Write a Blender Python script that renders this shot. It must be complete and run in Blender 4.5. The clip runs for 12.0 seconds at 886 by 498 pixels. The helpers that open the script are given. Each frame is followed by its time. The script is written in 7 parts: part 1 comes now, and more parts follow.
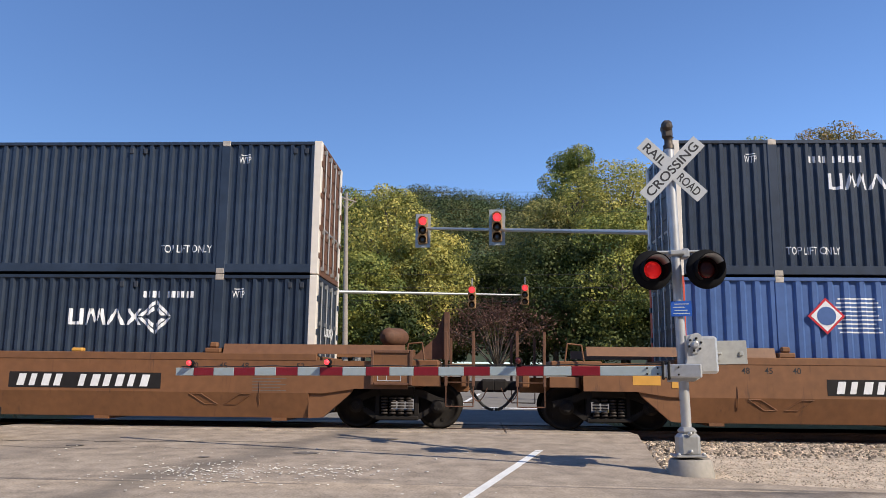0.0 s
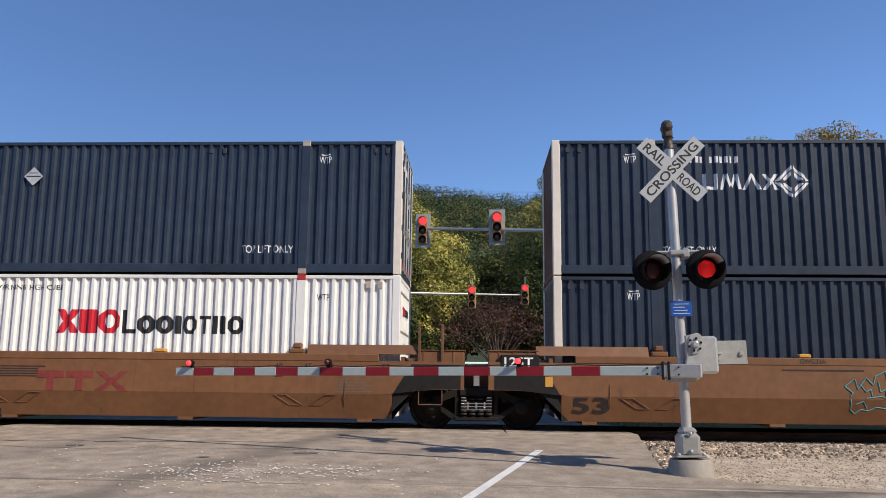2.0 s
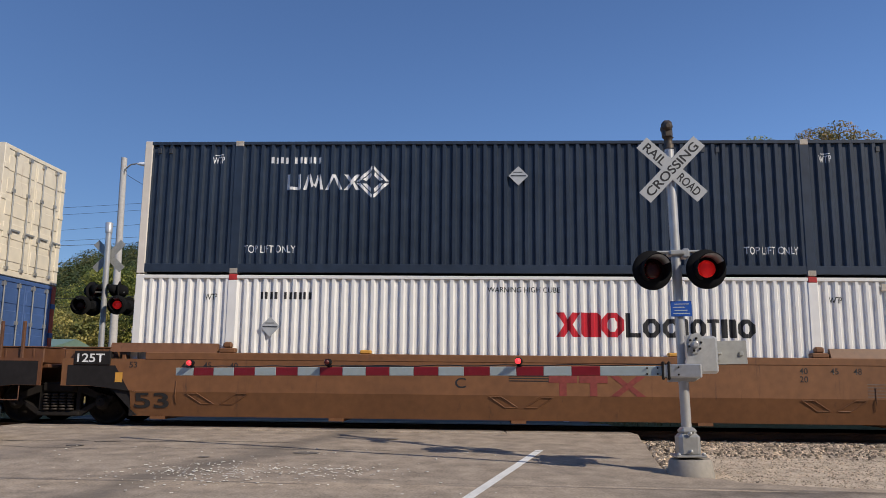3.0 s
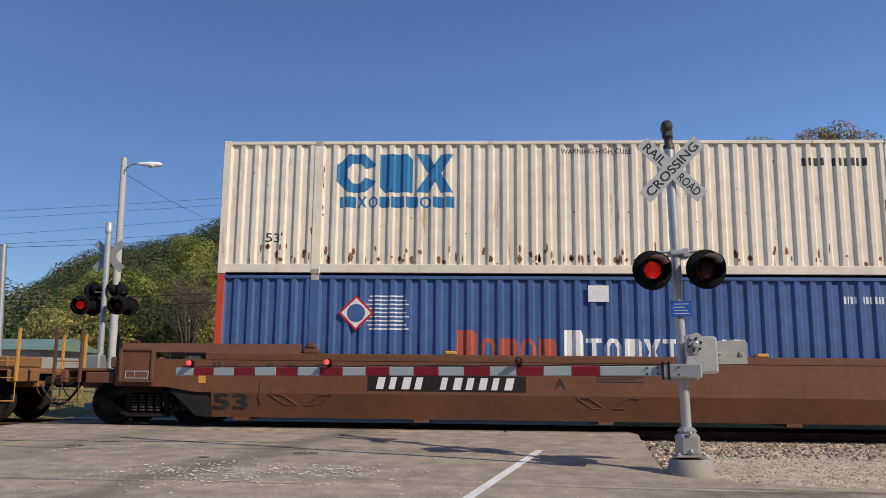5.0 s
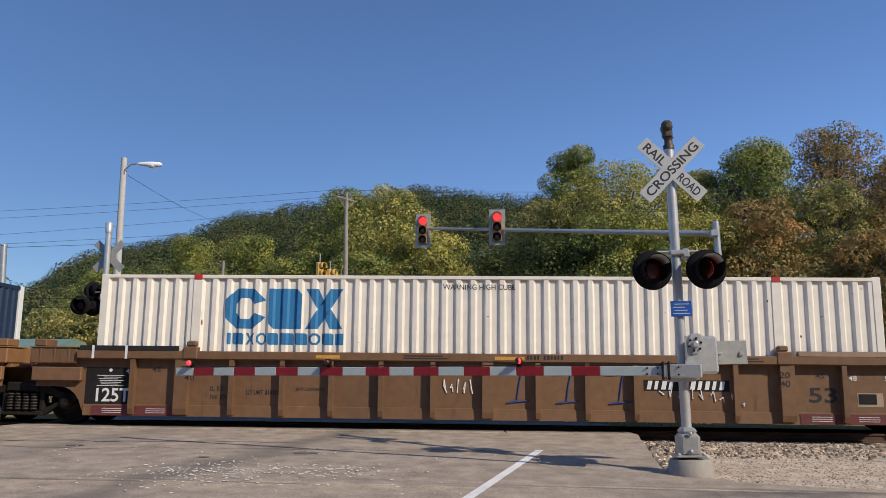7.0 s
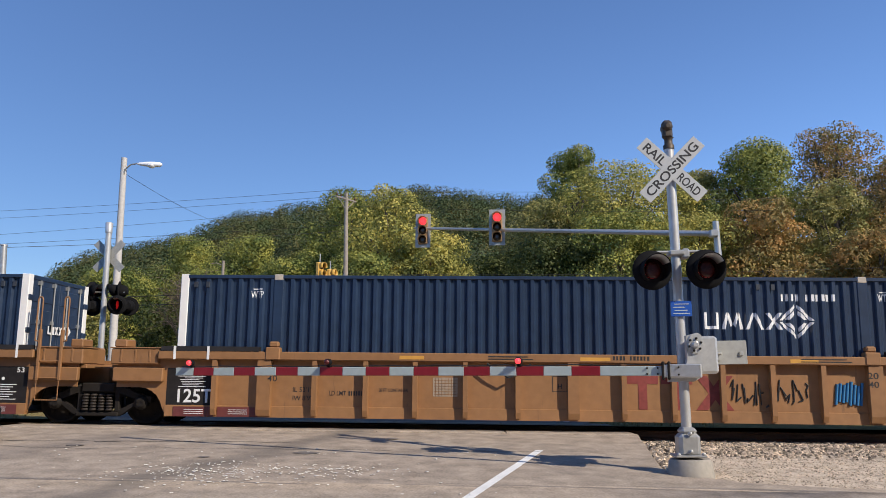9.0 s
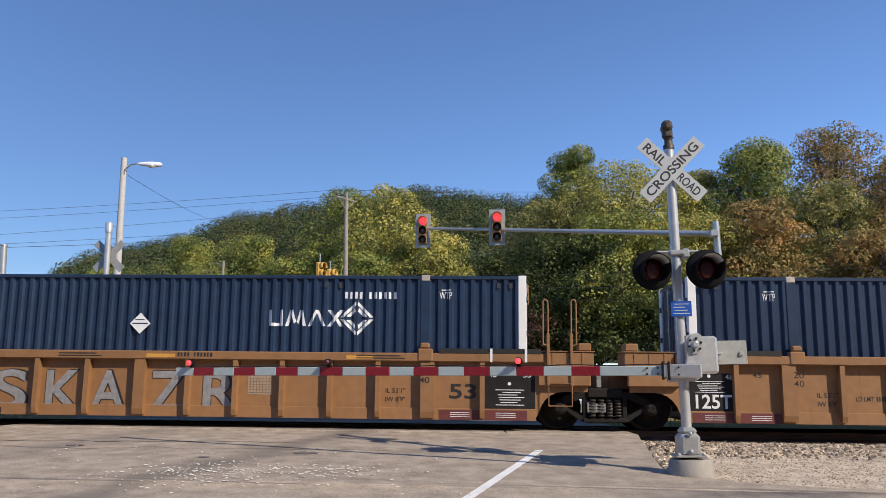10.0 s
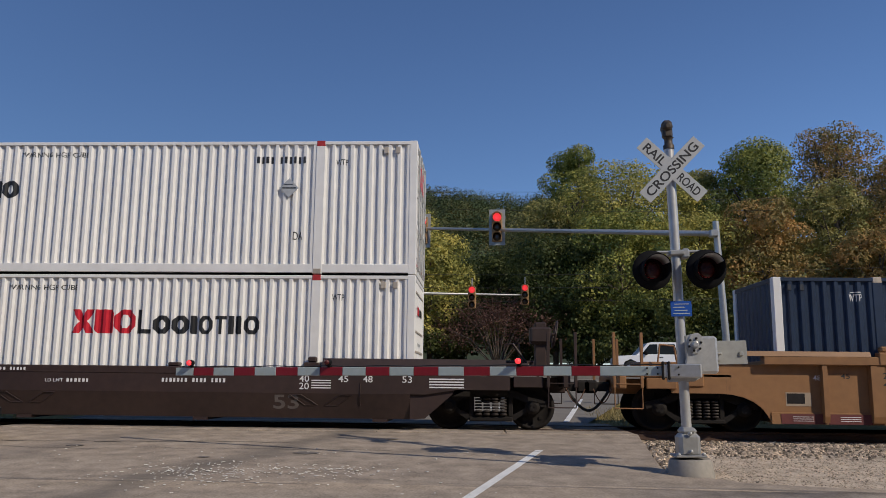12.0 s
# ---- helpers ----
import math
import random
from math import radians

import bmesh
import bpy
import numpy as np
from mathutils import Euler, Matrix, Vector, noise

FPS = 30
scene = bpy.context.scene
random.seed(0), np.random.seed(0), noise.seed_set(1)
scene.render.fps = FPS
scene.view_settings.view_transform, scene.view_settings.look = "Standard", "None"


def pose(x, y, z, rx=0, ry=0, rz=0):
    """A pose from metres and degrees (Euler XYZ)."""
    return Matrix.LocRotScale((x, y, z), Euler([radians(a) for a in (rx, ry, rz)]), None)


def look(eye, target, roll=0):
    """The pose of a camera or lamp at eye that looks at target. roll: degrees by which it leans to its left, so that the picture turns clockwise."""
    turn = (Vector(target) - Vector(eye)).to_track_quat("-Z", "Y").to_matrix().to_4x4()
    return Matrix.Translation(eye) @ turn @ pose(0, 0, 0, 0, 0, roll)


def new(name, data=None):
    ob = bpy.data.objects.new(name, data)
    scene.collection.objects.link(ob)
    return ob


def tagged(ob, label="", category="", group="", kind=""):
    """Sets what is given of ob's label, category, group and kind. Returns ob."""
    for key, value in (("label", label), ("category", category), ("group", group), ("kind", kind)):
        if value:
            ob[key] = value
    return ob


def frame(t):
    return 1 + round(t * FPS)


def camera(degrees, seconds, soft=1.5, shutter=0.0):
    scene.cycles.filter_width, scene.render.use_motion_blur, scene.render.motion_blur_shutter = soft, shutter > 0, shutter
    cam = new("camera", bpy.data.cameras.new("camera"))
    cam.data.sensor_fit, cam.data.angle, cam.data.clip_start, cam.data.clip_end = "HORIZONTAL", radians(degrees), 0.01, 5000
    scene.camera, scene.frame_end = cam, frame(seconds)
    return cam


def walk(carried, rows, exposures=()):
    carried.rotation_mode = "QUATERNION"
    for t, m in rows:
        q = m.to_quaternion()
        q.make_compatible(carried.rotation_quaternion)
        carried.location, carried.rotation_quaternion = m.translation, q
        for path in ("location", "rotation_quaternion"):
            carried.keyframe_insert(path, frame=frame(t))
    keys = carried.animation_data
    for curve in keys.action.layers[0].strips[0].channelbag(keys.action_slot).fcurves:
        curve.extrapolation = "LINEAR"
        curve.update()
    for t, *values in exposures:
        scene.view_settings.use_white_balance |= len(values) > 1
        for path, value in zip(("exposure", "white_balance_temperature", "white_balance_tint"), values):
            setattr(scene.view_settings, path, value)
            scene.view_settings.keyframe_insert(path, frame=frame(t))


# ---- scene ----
cam = camera(58.4976, 12.0, soft=0.8, shutter=0.0)
EYE = Vector((0.0, 0.0, 1.033))
VIEW = look(EYE, EYE + Vector((-0.04535, 0.98592, 0.16092)), 0.596)
walk(cam, [(0.0, VIEW), (12.0, VIEW)], exposures=[(0.0, 0.23), (0.8, 0.42), (1.5, 0.13), (2.5, -0.1), (3.2, -0.35), (4.8, -0.24), (5.5, -0.32), (6.5, -0.14), (7.2, -0.2), (8.8, 0.1), (9.5, 0.13), (10.8, 0.03), (11.4, -0.24), (12.0, -0.62)])

# ---------------------------------------------------------------- light
SUN_WAY = Vector((0.655, -0.475, 0.59)).normalized()
world = bpy.data.worlds.new("sky")
scene.world = world
world.use_nodes = True
sky = world.node_tree.nodes.new("ShaderNodeTexSky")
sky.sky_type, sky.sun_disc = "NISHITA", False
sky.sun_elevation, sky.sun_rotation = math.asin(SUN_WAY.z), -math.atan2(SUN_WAY.x, SUN_WAY.y)
sky.air_density, sky.dust_density, sky.ozone_density = 1.0, 0.0, 5.0
back = world.node_tree.nodes["Background"]
back.inputs["Strength"].default_value = 0.123
rich = world.node_tree.nodes.new("ShaderNodeVectorMath")
rich.operation = "MULTIPLY"
rich.inputs[1].default_value = (0.905, 0.975, 1.15)
world.node_tree.links.new(sky.outputs[0], rich.inputs[0])
world.node_tree.links.new(rich.outputs[0], back.inputs["Color"])
sun = new("sun", bpy.data.lights.new("sun", "SUN"))
sun.data.energy, sun.data.angle, sun.data.color = 5.0, radians(0.53), (1.0, 0.9, 0.76)
sun.matrix_world = look(SUN_WAY * 50, (0, 0, 0))


# ---------------------------------------------------------------- materials
def material(name, colour, rough=0.6, metal=0.0, grain=8.0, vary=0.12, stain=0.0, stain_colour=(0.1, 0.06, 0.03),
             stain_scale=1.2, bump=0.0, bump_scale=60.0, streak=False, per_object=0.0, per_island=0.0, glow=0.0, spec=0.5, stretch=(1, 1, 1)):
    """A painted or natural surface: colour with grain at two scales, optional stains or rust streaks, optional bump."""
    m = bpy.data.materials.new(name)
    m.use_nodes = True
    n, l = m.node_tree.nodes, m.node_tree.links
    p = n["Principled BSDF"]
    p.inputs["Roughness"].default_value, p.inputs["Metallic"].default_value = rough, metal
    p.inputs["Specular IOR Level"].default_value = spec
    co = n.new("ShaderNodeTexCoord")
    mp = n.new("ShaderNodeMapping")
    mp.inputs["Scale"].default_value = stretch
    l.new(co.outputs["Object"], mp.inputs[0])
    a = n.new("ShaderNodeTexNoise")
    a.inputs["Scale"].default_value, a.inputs["Detail"].default_value = grain, 6
    b = n.new("ShaderNodeTexNoise")
    b.inputs["Scale"].default_value, b.inputs["Detail"].default_value = grain * 0.09, 3
    for tex in (a, b):
        l.new(mp.outputs[0], tex.inputs["Vector"])
    add = n.new("ShaderNodeMath")
    add.operation = "ADD"
    l.new(a.outputs["Fac"], add.inputs[0]), l.new(b.outputs["Fac"], add.inputs[1])
    rng = n.new("ShaderNodeMapRange")
    rng.inputs["From Min"].default_value, rng.inputs["From Max"].default_value = 0.65, 1.35
    rng.inputs["To Min"].default_value, rng.inputs["To Max"].default_value = 1 - vary, 1 + vary
    l.new(add.outputs[0], rng.inputs["Value"])
    mul = n.new("ShaderNodeVectorMath")
    mul.operation = "SCALE"
    mul.inputs[0].default_value = colour
    last = rng.outputs[0]
    if per_object:
        info = n.new("ShaderNodeObjectInfo")
        r2 = n.new("ShaderNodeMapRange")
        r2.inputs["To Min"].default_value, r2.inputs["To Max"].default_value = 1 - per_object, 1 + per_object
        l.new(info.outputs["Random"], r2.inputs["Value"])
        mm = n.new("ShaderNodeMath")
        mm.operation = "MULTIPLY"
        l.new(last, mm.inputs[0]), l.new(r2.outputs[0], mm.inputs[1])
        last = mm.outputs[0]
    if per_island:
        info = n.new("ShaderNodeNewGeometry")
        r2 = n.new("ShaderNodeMapRange")
        r2.inputs["To Min"].default_value, r2.inputs["To Max"].default_value = 1 - per_island, 1 + per_island
        l.new(info.outputs["Random Per Island"], r2.inputs["Value"])
        mm = n.new("ShaderNodeMath")
        mm.operation = "MULTIPLY"
        l.new(last, mm.inputs[0]), l.new(r2.outputs[0], mm.inputs[1])
        last = mm.outputs[0]
    l.new(last, mul.inputs["Scale"])
    out = mul.outputs[0]
    if stain:
        mp2 = n.new("ShaderNodeMapping")
        mp2.inputs["Scale"].default_value = (5, 5, 0.6) if streak else (1, 1, 1)
        l.new(co.outputs["Object"], mp2.inputs[0])
        s = n.new("ShaderNodeTexNoise")
        s.inputs["Scale"].default_value, s.inputs["Detail"].default_value, s.inputs["Roughness"].default_value = stain_scale, 7, 0.7
        l.new(mp2.outputs[0], s.inputs["Vector"])
        ramp = n.new("ShaderNodeMapRange")
        ramp.inputs["From Min"].default_value, ramp.inputs["From Max"].default_value = 0.72 - stain * 0.25, 0.78 - stain * 0.12
        l.new(s.outputs["Fac"], ramp.inputs["Value"])
        mix = n.new("ShaderNodeMix")
        mix.data_type = "RGBA"
        mix.inputs["B"].default_value = (*stain_colour, 1)
        l.new(ramp.outputs[0], mix.inputs["Factor"]), l.new(out, mix.inputs["A"])
        out = mix.outputs["Result"]
    l.new(out, p.inputs["Base Color"])
    if bump:
        c = n.new("ShaderNodeTexNoise")
        c.inputs["Scale"].default_value, c.inputs["Detail"].default_value = bump_scale, 5
        l.new(co.outputs["Object"], c.inputs["Vector"])
        bp = n.new("ShaderNodeBump")
        bp.inputs["Strength"].default_value, bp.inputs["Distance"].default_value = bump, 0.01
        l.new(c.outputs["Fac"], bp.inputs["Height"]), l.new(bp.outputs[0], p.inputs["Normal"])
    if glow:
        p.inputs["Emission Color"].default_value = (*colour, 1)
        p.inputs["Emission Strength"].default_value = glow
    return m


def leafy(name, colours, rough=0.6, patch=0.35, each=0.45, swing=1.0):
    """Leaves: a hue for each leaf clump, part of the light passing through."""
    m = bpy.data.materials.new(name)
    m.use_nodes = True
    n, l = m.node_tree.nodes, m.node_tree.links
    p = n["Principled BSDF"]
    p.inputs["Roughness"].default_value = rough
    p.inputs["Specular IOR Level"].default_value = 0.25
    geo = n.new("ShaderNodeNewGeometry")
    co = n.new("ShaderNodeTexCoord")
    t = n.new("ShaderNodeTexNoise")
    t.inputs["Scale"].default_value, t.inputs["Detail"].default_value = patch, 3
    l.new(co.outputs["Object"], t.inputs["Vector"])
    mixv = n.new("ShaderNodeMath")
    mixv.operation = "MULTIPLY_ADD"
    mixv.inputs[1].default_value = each
    wide = n.new("ShaderNodeMapRange")
    wide.clamp = False
    wide.inputs["To Min"].default_value, wide.inputs["To Max"].default_value = 0.5 - 0.5 * swing + (0.45 - each) * 0.5, 0.5 + 0.5 * swing + (0.45 - each) * 0.5
    l.new(t.outputs["Fac"], wide.inputs["Value"])
    l.new(geo.outputs["Random Per Island"], mixv.inputs[0]), l.new(wide.outputs[0], mixv.inputs[2])
    ramp = n.new("ShaderNodeValToRGB")
    ramp.color_ramp.elements[0].position, ramp.color_ramp.elements[1].position = 0.3, 1.0
    ramp.color_ramp.elements[0].color = (*colours[0], 1)
    ramp.color_ramp.elements[1].color = (*colours[-1], 1)
    for i, c in enumerate(colours[1:-1]):
        e = ramp.color_ramp.elements.new(0.3 + 0.7 * (i + 1) / (len(colours) - 1))
        e.color = (*c, 1)
    l.new(mixv.outputs[0], ramp.inputs["Fac"]), l.new(ramp.outputs[0], p.inputs["Base Color"])
    tr = n.new("ShaderNodeBsdfTranslucent")
    l.new(ramp.outputs[0], tr.inputs["Color"])
    ms = n.new("ShaderNodeMixShader")
    ms.inputs[0].default_value = 0.28
    l.new(p.outputs[0], ms.inputs[1]), l.new(tr.outputs[0], ms.inputs[2])
    l.new(ms.outputs[0], n["Material Output"].inputs["Surface"])
    return m


NAVY = material("navy_paint", (0.023, 0.034, 0.055), 0.4, spec=0.5, grain=5, vary=0.3, stain=0.25, stain_colour=(0.02, 0.025, 0.032), streak=True)
NAVY_BRIGHT = material("blue_navy_paint", (0.016, 0.032, 0.068), 0.4, spec=0.5, grain=5, vary=0.25, stain=0.2, stain_colour=(0.025, 0.037, 0.06), streak=True)
WHITE = material("white_paint", (0.74, 0.73, 0.71), 0.45, grain=4, vary=0.07, stain=0.15, stain_colour=(0.45, 0.4, 0.34), streak=True)
CREAM = material("cream_paint", (0.72, 0.65, 0.52), 0.5, grain=4, vary=0.13, stain=0.42, stain_colour=(0.3, 0.15, 0.07), stain_scale=0.9, streak=True)
CREAM_CLEAN = material("pale_cream_paint", (0.74, 0.69, 0.6), 0.5, grain=4, vary=0.09, stain=0.22, stain_colour=(0.3, 0.16, 0.08), stain_scale=0.9, streak=True)
BLUE = material("blue_paint", (0.055, 0.11, 0.27), 0.45, grain=5, vary=0.18, stain=0.2, stain_colour=(0.04, 0.07, 0.18), streak=True)
RED_POST = material("red_orange_paint", (0.5, 0.07, 0.035), 0.5, grain=5, vary=0.15)
POST_WHITE = material("chipped_white_paint", (0.68, 0.62, 0.54), 0.5, grain=6, vary=0.1, stain=0.4, stain_colour=(0.16, 0.07, 0.04), streak=True)
CASTING = material("galvanised_casting", (0.42, 0.37, 0.31), 0.55, metal=0.2, grain=14, vary=0.25, stain=0.3, stain_colour=(0.2, 0.09, 0.04))
CAST_RED = material("red_casting", (0.4, 0.03, 0.03), 0.5, grain=14, vary=0.2)
CAST_DARK = material("dark_casting", (0.03, 0.035, 0.045), 0.5, grain=14, vary=0.25)
MARK_WHITE = material("white_lettering", (0.72, 0.72, 0.72), 0.5, grain=12, vary=0.12)
MARK_BLACK = material("black_lettering", (0.02, 0.02, 0.022), 0.5, grain=12, vary=0.15)
MARK_RED = material("red_lettering", (0.5, 0.015, 0.03), 0.5, grain=12, vary=0.12)
FADED_RED = material("faded_red_lettering", (0.2, 0.036, 0.03), 0.6, grain=12, vary=0.3)
ORANGE_RED = material("faded_orange_lettering", (0.4, 0.085, 0.045), 0.55, grain=12, vary=0.2)
DARK_RUST = material("flaking_rust", (0.21, 0.085, 0.036), 0.85, grain=14, vary=0.4)
MARK_BLUE = material("blue_lettering", (0.03, 0.17, 0.36), 0.5, grain=12, vary=0.15)
DIM_MARK = material("faded_grey_lettering", (0.13, 0.11, 0.1), 0.6, grain=12, vary=0.2)
MARK_GREY = material("grey_sticker", (0.4, 0.42, 0.44), 0.5, grain=12, vary=0.15)
CHART = material("faded_chart_paint", (0.33, 0.26, 0.19), 0.6, grain=12, vary=0.15)
SILVER = material("silver_spray_paint", (0.24, 0.23, 0.23), 0.5, grain=9, vary=0.35, stain=0.6, stain_colour=(0.13, 0.11, 0.1), stain_scale=4)
TEAL_SPRAY = material("turquoise_spray_paint", (0.08, 0.32, 0.34), 0.6, grain=9, vary=0.2)
BLUE_SPRAY = material("dark_blue_spray_paint", (0.03, 0.05, 0.16), 0.6, grain=9, vary=0.2)
TAN = material("tan_car_paint", (0.25, 0.124, 0.05), 0.55, grain=6, vary=0.16, stain=0.4, stain_colour=(0.15, 0.078, 0.042), streak=True, per_object=0.06)
DIRTY_TAN = material("grimy_tan_car_paint", (0.152, 0.08, 0.038), 0.6, grain=6, vary=0.22, stain=0.5, stain_colour=(0.085, 0.047, 0.028), streak=True, per_object=0.08)
BROWN = material("brown_car_paint", (0.168, 0.074, 0.03), 0.55, grain=6, vary=0.22, stain=0.5, stain_colour=(0.09, 0.043, 0.024), streak=True, per_object=0.05)
RED_BROWN = material("red_brown_car_paint", (0.132, 0.055, 0.025), 0.55, grain=6, vary=0.22, stain=0.5, stain_colour=(0.075, 0.035, 0.021), streak=True, per_object=0.05)
YELLOW_TAN = material("yellow_patch_paint", (0.55, 0.28, 0.05), 0.5, grain=6, vary=0.12)
DARK_BROWN = material("dark_brown_car_paint", (0.036, 0.02, 0.016), 0.55, grain=6, vary=0.3, stain=0.25, stain_colour=(0.05, 0.03, 0.022), streak=True)
BLACK_PANEL = material("black_panel_paint", (0.018, 0.016, 0.016), 0.7, spec=0.2, grain=8, vary=0.3)
MAROON = material("maroon_panel_paint", (0.12, 0.03, 0.028), 0.55, grain=8, vary=0.2)
STEEL_BLACK = material("grimy_black_steel", (0.012, 0.0095, 0.008), 0.8, grain=10, vary=0.4, stain=0.25, stain_colour=(0.03, 0.02, 0.014), spec=0.3)
RUST = material("rusty_steel", (0.12, 0.055, 0.03), 0.75, metal=0.1, grain=12, vary=0.3)
RAIL = material("rail_steel", (0.1, 0.06, 0.045), 0.6, metal=0.4, grain=20, vary=0.3)
TIE = material("creosoted_timber", (0.05, 0.038, 0.03), 0.85, grain=9, vary=0.35, bump=0.4)
ALU = material("galvanised_steel", (0.42, 0.42, 0.41), 0.42, metal=0.6, grain=14, vary=0.16, stain=0.15, stain_colour=(0.32, 0.3, 0.28))
CAST_ALU = material("cast_aluminium", (0.6, 0.6, 0.59), 0.36, metal=0.6, grain=14, vary=0.14, stain=0.2, stain_colour=(0.3, 0.28, 0.25), streak=True)
ALU_PAINT = material("silver_painted_steel", (0.5, 0.495, 0.485), 0.4, metal=0.45, grain=9, vary=0.12, stain=0.2, stain_colour=(0.34, 0.32, 0.3), streak=True)
SIGN_WHITE = material("white_sign_sheeting", (0.42, 0.43, 0.435), 0.45, grain=10, vary=0.07)
SIGN_BLUE = material("blue_sign_sheeting", (0.01, 0.075, 0.36), 0.4, grain=10, vary=0.1)
SIGN_BACK = material("weathered_sign_back", (0.36, 0.36, 0.34), 0.55, metal=0.4, grain=10, vary=0.2)
STRIPE_RED = material("red_reflective_sheeting", (0.23, 0.012, 0.02), 0.4, grain=10, vary=0.12)
STRIPE_WHITE = material("white_reflective_sheeting", (0.4, 0.46, 0.45), 0.4, grain=10, vary=0.08)
HOOD = material("black_hood_paint", (0.007, 0.007, 0.008), 0.85, grain=10, vary=0.2, spec=0.15)
HOOD_GLARE = material("pale_hood_glare", (0.42, 0.42, 0.42), 0.5, grain=10, vary=0.15)
LENS_DARK = material("unlit_red_lens", (0.06, 0.008, 0.007), 0.25, grain=80, vary=0.5, bump=0.6, bump_scale=90)
LENS_LIT = material("lit_red_lens", (1.0, 0.02, 0.02), 0.3, grain=60, vary=0.2, glow=0.55)


def prismatic(m):
    """The moulded cells of a lens: the glow gathers in spots."""
    n, l = m.node_tree.nodes, m.node_tree.links
    co = n.new("ShaderNodeTexCoord")
    v = n.new("ShaderNodeTexVoronoi")
    v.inputs["Scale"].default_value = 42
    r = n.new("ShaderNodeMapRange")
    r.inputs["From Min"].default_value, r.inputs["From Max"].default_value = 0.1, 0.6
    r.inputs["To Min"].default_value, r.inputs["To Max"].default_value = 0.85, 0.06
    l.new(co.outputs["Object"], v.inputs["Vector"]), l.new(v.outputs["Distance"], r.inputs["Value"])
    l.new(r.outputs[0], n["Principled BSDF"].inputs["Emission Strength"])


prismatic(LENS_LIT)
LAMP_LIT = material("lit_red_signal", (1.0, 0.05, 0.06), 0.3, grain=60, vary=0.1, glow=1.3)
LENS_OFF = material("unlit_signal_lens", (0.05, 0.035, 0.02), 0.2, grain=60, vary=0.3)
YELLOW = material("yellow_signal_paint", (0.62, 0.36, 0.07), 0.5, grain=10, vary=0.12)
BRASS_OFF = material("signal_housing_front", (0.28, 0.16, 0.06), 0.5, grain=10, vary=0.15)
BRONZE = material("weathered_bronze", (0.075, 0.06, 0.047), 0.55, metal=0.5, grain=12, vary=0.4)
SPRING = material("oily_spring_steel", (0.025, 0.018, 0.014), 0.7, grain=12, vary=0.3)
CONCRETE = material("concrete", (0.29, 0.265, 0.23), 0.85, grain=14, vary=0.2, stain=0.3, stain_colour=(0.24, 0.21, 0.18), stain_scale=4, bump=0.5)
ASPHALT = material("weathered_asphalt", (0.338, 0.276, 0.217), 0.9, spec=0.25, grain=34, vary=0.4, stain=0.45, stain_colour=(0.2, 0.17, 0.145), stain_scale=0.5, bump=0.6, bump_scale=120, stretch=(1, 1, 1))


def worn_band(m, start, end, width, colour, amount):
    """Tyre wear: a soft, uneven darker band from start to end on the ground."""
    n, l = m.node_tree.nodes, m.node_tree.links
    p = n["Principled BSDF"]
    was = p.inputs["Base Color"].links[0].from_socket
    way = (Vector(end) - Vector(start)).normalized()
    co = n.new("ShaderNodeTexCoord")
    warp = n.new("ShaderNodeTexNoise")
    warp.inputs["Scale"].default_value, warp.inputs["Detail"].default_value = 0.9, 6
    l.new(co.outputs["Object"], warp.inputs["Vector"])
    dot = n.new("ShaderNodeVectorMath")
    dot.operation = "DOT_PRODUCT"
    dot.inputs[1].default_value = (-way.y, way.x, 0)
    l.new(co.outputs["Object"], dot.inputs[0])
    off = n.new("ShaderNodeMath")
    off.operation = "MULTIPLY_ADD"
    off.inputs[1].default_value = 1.3
    l.new(warp.outputs["Fac"], off.inputs[0]), l.new(dot.outputs["Value"], off.inputs[2])
    sub = n.new("ShaderNodeMath")
    sub.operation = "SUBTRACT"
    sub.inputs[1].default_value = -way.y * start[0] + way.x * start[1] + 0.65
    l.new(off.outputs[0], sub.inputs[0])
    ab = n.new("ShaderNodeMath")
    ab.operation = "ABSOLUTE"
    l.new(sub.outputs[0], ab.inputs[0])
    r = n.new("ShaderNodeMapRange")
    r.interpolation_type = "SMOOTHSTEP"
    r.inputs["From Min"].default_value, r.inputs["From Max"].default_value = 0.0, width
    r.inputs["To Min"].default_value, r.inputs["To Max"].default_value = amount, 0.0
    l.new(ab.outputs[0], r.inputs["Value"])
    mix = n.new("ShaderNodeMix")
    mix.data_type = "RGBA"
    mix.inputs["B"].default_value = (*colour, 1)
    l.new(r.outputs[0], mix.inputs["Factor"]), l.new(was, mix.inputs["A"]), l.new(mix.outputs["Result"], p.inputs["Base Color"])


worn_band(ASPHALT, (-4.6, 9.4), (-2.6, 15.4), 0.7, (0.13, 0.113, 0.097), 0.66)
worn_band(ASPHALT, (-8.5, 9.4), (-6.4, 15.4), 0.9, (0.15, 0.13, 0.115), 0.4)
DRY_BLADE = leafy("dry_grass_blades", [(0.12, 0.11, 0.035), (0.26, 0.2, 0.08), (0.4, 0.31, 0.14)])
ASPHALT_FAR = material("grey_asphalt", (0.21, 0.192, 0.17), 0.95, spec=0.03, grain=20, vary=0.15, bump=0.4)
TAR = material("tar_seal", (0.05, 0.045, 0.04), 0.8, grain=12, vary=0.3)
OIL = material("old_oil_stain", (0.15, 0.13, 0.115), 0.85, grain=9, vary=0.3)
LINE_WHITE = material("road_line_paint", (0.72, 0.71, 0.68), 0.7, grain=18, vary=0.15, stain=0.2, stain_colour=(0.35, 0.32, 0.28), stain_scale=6)
FLECK = material("pale_litter", (0.75, 0.72, 0.66), 0.7, grain=10, vary=0.15)
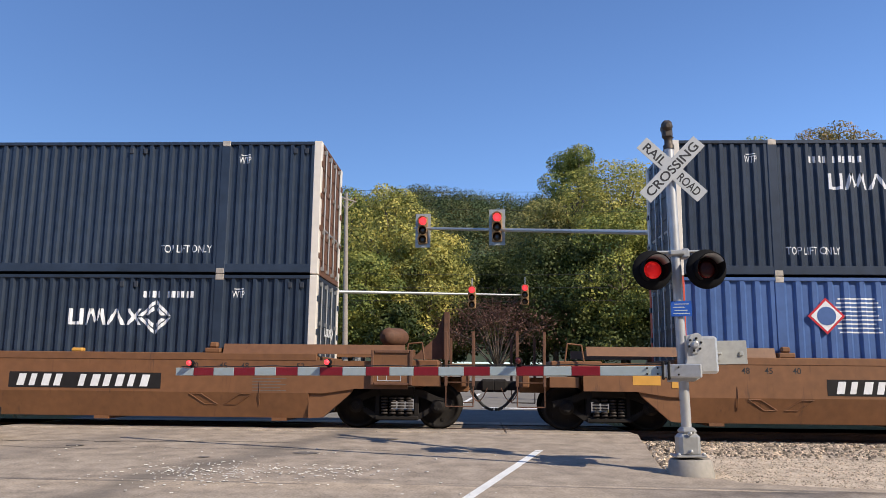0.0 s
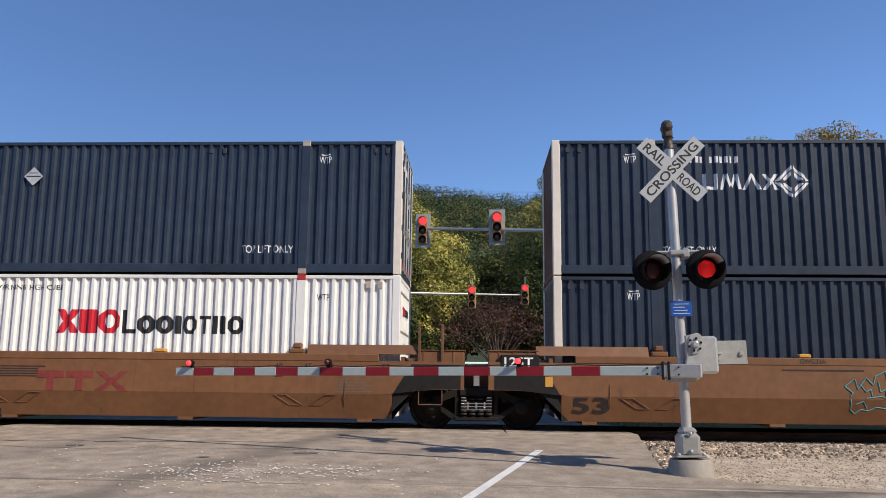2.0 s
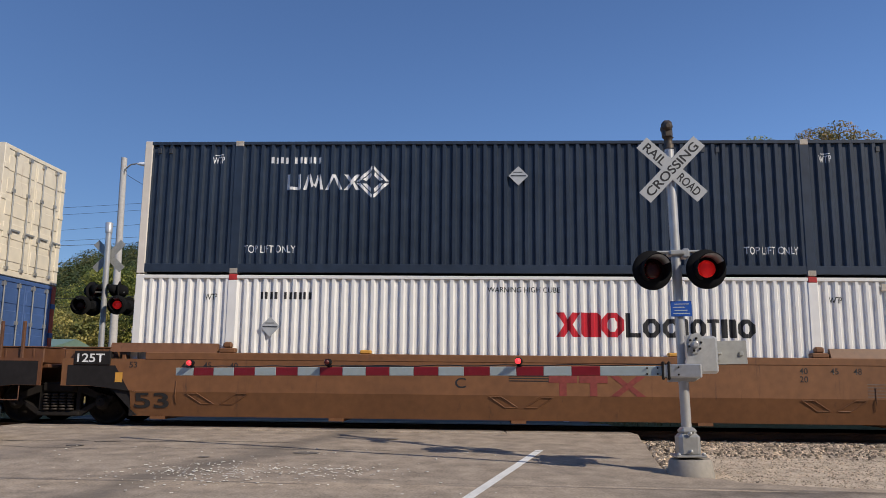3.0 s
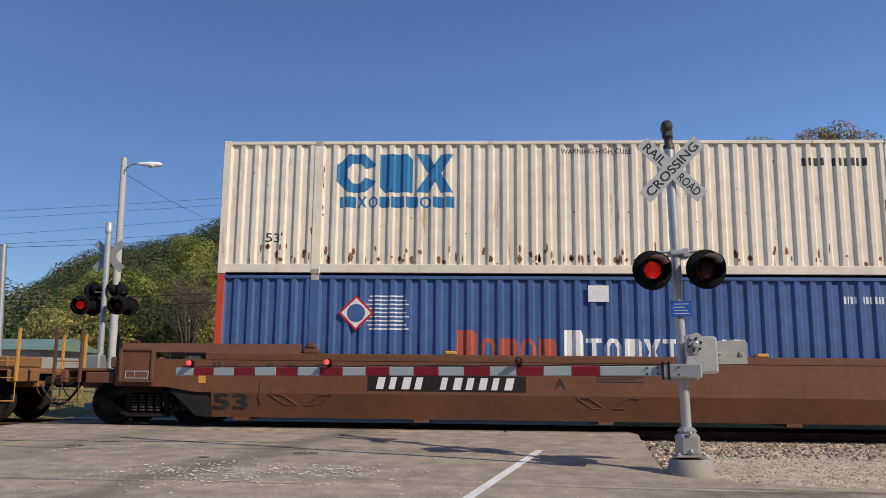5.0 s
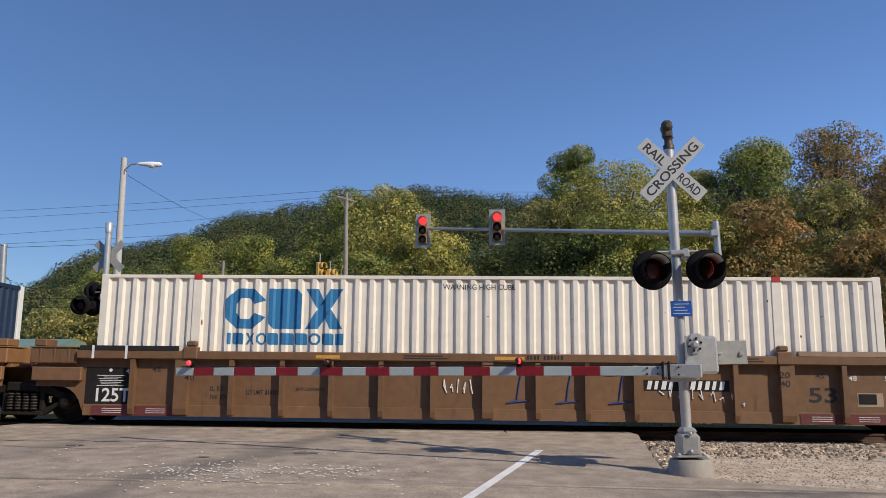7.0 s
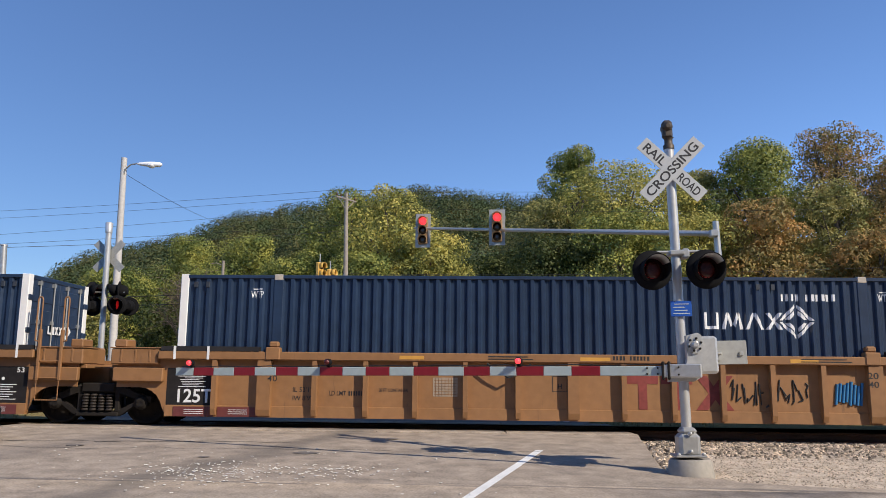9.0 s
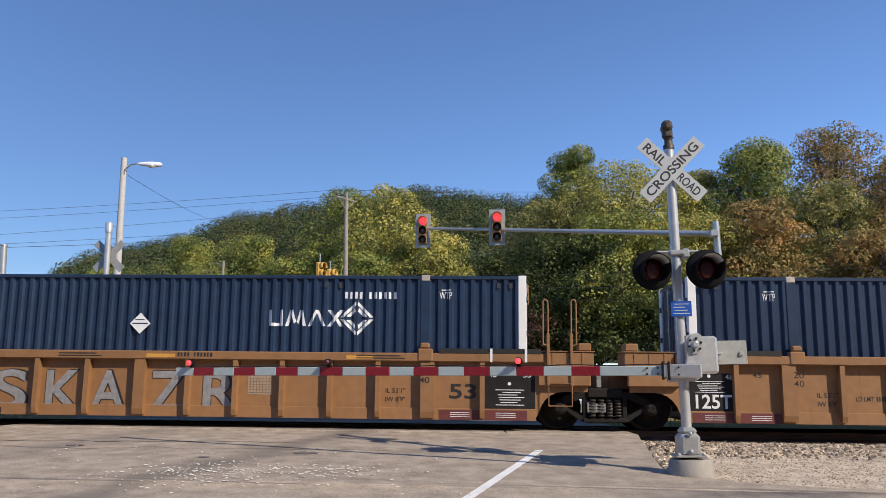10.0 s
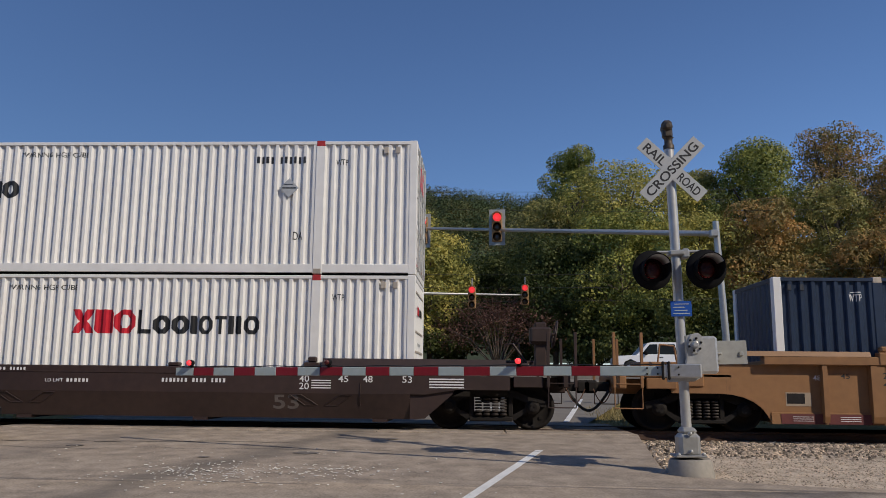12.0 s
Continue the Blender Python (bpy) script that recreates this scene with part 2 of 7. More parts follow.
STONE = material("ballast_stone", (0.45, 0.36, 0.265), 0.9, grain=5, vary=0.35, per_island=0.8)
GRAVEL = material("gravel_ground", (0.49, 0.405, 0.315), 0.95, spec=0.1, grain=40, vary=0.4, stain=0.4, stain_colour=(0.17, 0.14, 0.11), stain_scale=2, bump=1.0, bump_scale=45)
worn_band(GRAVEL, (2.7, 11.6), (3.15, 16.0), 0.55, (0.2, 0.135, 0.09), 0.8)
GREY_TWIG = leafy("grey_brown_twigs", [(0.1, 0.07, 0.055), (0.2, 0.15, 0.12), (0.28, 0.21, 0.17)])
GRASS = material("dry_grass_ground", (0.22, 0.175, 0.075), 0.95, spec=0.03, grain=6, vary=0.35, stain=0.5, stain_colour=(0.16, 0.13, 0.05), stain_scale=0.4, bump=0.6, bump_scale=30)
HILL = material("wooded_hill_ground", (0.03, 0.042, 0.015), 0.95, grain=2, vary=0.4)
BARK = material("grey_brown_bark", (0.11, 0.085, 0.065), 0.9, grain=10, vary=0.35, bump=0.8, bump_scale=25)
PALE_POLE = material("silvered_pole", (0.46, 0.44, 0.42), 0.7, grain=12, vary=0.16, stain=0.2, stain_colour=(0.3, 0.27, 0.25), streak=True)
WOOD_POLE = material("weathered_wood_pole", (0.27, 0.235, 0.2), 0.85, grain=12, vary=0.25, bump=0.4, stain=0.2, stain_colour=(0.15, 0.12, 0.1), streak=True)
WIRE = material("black_cable", (0.015, 0.015, 0.017), 0.6, grain=10, vary=0.1)
CAR_WHITE = material("white_car_paint", (0.8, 0.81, 0.83), 0.2, grain=3, vary=0.03)
GLASS_DARK = material("dark_car_glass", (0.02, 0.025, 0.03), 0.08, grain=3, vary=0.1)
RUBBER = material("black_rubber", (0.02, 0.02, 0.02), 0.8, grain=12, vary=0.2)
SIDING = material("grey_house_siding", (0.3, 0.29, 0.28), 0.8, grain=6, vary=0.15)
SHINGLE = material("grey_shingle_roof", (0.24, 0.23, 0.225), 0.9, grain=12, vary=0.2)
GREEN_ROOF = material("green_metal_roof", (0.16, 0.24, 0.19), 0.5, grain=6, vary=0.12)
LEAF_YELLOW = leafy("yellow_green_leaves", [(0.111, 0.137, 0.039), (0.305, 0.299, 0.078), (0.572, 0.481, 0.124)], patch=0.6, each=0.26, swing=2.0)
LEAF_GREEN = leafy("green_leaves", [(0.0585, 0.0936, 0.0286), (0.163, 0.195, 0.0494), (0.39, 0.37, 0.0845)], patch=0.6, each=0.26, swing=1.9)
# understory shade is put into this darker leaf colour
LEAF_SHADED = leafy("shade_dark_leaves", [(0.022, 0.038, 0.013), (0.05, 0.07, 0.02), (0.12, 0.13, 0.034)], patch=0.6, each=0.26, swing=1.9)
LEAF_ORANGE = leafy("turning_leaves", [(0.108, 0.12, 0.0432), (0.276, 0.216, 0.0744), (0.48, 0.276, 0.096)], patch=0.6, each=0.26, swing=2.0)
LEAF_OLIVE = leafy("olive_leaves", [(0.0878, 0.115, 0.0405), (0.243, 0.236, 0.0743), (0.486, 0.405, 0.135)], patch=0.6, each=0.26, swing=1.9)
LEAF_HILL = leafy("hillside_leaves", [(0.03, 0.054, 0.026), (0.068, 0.098, 0.038), (0.17, 0.145, 0.05)], 0.6, 0.13, 0.22, 1.7)
TWIG = leafy("red_brown_twigs", [(0.07, 0.036, 0.028), (0.14, 0.072, 0.052), (0.2, 0.11, 0.08)])


# ---------------------------------------------------------------- mesh helpers
class Shape:
    """Collects faces of one mesh; every solid added is closed and faces outwards."""

    def __init__(self):
        self.v, self.f, self.s = [], [], []

    def add(self, verts, faces, smooth=False, outward=True):
        k = len(self.v)
        vs = [Vector(p) for p in verts]
        mid = sum(vs, Vector()) / len(vs)
        for f in faces:
            if outward:
                c = sum((vs[i] for i in f), Vector()) / len(f)
                nrm = Vector()
                for i in range(len(f)):
                    a, b = vs[f[i]], vs[f[(i + 1) % len(f)]]
                    nrm += a.cross(b)
                if nrm.dot(c - mid) < 0:
                    f = tuple(reversed(f))
            self.f.append(tuple(i + k for i in f))
            self.s.append(smooth)
        self.v.extend(tuple(p) for p in vs)
        return self

    def box(self, x0, x1, y0, y1, z0, z1, c=0.0, m=None):
        hx, hy, hz = abs(x1 - x0) / 2, abs(y1 - y0) / 2, abs(z1 - z0) / 2
        o = Vector(((x0 + x1) / 2, (y0 + y1) / 2, (z0 + z1) / 2))
        sg = [(a, b, d) for a in (-1, 1) for b in (-1, 1) for d in (-1, 1)]
        c = min(c, hx * 0.8, hy * 0.8, hz * 0.8)
        if c <= 0:
            vs = [o + Vector((a * hx, b * hy, d * hz)) for a, b, d in sg]
            fs = [(0, 1, 3, 2), (4, 5, 7, 6), (0, 1, 5, 4), (2, 3, 7, 6), (0, 2, 6, 4), (1, 3, 7, 5)]
        else:
            vs, ix = [], {}
            for a, b, d in sg:
                for ax, p in enumerate(((a * hx, b * (hy - c), d * (hz - c)), (a * (hx - c), b * hy, d * (hz - c)), (a * (hx - c), b * (hy - c), d * hz))):
                    ix[a, b, d, ax] = len(vs)
                    vs.append(o + Vector(p))
            fs = []
            for ax in range(3):
                o1, o2 = (ax + 1) % 3, (ax + 2) % 3
                for s in (-1, 1):
                    ring = []
                    for u, w in ((-1, -1), (1, -1), (1, 1), (-1, 1)):
                        key = [0, 0, 0]
                        key[ax], key[o1], key[o2] = s, u, w
                        ring.append(ix[(*key, ax)])
                    fs.append(tuple(ring))
                for u in (-1, 1):
                    for w in (-1, 1):
                        k0, k1 = [0, 0, 0], [0, 0, 0]
                        k0[o1] = k1[o1] = u
                        k0[o2] = k1[o2] = w
                        k0[ax], k1[ax] = -1, 1
                        fs.append((ix[(*k0, o1)], ix[(*k1, o1)], ix[(*k1, o2)], ix[(*k0, o2)]))
            for a, b, d in sg:
                fs.append((ix[a, b, d, 0], ix[a, b, d, 1], ix[a, b, d, 2]))
        if m is not None:
            vs = [m @ p for p in vs]
        return self.add(vs, fs)

    def prism(self, pts, axis, lo, hi):
        """A polygon of 2-D points, pushed along axis 'x', 'y' or 'z' from lo to hi."""
        def put(p, h):
            return {"x": (h, p[0], p[1]), "y": (p[0], h, p[1]), "z": (p[0], p[1], h)}[axis]
        n = len(pts)
        vs = [put(p, lo) for p in pts] + [put(p, hi) for p in pts]
        area = sum(pts[i][0] * pts[(i + 1) % n][1] - pts[(i + 1) % n][0] * pts[i][1] for i in range(n))
        flip = (area > 0) ^ (axis == "y") ^ (hi < lo)
        fs = [tuple(range(n - 1, -1, -1)), tuple(range(n, 2 * n))] + [(i, (i + 1) % n, n + (i + 1) % n, n + i) for i in range(n)]
        if not flip:
            fs = [tuple(reversed(f)) for f in fs]
        return self.add(vs, fs, outward=False)

    def tube(self, p0, p1, r0, r1=None, n=10, caps=True, smooth=True):
        p0, p1 = Vector(p0), Vector(p1)
        r1 = r0 if r1 is None else r1
        q = (p1 - p0).to_track_quat("Z", "Y")
        vs = []
        for p, r in ((p0, r0), (p1, r1)):
            vs += [p + q @ Vector((r * math.cos(6.2832 * i / n), r * math.sin(6.2832 * i / n), 0)) for i in range(n)]
        self.add(vs, [(i, (i + 1) % n, n + (i + 1) % n, n + i) for i in range(n)], smooth, False)
        if caps:
            self.add(vs, [tuple(range(n - 1, -1, -1)), tuple(range(n, 2 * n))], False, False)
        return self

    def path(self, pts, r, n=6):
        for a, b in zip(pts, pts[1:]):
            self.tube(a, b, r, n=n)
        return self

    def lathe(self, p, axis, rows, n=20, smooth=True):
        """Rings (distance along axis, radius) round p."""
        q = Vector(axis).to_track_quat("Z", "Y")
        vs = [Vector(p) + q @ Vector((r * math.cos(6.2832 * i / n), r * math.sin(6.2832 * i / n), h)) for h, r in rows for i in range(n)]
        fs = [(j * n + i, j * n + (i + 1) % n, (j + 1) * n + (i + 1) % n, (j + 1) * n + i) for j in range(len(rows) - 1) for i in range(n)]
        self.add(vs, fs, smooth, False)
        self.add(vs, [tuple(range(n - 1, -1, -1)), tuple(range((len(rows) - 1) * n, len(rows) * n))], False, False)
        return self

    def mesh(self, name):
        me = bpy.data.meshes.new(name)
        me.from_pydata(self.v, [], self.f)
        me.polygons.foreach_set("use_smooth", self.s)
        me.update()
        return me


def part(name, shape, mat, parent=None, label="", at=None):
    """Links a shape (or a ready mesh) as one mesh object, under parent if given."""
    me = shape.mesh(name) if isinstance(shape, Shape) else shape
    if not me.materials:
        me.materials.append(mat)
    ob = new(name, me)
    ob.parent = parent
    if at is not None:
        ob.matrix_basis = at
    return tagged(ob, label) if label else ob


def thing(name, label, category, m, group="", kind=""):
    ob = new(name)
    ob.matrix_basis = m
    return tagged(ob, label, category, group, kind)


def setting(name, shape, mat, label="", category=""):
    return tagged(part(name, shape, mat), label, category, kind="structure")


LETTER_MESHES = {}


def letters(text, height, mat, width=None, bold=False):
    """A flat mesh of built-in letters, standing in the x-z plane, facing -y, its lower left corner at the origin."""
    key = (text, height, mat.name, width)
    if key not in LETTER_MESHES:
        cu = bpy.data.curves.new("letters", "FONT")
        cu.body, cu.size, cu.extrude = text, 1.0, 0.0
        cu.offset = 0.018 if bold else 0.004
        ob = bpy.data.objects.new("letters", cu)
        scene.collection.objects.link(ob)
        dg = bpy.context.evaluated_depsgraph_get()
        me = bpy.data.meshes.new_from_object(ob.evaluated_get(dg))
        bpy.data.objects.remove(ob)
        co = np.zeros(len(me.vertices) * 3)
        me.vertices.foreach_get("co", co)
        co = co.reshape(-1, 3)
        lo, hi = co.min(0), co.max(0)
        k = height / (hi[1] - lo[1])
        kx = k if width is None else width / (hi[0] - lo[0])
        out = np.stack([(co[:, 0] - lo[0]) * kx, np.zeros(len(co)), (co[:, 1] - lo[1]) * k], 1)
        me.vertices.foreach_set("co", out.ravel())
        me.materials.clear()
        me.materials.append(mat)
        me.update()
        LETTER_MESHES[key] = me
    return LETTER_MESHES[key]


def plate(pts, y):
    """A flat sheet of 2-D points in the x-z plane at y, facing -y."""
    s = Shape()
    s.prism(pts, "y", y, y + 0.004)
    return s


def bars(shape, x, y, z, count, width, height, skip=(), slant=0.0):
    """Plain bars in place of characters that are not lettered."""
    step = width / count
    for i in range(count):
        if i not in skip:
            a, b, k = x + (i + 0.04) * step, x + (i + (0.62, 0.56, 0.66, 0.5)[i * 7 % 4]) * step, slant * height
            shape.prism([(a, z), (b, z), (b + k, z + height), (a + k, z + height)], "y", y, y + 0.004)
    return shape


# ---------------------------------------------------------------- the lie of the land
TRACK = 17.645


def smooth(a, b, v):
    k = min(1.0, max(0.0, (v - a) / (b - a)))
    return k * k * (3 - 2 * k)


def rise(x, y):
    """Height of the ground: up to the track, level across it, then slowly rising to the hill."""
    if y < 16.3:
        z = -0.02 - 0.0465 * (16.3 - y)
        z = max(z, -0.8)
    elif y < 19.4:
        z = -0.02
    else:
        z = -0.02 + 0.032 * (y - 19.4) + 0.0006 * (min(y, 50) - 19.4) ** 2
        z = min(z, 2.4 + 0.004 * (y - 55))
    return z


def off_road(x, y):
    """True where the near side has gravel in place of pavement."""
    if y > 16.3:
        return True
    if y < 10.2:
        return False
    lim = np.interp(y, [10.2, 10.4, 10.8, 11.5, 12.6, 13.7, 15.0, 16.05, 16.3], [9, 5.0, 3.5, 2.65, 2.72, 2.85, 3.0, 3.14, 3.14])
    return x > lim


def sheet(xs, ys, height, keep=None):
    s = Shape()
    n = len(xs)
    s.v = [(x, y, height(x, y)) for y in ys for x in xs]
    for j in range(len(ys) - 1):
        for i in range(n - 1):
            if keep is None or keep((xs[i] + xs[i + 1]) / 2, (ys[j] + ys[j + 1]) / 2):
                s.f.append((j * n + i, j * n + i + 1, (j + 1) * n + i + 1, (j + 1) * n + i))
                s.s.append(True)
    return s


def ground_height(x, y):
    if 16.0 < y < 19.6:
        return -0.34
    z = rise(x, y)
    if y <= 16.0:
        gravel = off_road(x, y) and x > 2
        return z - (0.3 if gravel else 0.11)
    if y < 52 and -15 < x - 0.277 * (y - 17) < 5:
        z -= 0.07
    return z


gx = [-900, -400, -200, -120, -80, -60, -45, -35] + [-30 + i for i in range(0, 32)] + [2.4 + 0.25 * i for i in range(0, 40)] + [13 + i for i in range(0, 25)] + [40, 50, 65, 90, 140, 250, 500, 900]
gy = [-300, -100, -50, -30, -15, -5, 0, 4, 7, 8.5, 9.5] + [10 + 0.25 * i for i in range(25)] + [19.6, 20.2, 21, 22, 23, 24, 26, 28, 30, 33, 36, 39, 42, 45, 48, 52, 57, 63, 70, 80, 100, 130, 200, 400, 900, 2500]
setting("ground", sheet(gx, gy, ground_height), GRASS, "dry autumn grass verge with bare earth", "ground")


def gravel_height(x, y):
    n = noise.noise((x * 0.9, y * 0.9, 3)) * 0.04 + noise.noise((x * 4, y * 4, 9)) * 0.012
    dip = 0.16 * smooth(14.4, 15.9, y)
    return rise(x, y) - 0.05 + n - dip


tagged(part("gravel_verge", sheet([1.9 + 0.16 * i for i in range(114)], [10.2 + 0.16 * i for i in range(38)], gravel_height, lambda x, y: off_road(x + 0.6, y)), GRAVEL),
       "sloping verge of grey-brown gravel beside the rails", "gravel", kind="structure")


def near_limit(y):
    if y < 10.2:
        return 60.0
    return float(np.interp(y, [10.2, 10.4, 10.8, 11.5, 12.6, 13.7, 15.0, 16.05, 16.3], [9, 5.0, 3.5, 2.65, 2.72, 2.85, 3.0, 3.14, 3.14]))


def near_road():
    s = Shape()
    ys = [-30, -15, -5, 0, 4, 7, 8.5, 9.5, 10.19] + [10.2 + 0.3 * i for i in range(21)] + [16.2]
    cols = 60
    for y in ys:
        lim = near_limit(y) + (0.06 * noise.noise((y * 2.1, 5, 1)) if y > 10.3 else 0)
        for i in range(cols + 1):
            k = i / cols
            x = -60 + (lim + 60) * (1 - (1 - k) ** 2)
            s.v.append((x, y, rise(x, y) + 0.012 * noise.noise((x * 0.4, y * 0.4, 7))))
        s.v.append((lim + 0.12, y, rise(lim, y) - 0.35))
    for j in range(len(ys) - 1):
        for i in range(cols + 1):
            a = j * (cols + 2) + i
            s.f.append((a, a + 1, a + cols + 3, a + cols + 2))
            s.s.append(True)
    return s


setting("road", near_road(), ASPHALT, "worn grey-brown asphalt road up to the crossing", "road")


def far_road(s, x0, x1, y0, y1, lift):
    n = 14
    for j in range(n + 1):
        y = y0 + (y1 - y0) * j / n
        k = 0.277 * (y - 17)
        s.v += [(x0 + k, y, rise(0, y) + lift), (x1 + k, y, rise(0, y) + lift)]
        if j:
            a = len(s.v) - 4
            s.f.append((a, a + 1, a + 3, a + 2))
            s.s.append(True)
    return s


setting("road_beyond", far_road(Shape(), -10.8, 1.9, 19.35, 49, 0.0), ASPHALT_FAR, "grey asphalt road rising beyond the rails", "road")
cross = Shape()
cross.prism([(-80, 42.5), (80, 42.5), (80, 50.5), (-80, 50.5)], "z", rise(0, 42.5) - 0.1, rise(0, 46) + 0.06)
setting("cross_street", cross, ASPHALT_FAR, "grey asphalt cross street at the lights", "road")

# ---------------------------------------------------------------- the track
deck = Shape()
for y0, y1 in ((15.95, TRACK - 0.80), (TRACK - 0.66, TRACK + 0.66), (TRACK + 0.80, 19.6)):
    for i in range(5):
        deck.box(-9.7 + 2.56 * i, -9.7 + 2.56 * (i + 1) - 0.012, y0, y1, -0.25, -0.012, 0.015)
setting("crossing_deck", deck, ASPHALT, "worn asphalt crossing deck between the rails", "crossing")
for k, yy in ((1, TRACK - 0.73), (2, TRACK + 0.73)):
    r = Shape()
    r.prism([(yy - 0.07, -0.18), (yy + 0.07, -0.18), (yy + 0.07, -0.16), (yy + 0.012, -0.13), (yy + 0.012, -0.05), (yy + 0.036, -0.035), (yy + 0.036, 0.0),
             (yy - 0.036, 0.0), (yy - 0.036, -0.035), (yy - 0.012, -0.05), (yy - 0.012, -0.13), (yy - 0.07, -0.16)], "x", -220, 160)
    setting("rail_%d" % k, r, RAIL, "brown steel rail with a worn bright head", "rail")
bed = Shape()
bed.prism([(15.7, -0.5), (19.7, -0.5), (19.2, -0.21), (16.15, -0.21)], "x", 3.1, 160)
bed.prism([(15.7, -0.5), (19.7, -0.5), (19.2, -0.21), (16.15, -0.21)], "x", -220, -9.7)
setting("track_bed", bed, GRAVEL, "dark ballast bed under the rails", "ballast")

# ---------------------------------------------------------------- the train
SPEED = (10.5571, -0.35645, 0.14582)


def run(t):
    """How far the train has gone at t seconds."""
    return SPEED[0] * t + SPEED[1] * (t / 6) ** 2 + SPEED[2] * (t / 6) ** 3


MOVERS = []
WHEELS = []


WAVE = ((0.0, 0), (0.15, 1), (0.56, 1), (0.71, 0))
WAVES = {}


def corrugate(s, x0, x1, z0, z1, y, side, pitch, deep):
    """A trapezoidal sheet from x0 to x1; side -1 faces -y, 1 faces +y."""
    n = max(1, round((x1 - x0) / pitch))
    w = (x1 - x0) / n
    prof = []
    for i in range(n):
        a = x0 + i * w
        prof += [(a + w * q, deep * k) for q, k in WAVE]
    prof.append((x1, 0))
    k = len(s.v)
    for x, d in prof:
        yy = y - side * d
        s.v += [(x, yy, z0), (x, yy, z1)]
    for i in range(len(prof) - 1):
        a = k + 2 * i
        f = (a, a + 2, a + 3, a + 1)
        s.f.append(f if side < 0 else tuple(reversed(f)))
        s.s.append(False)


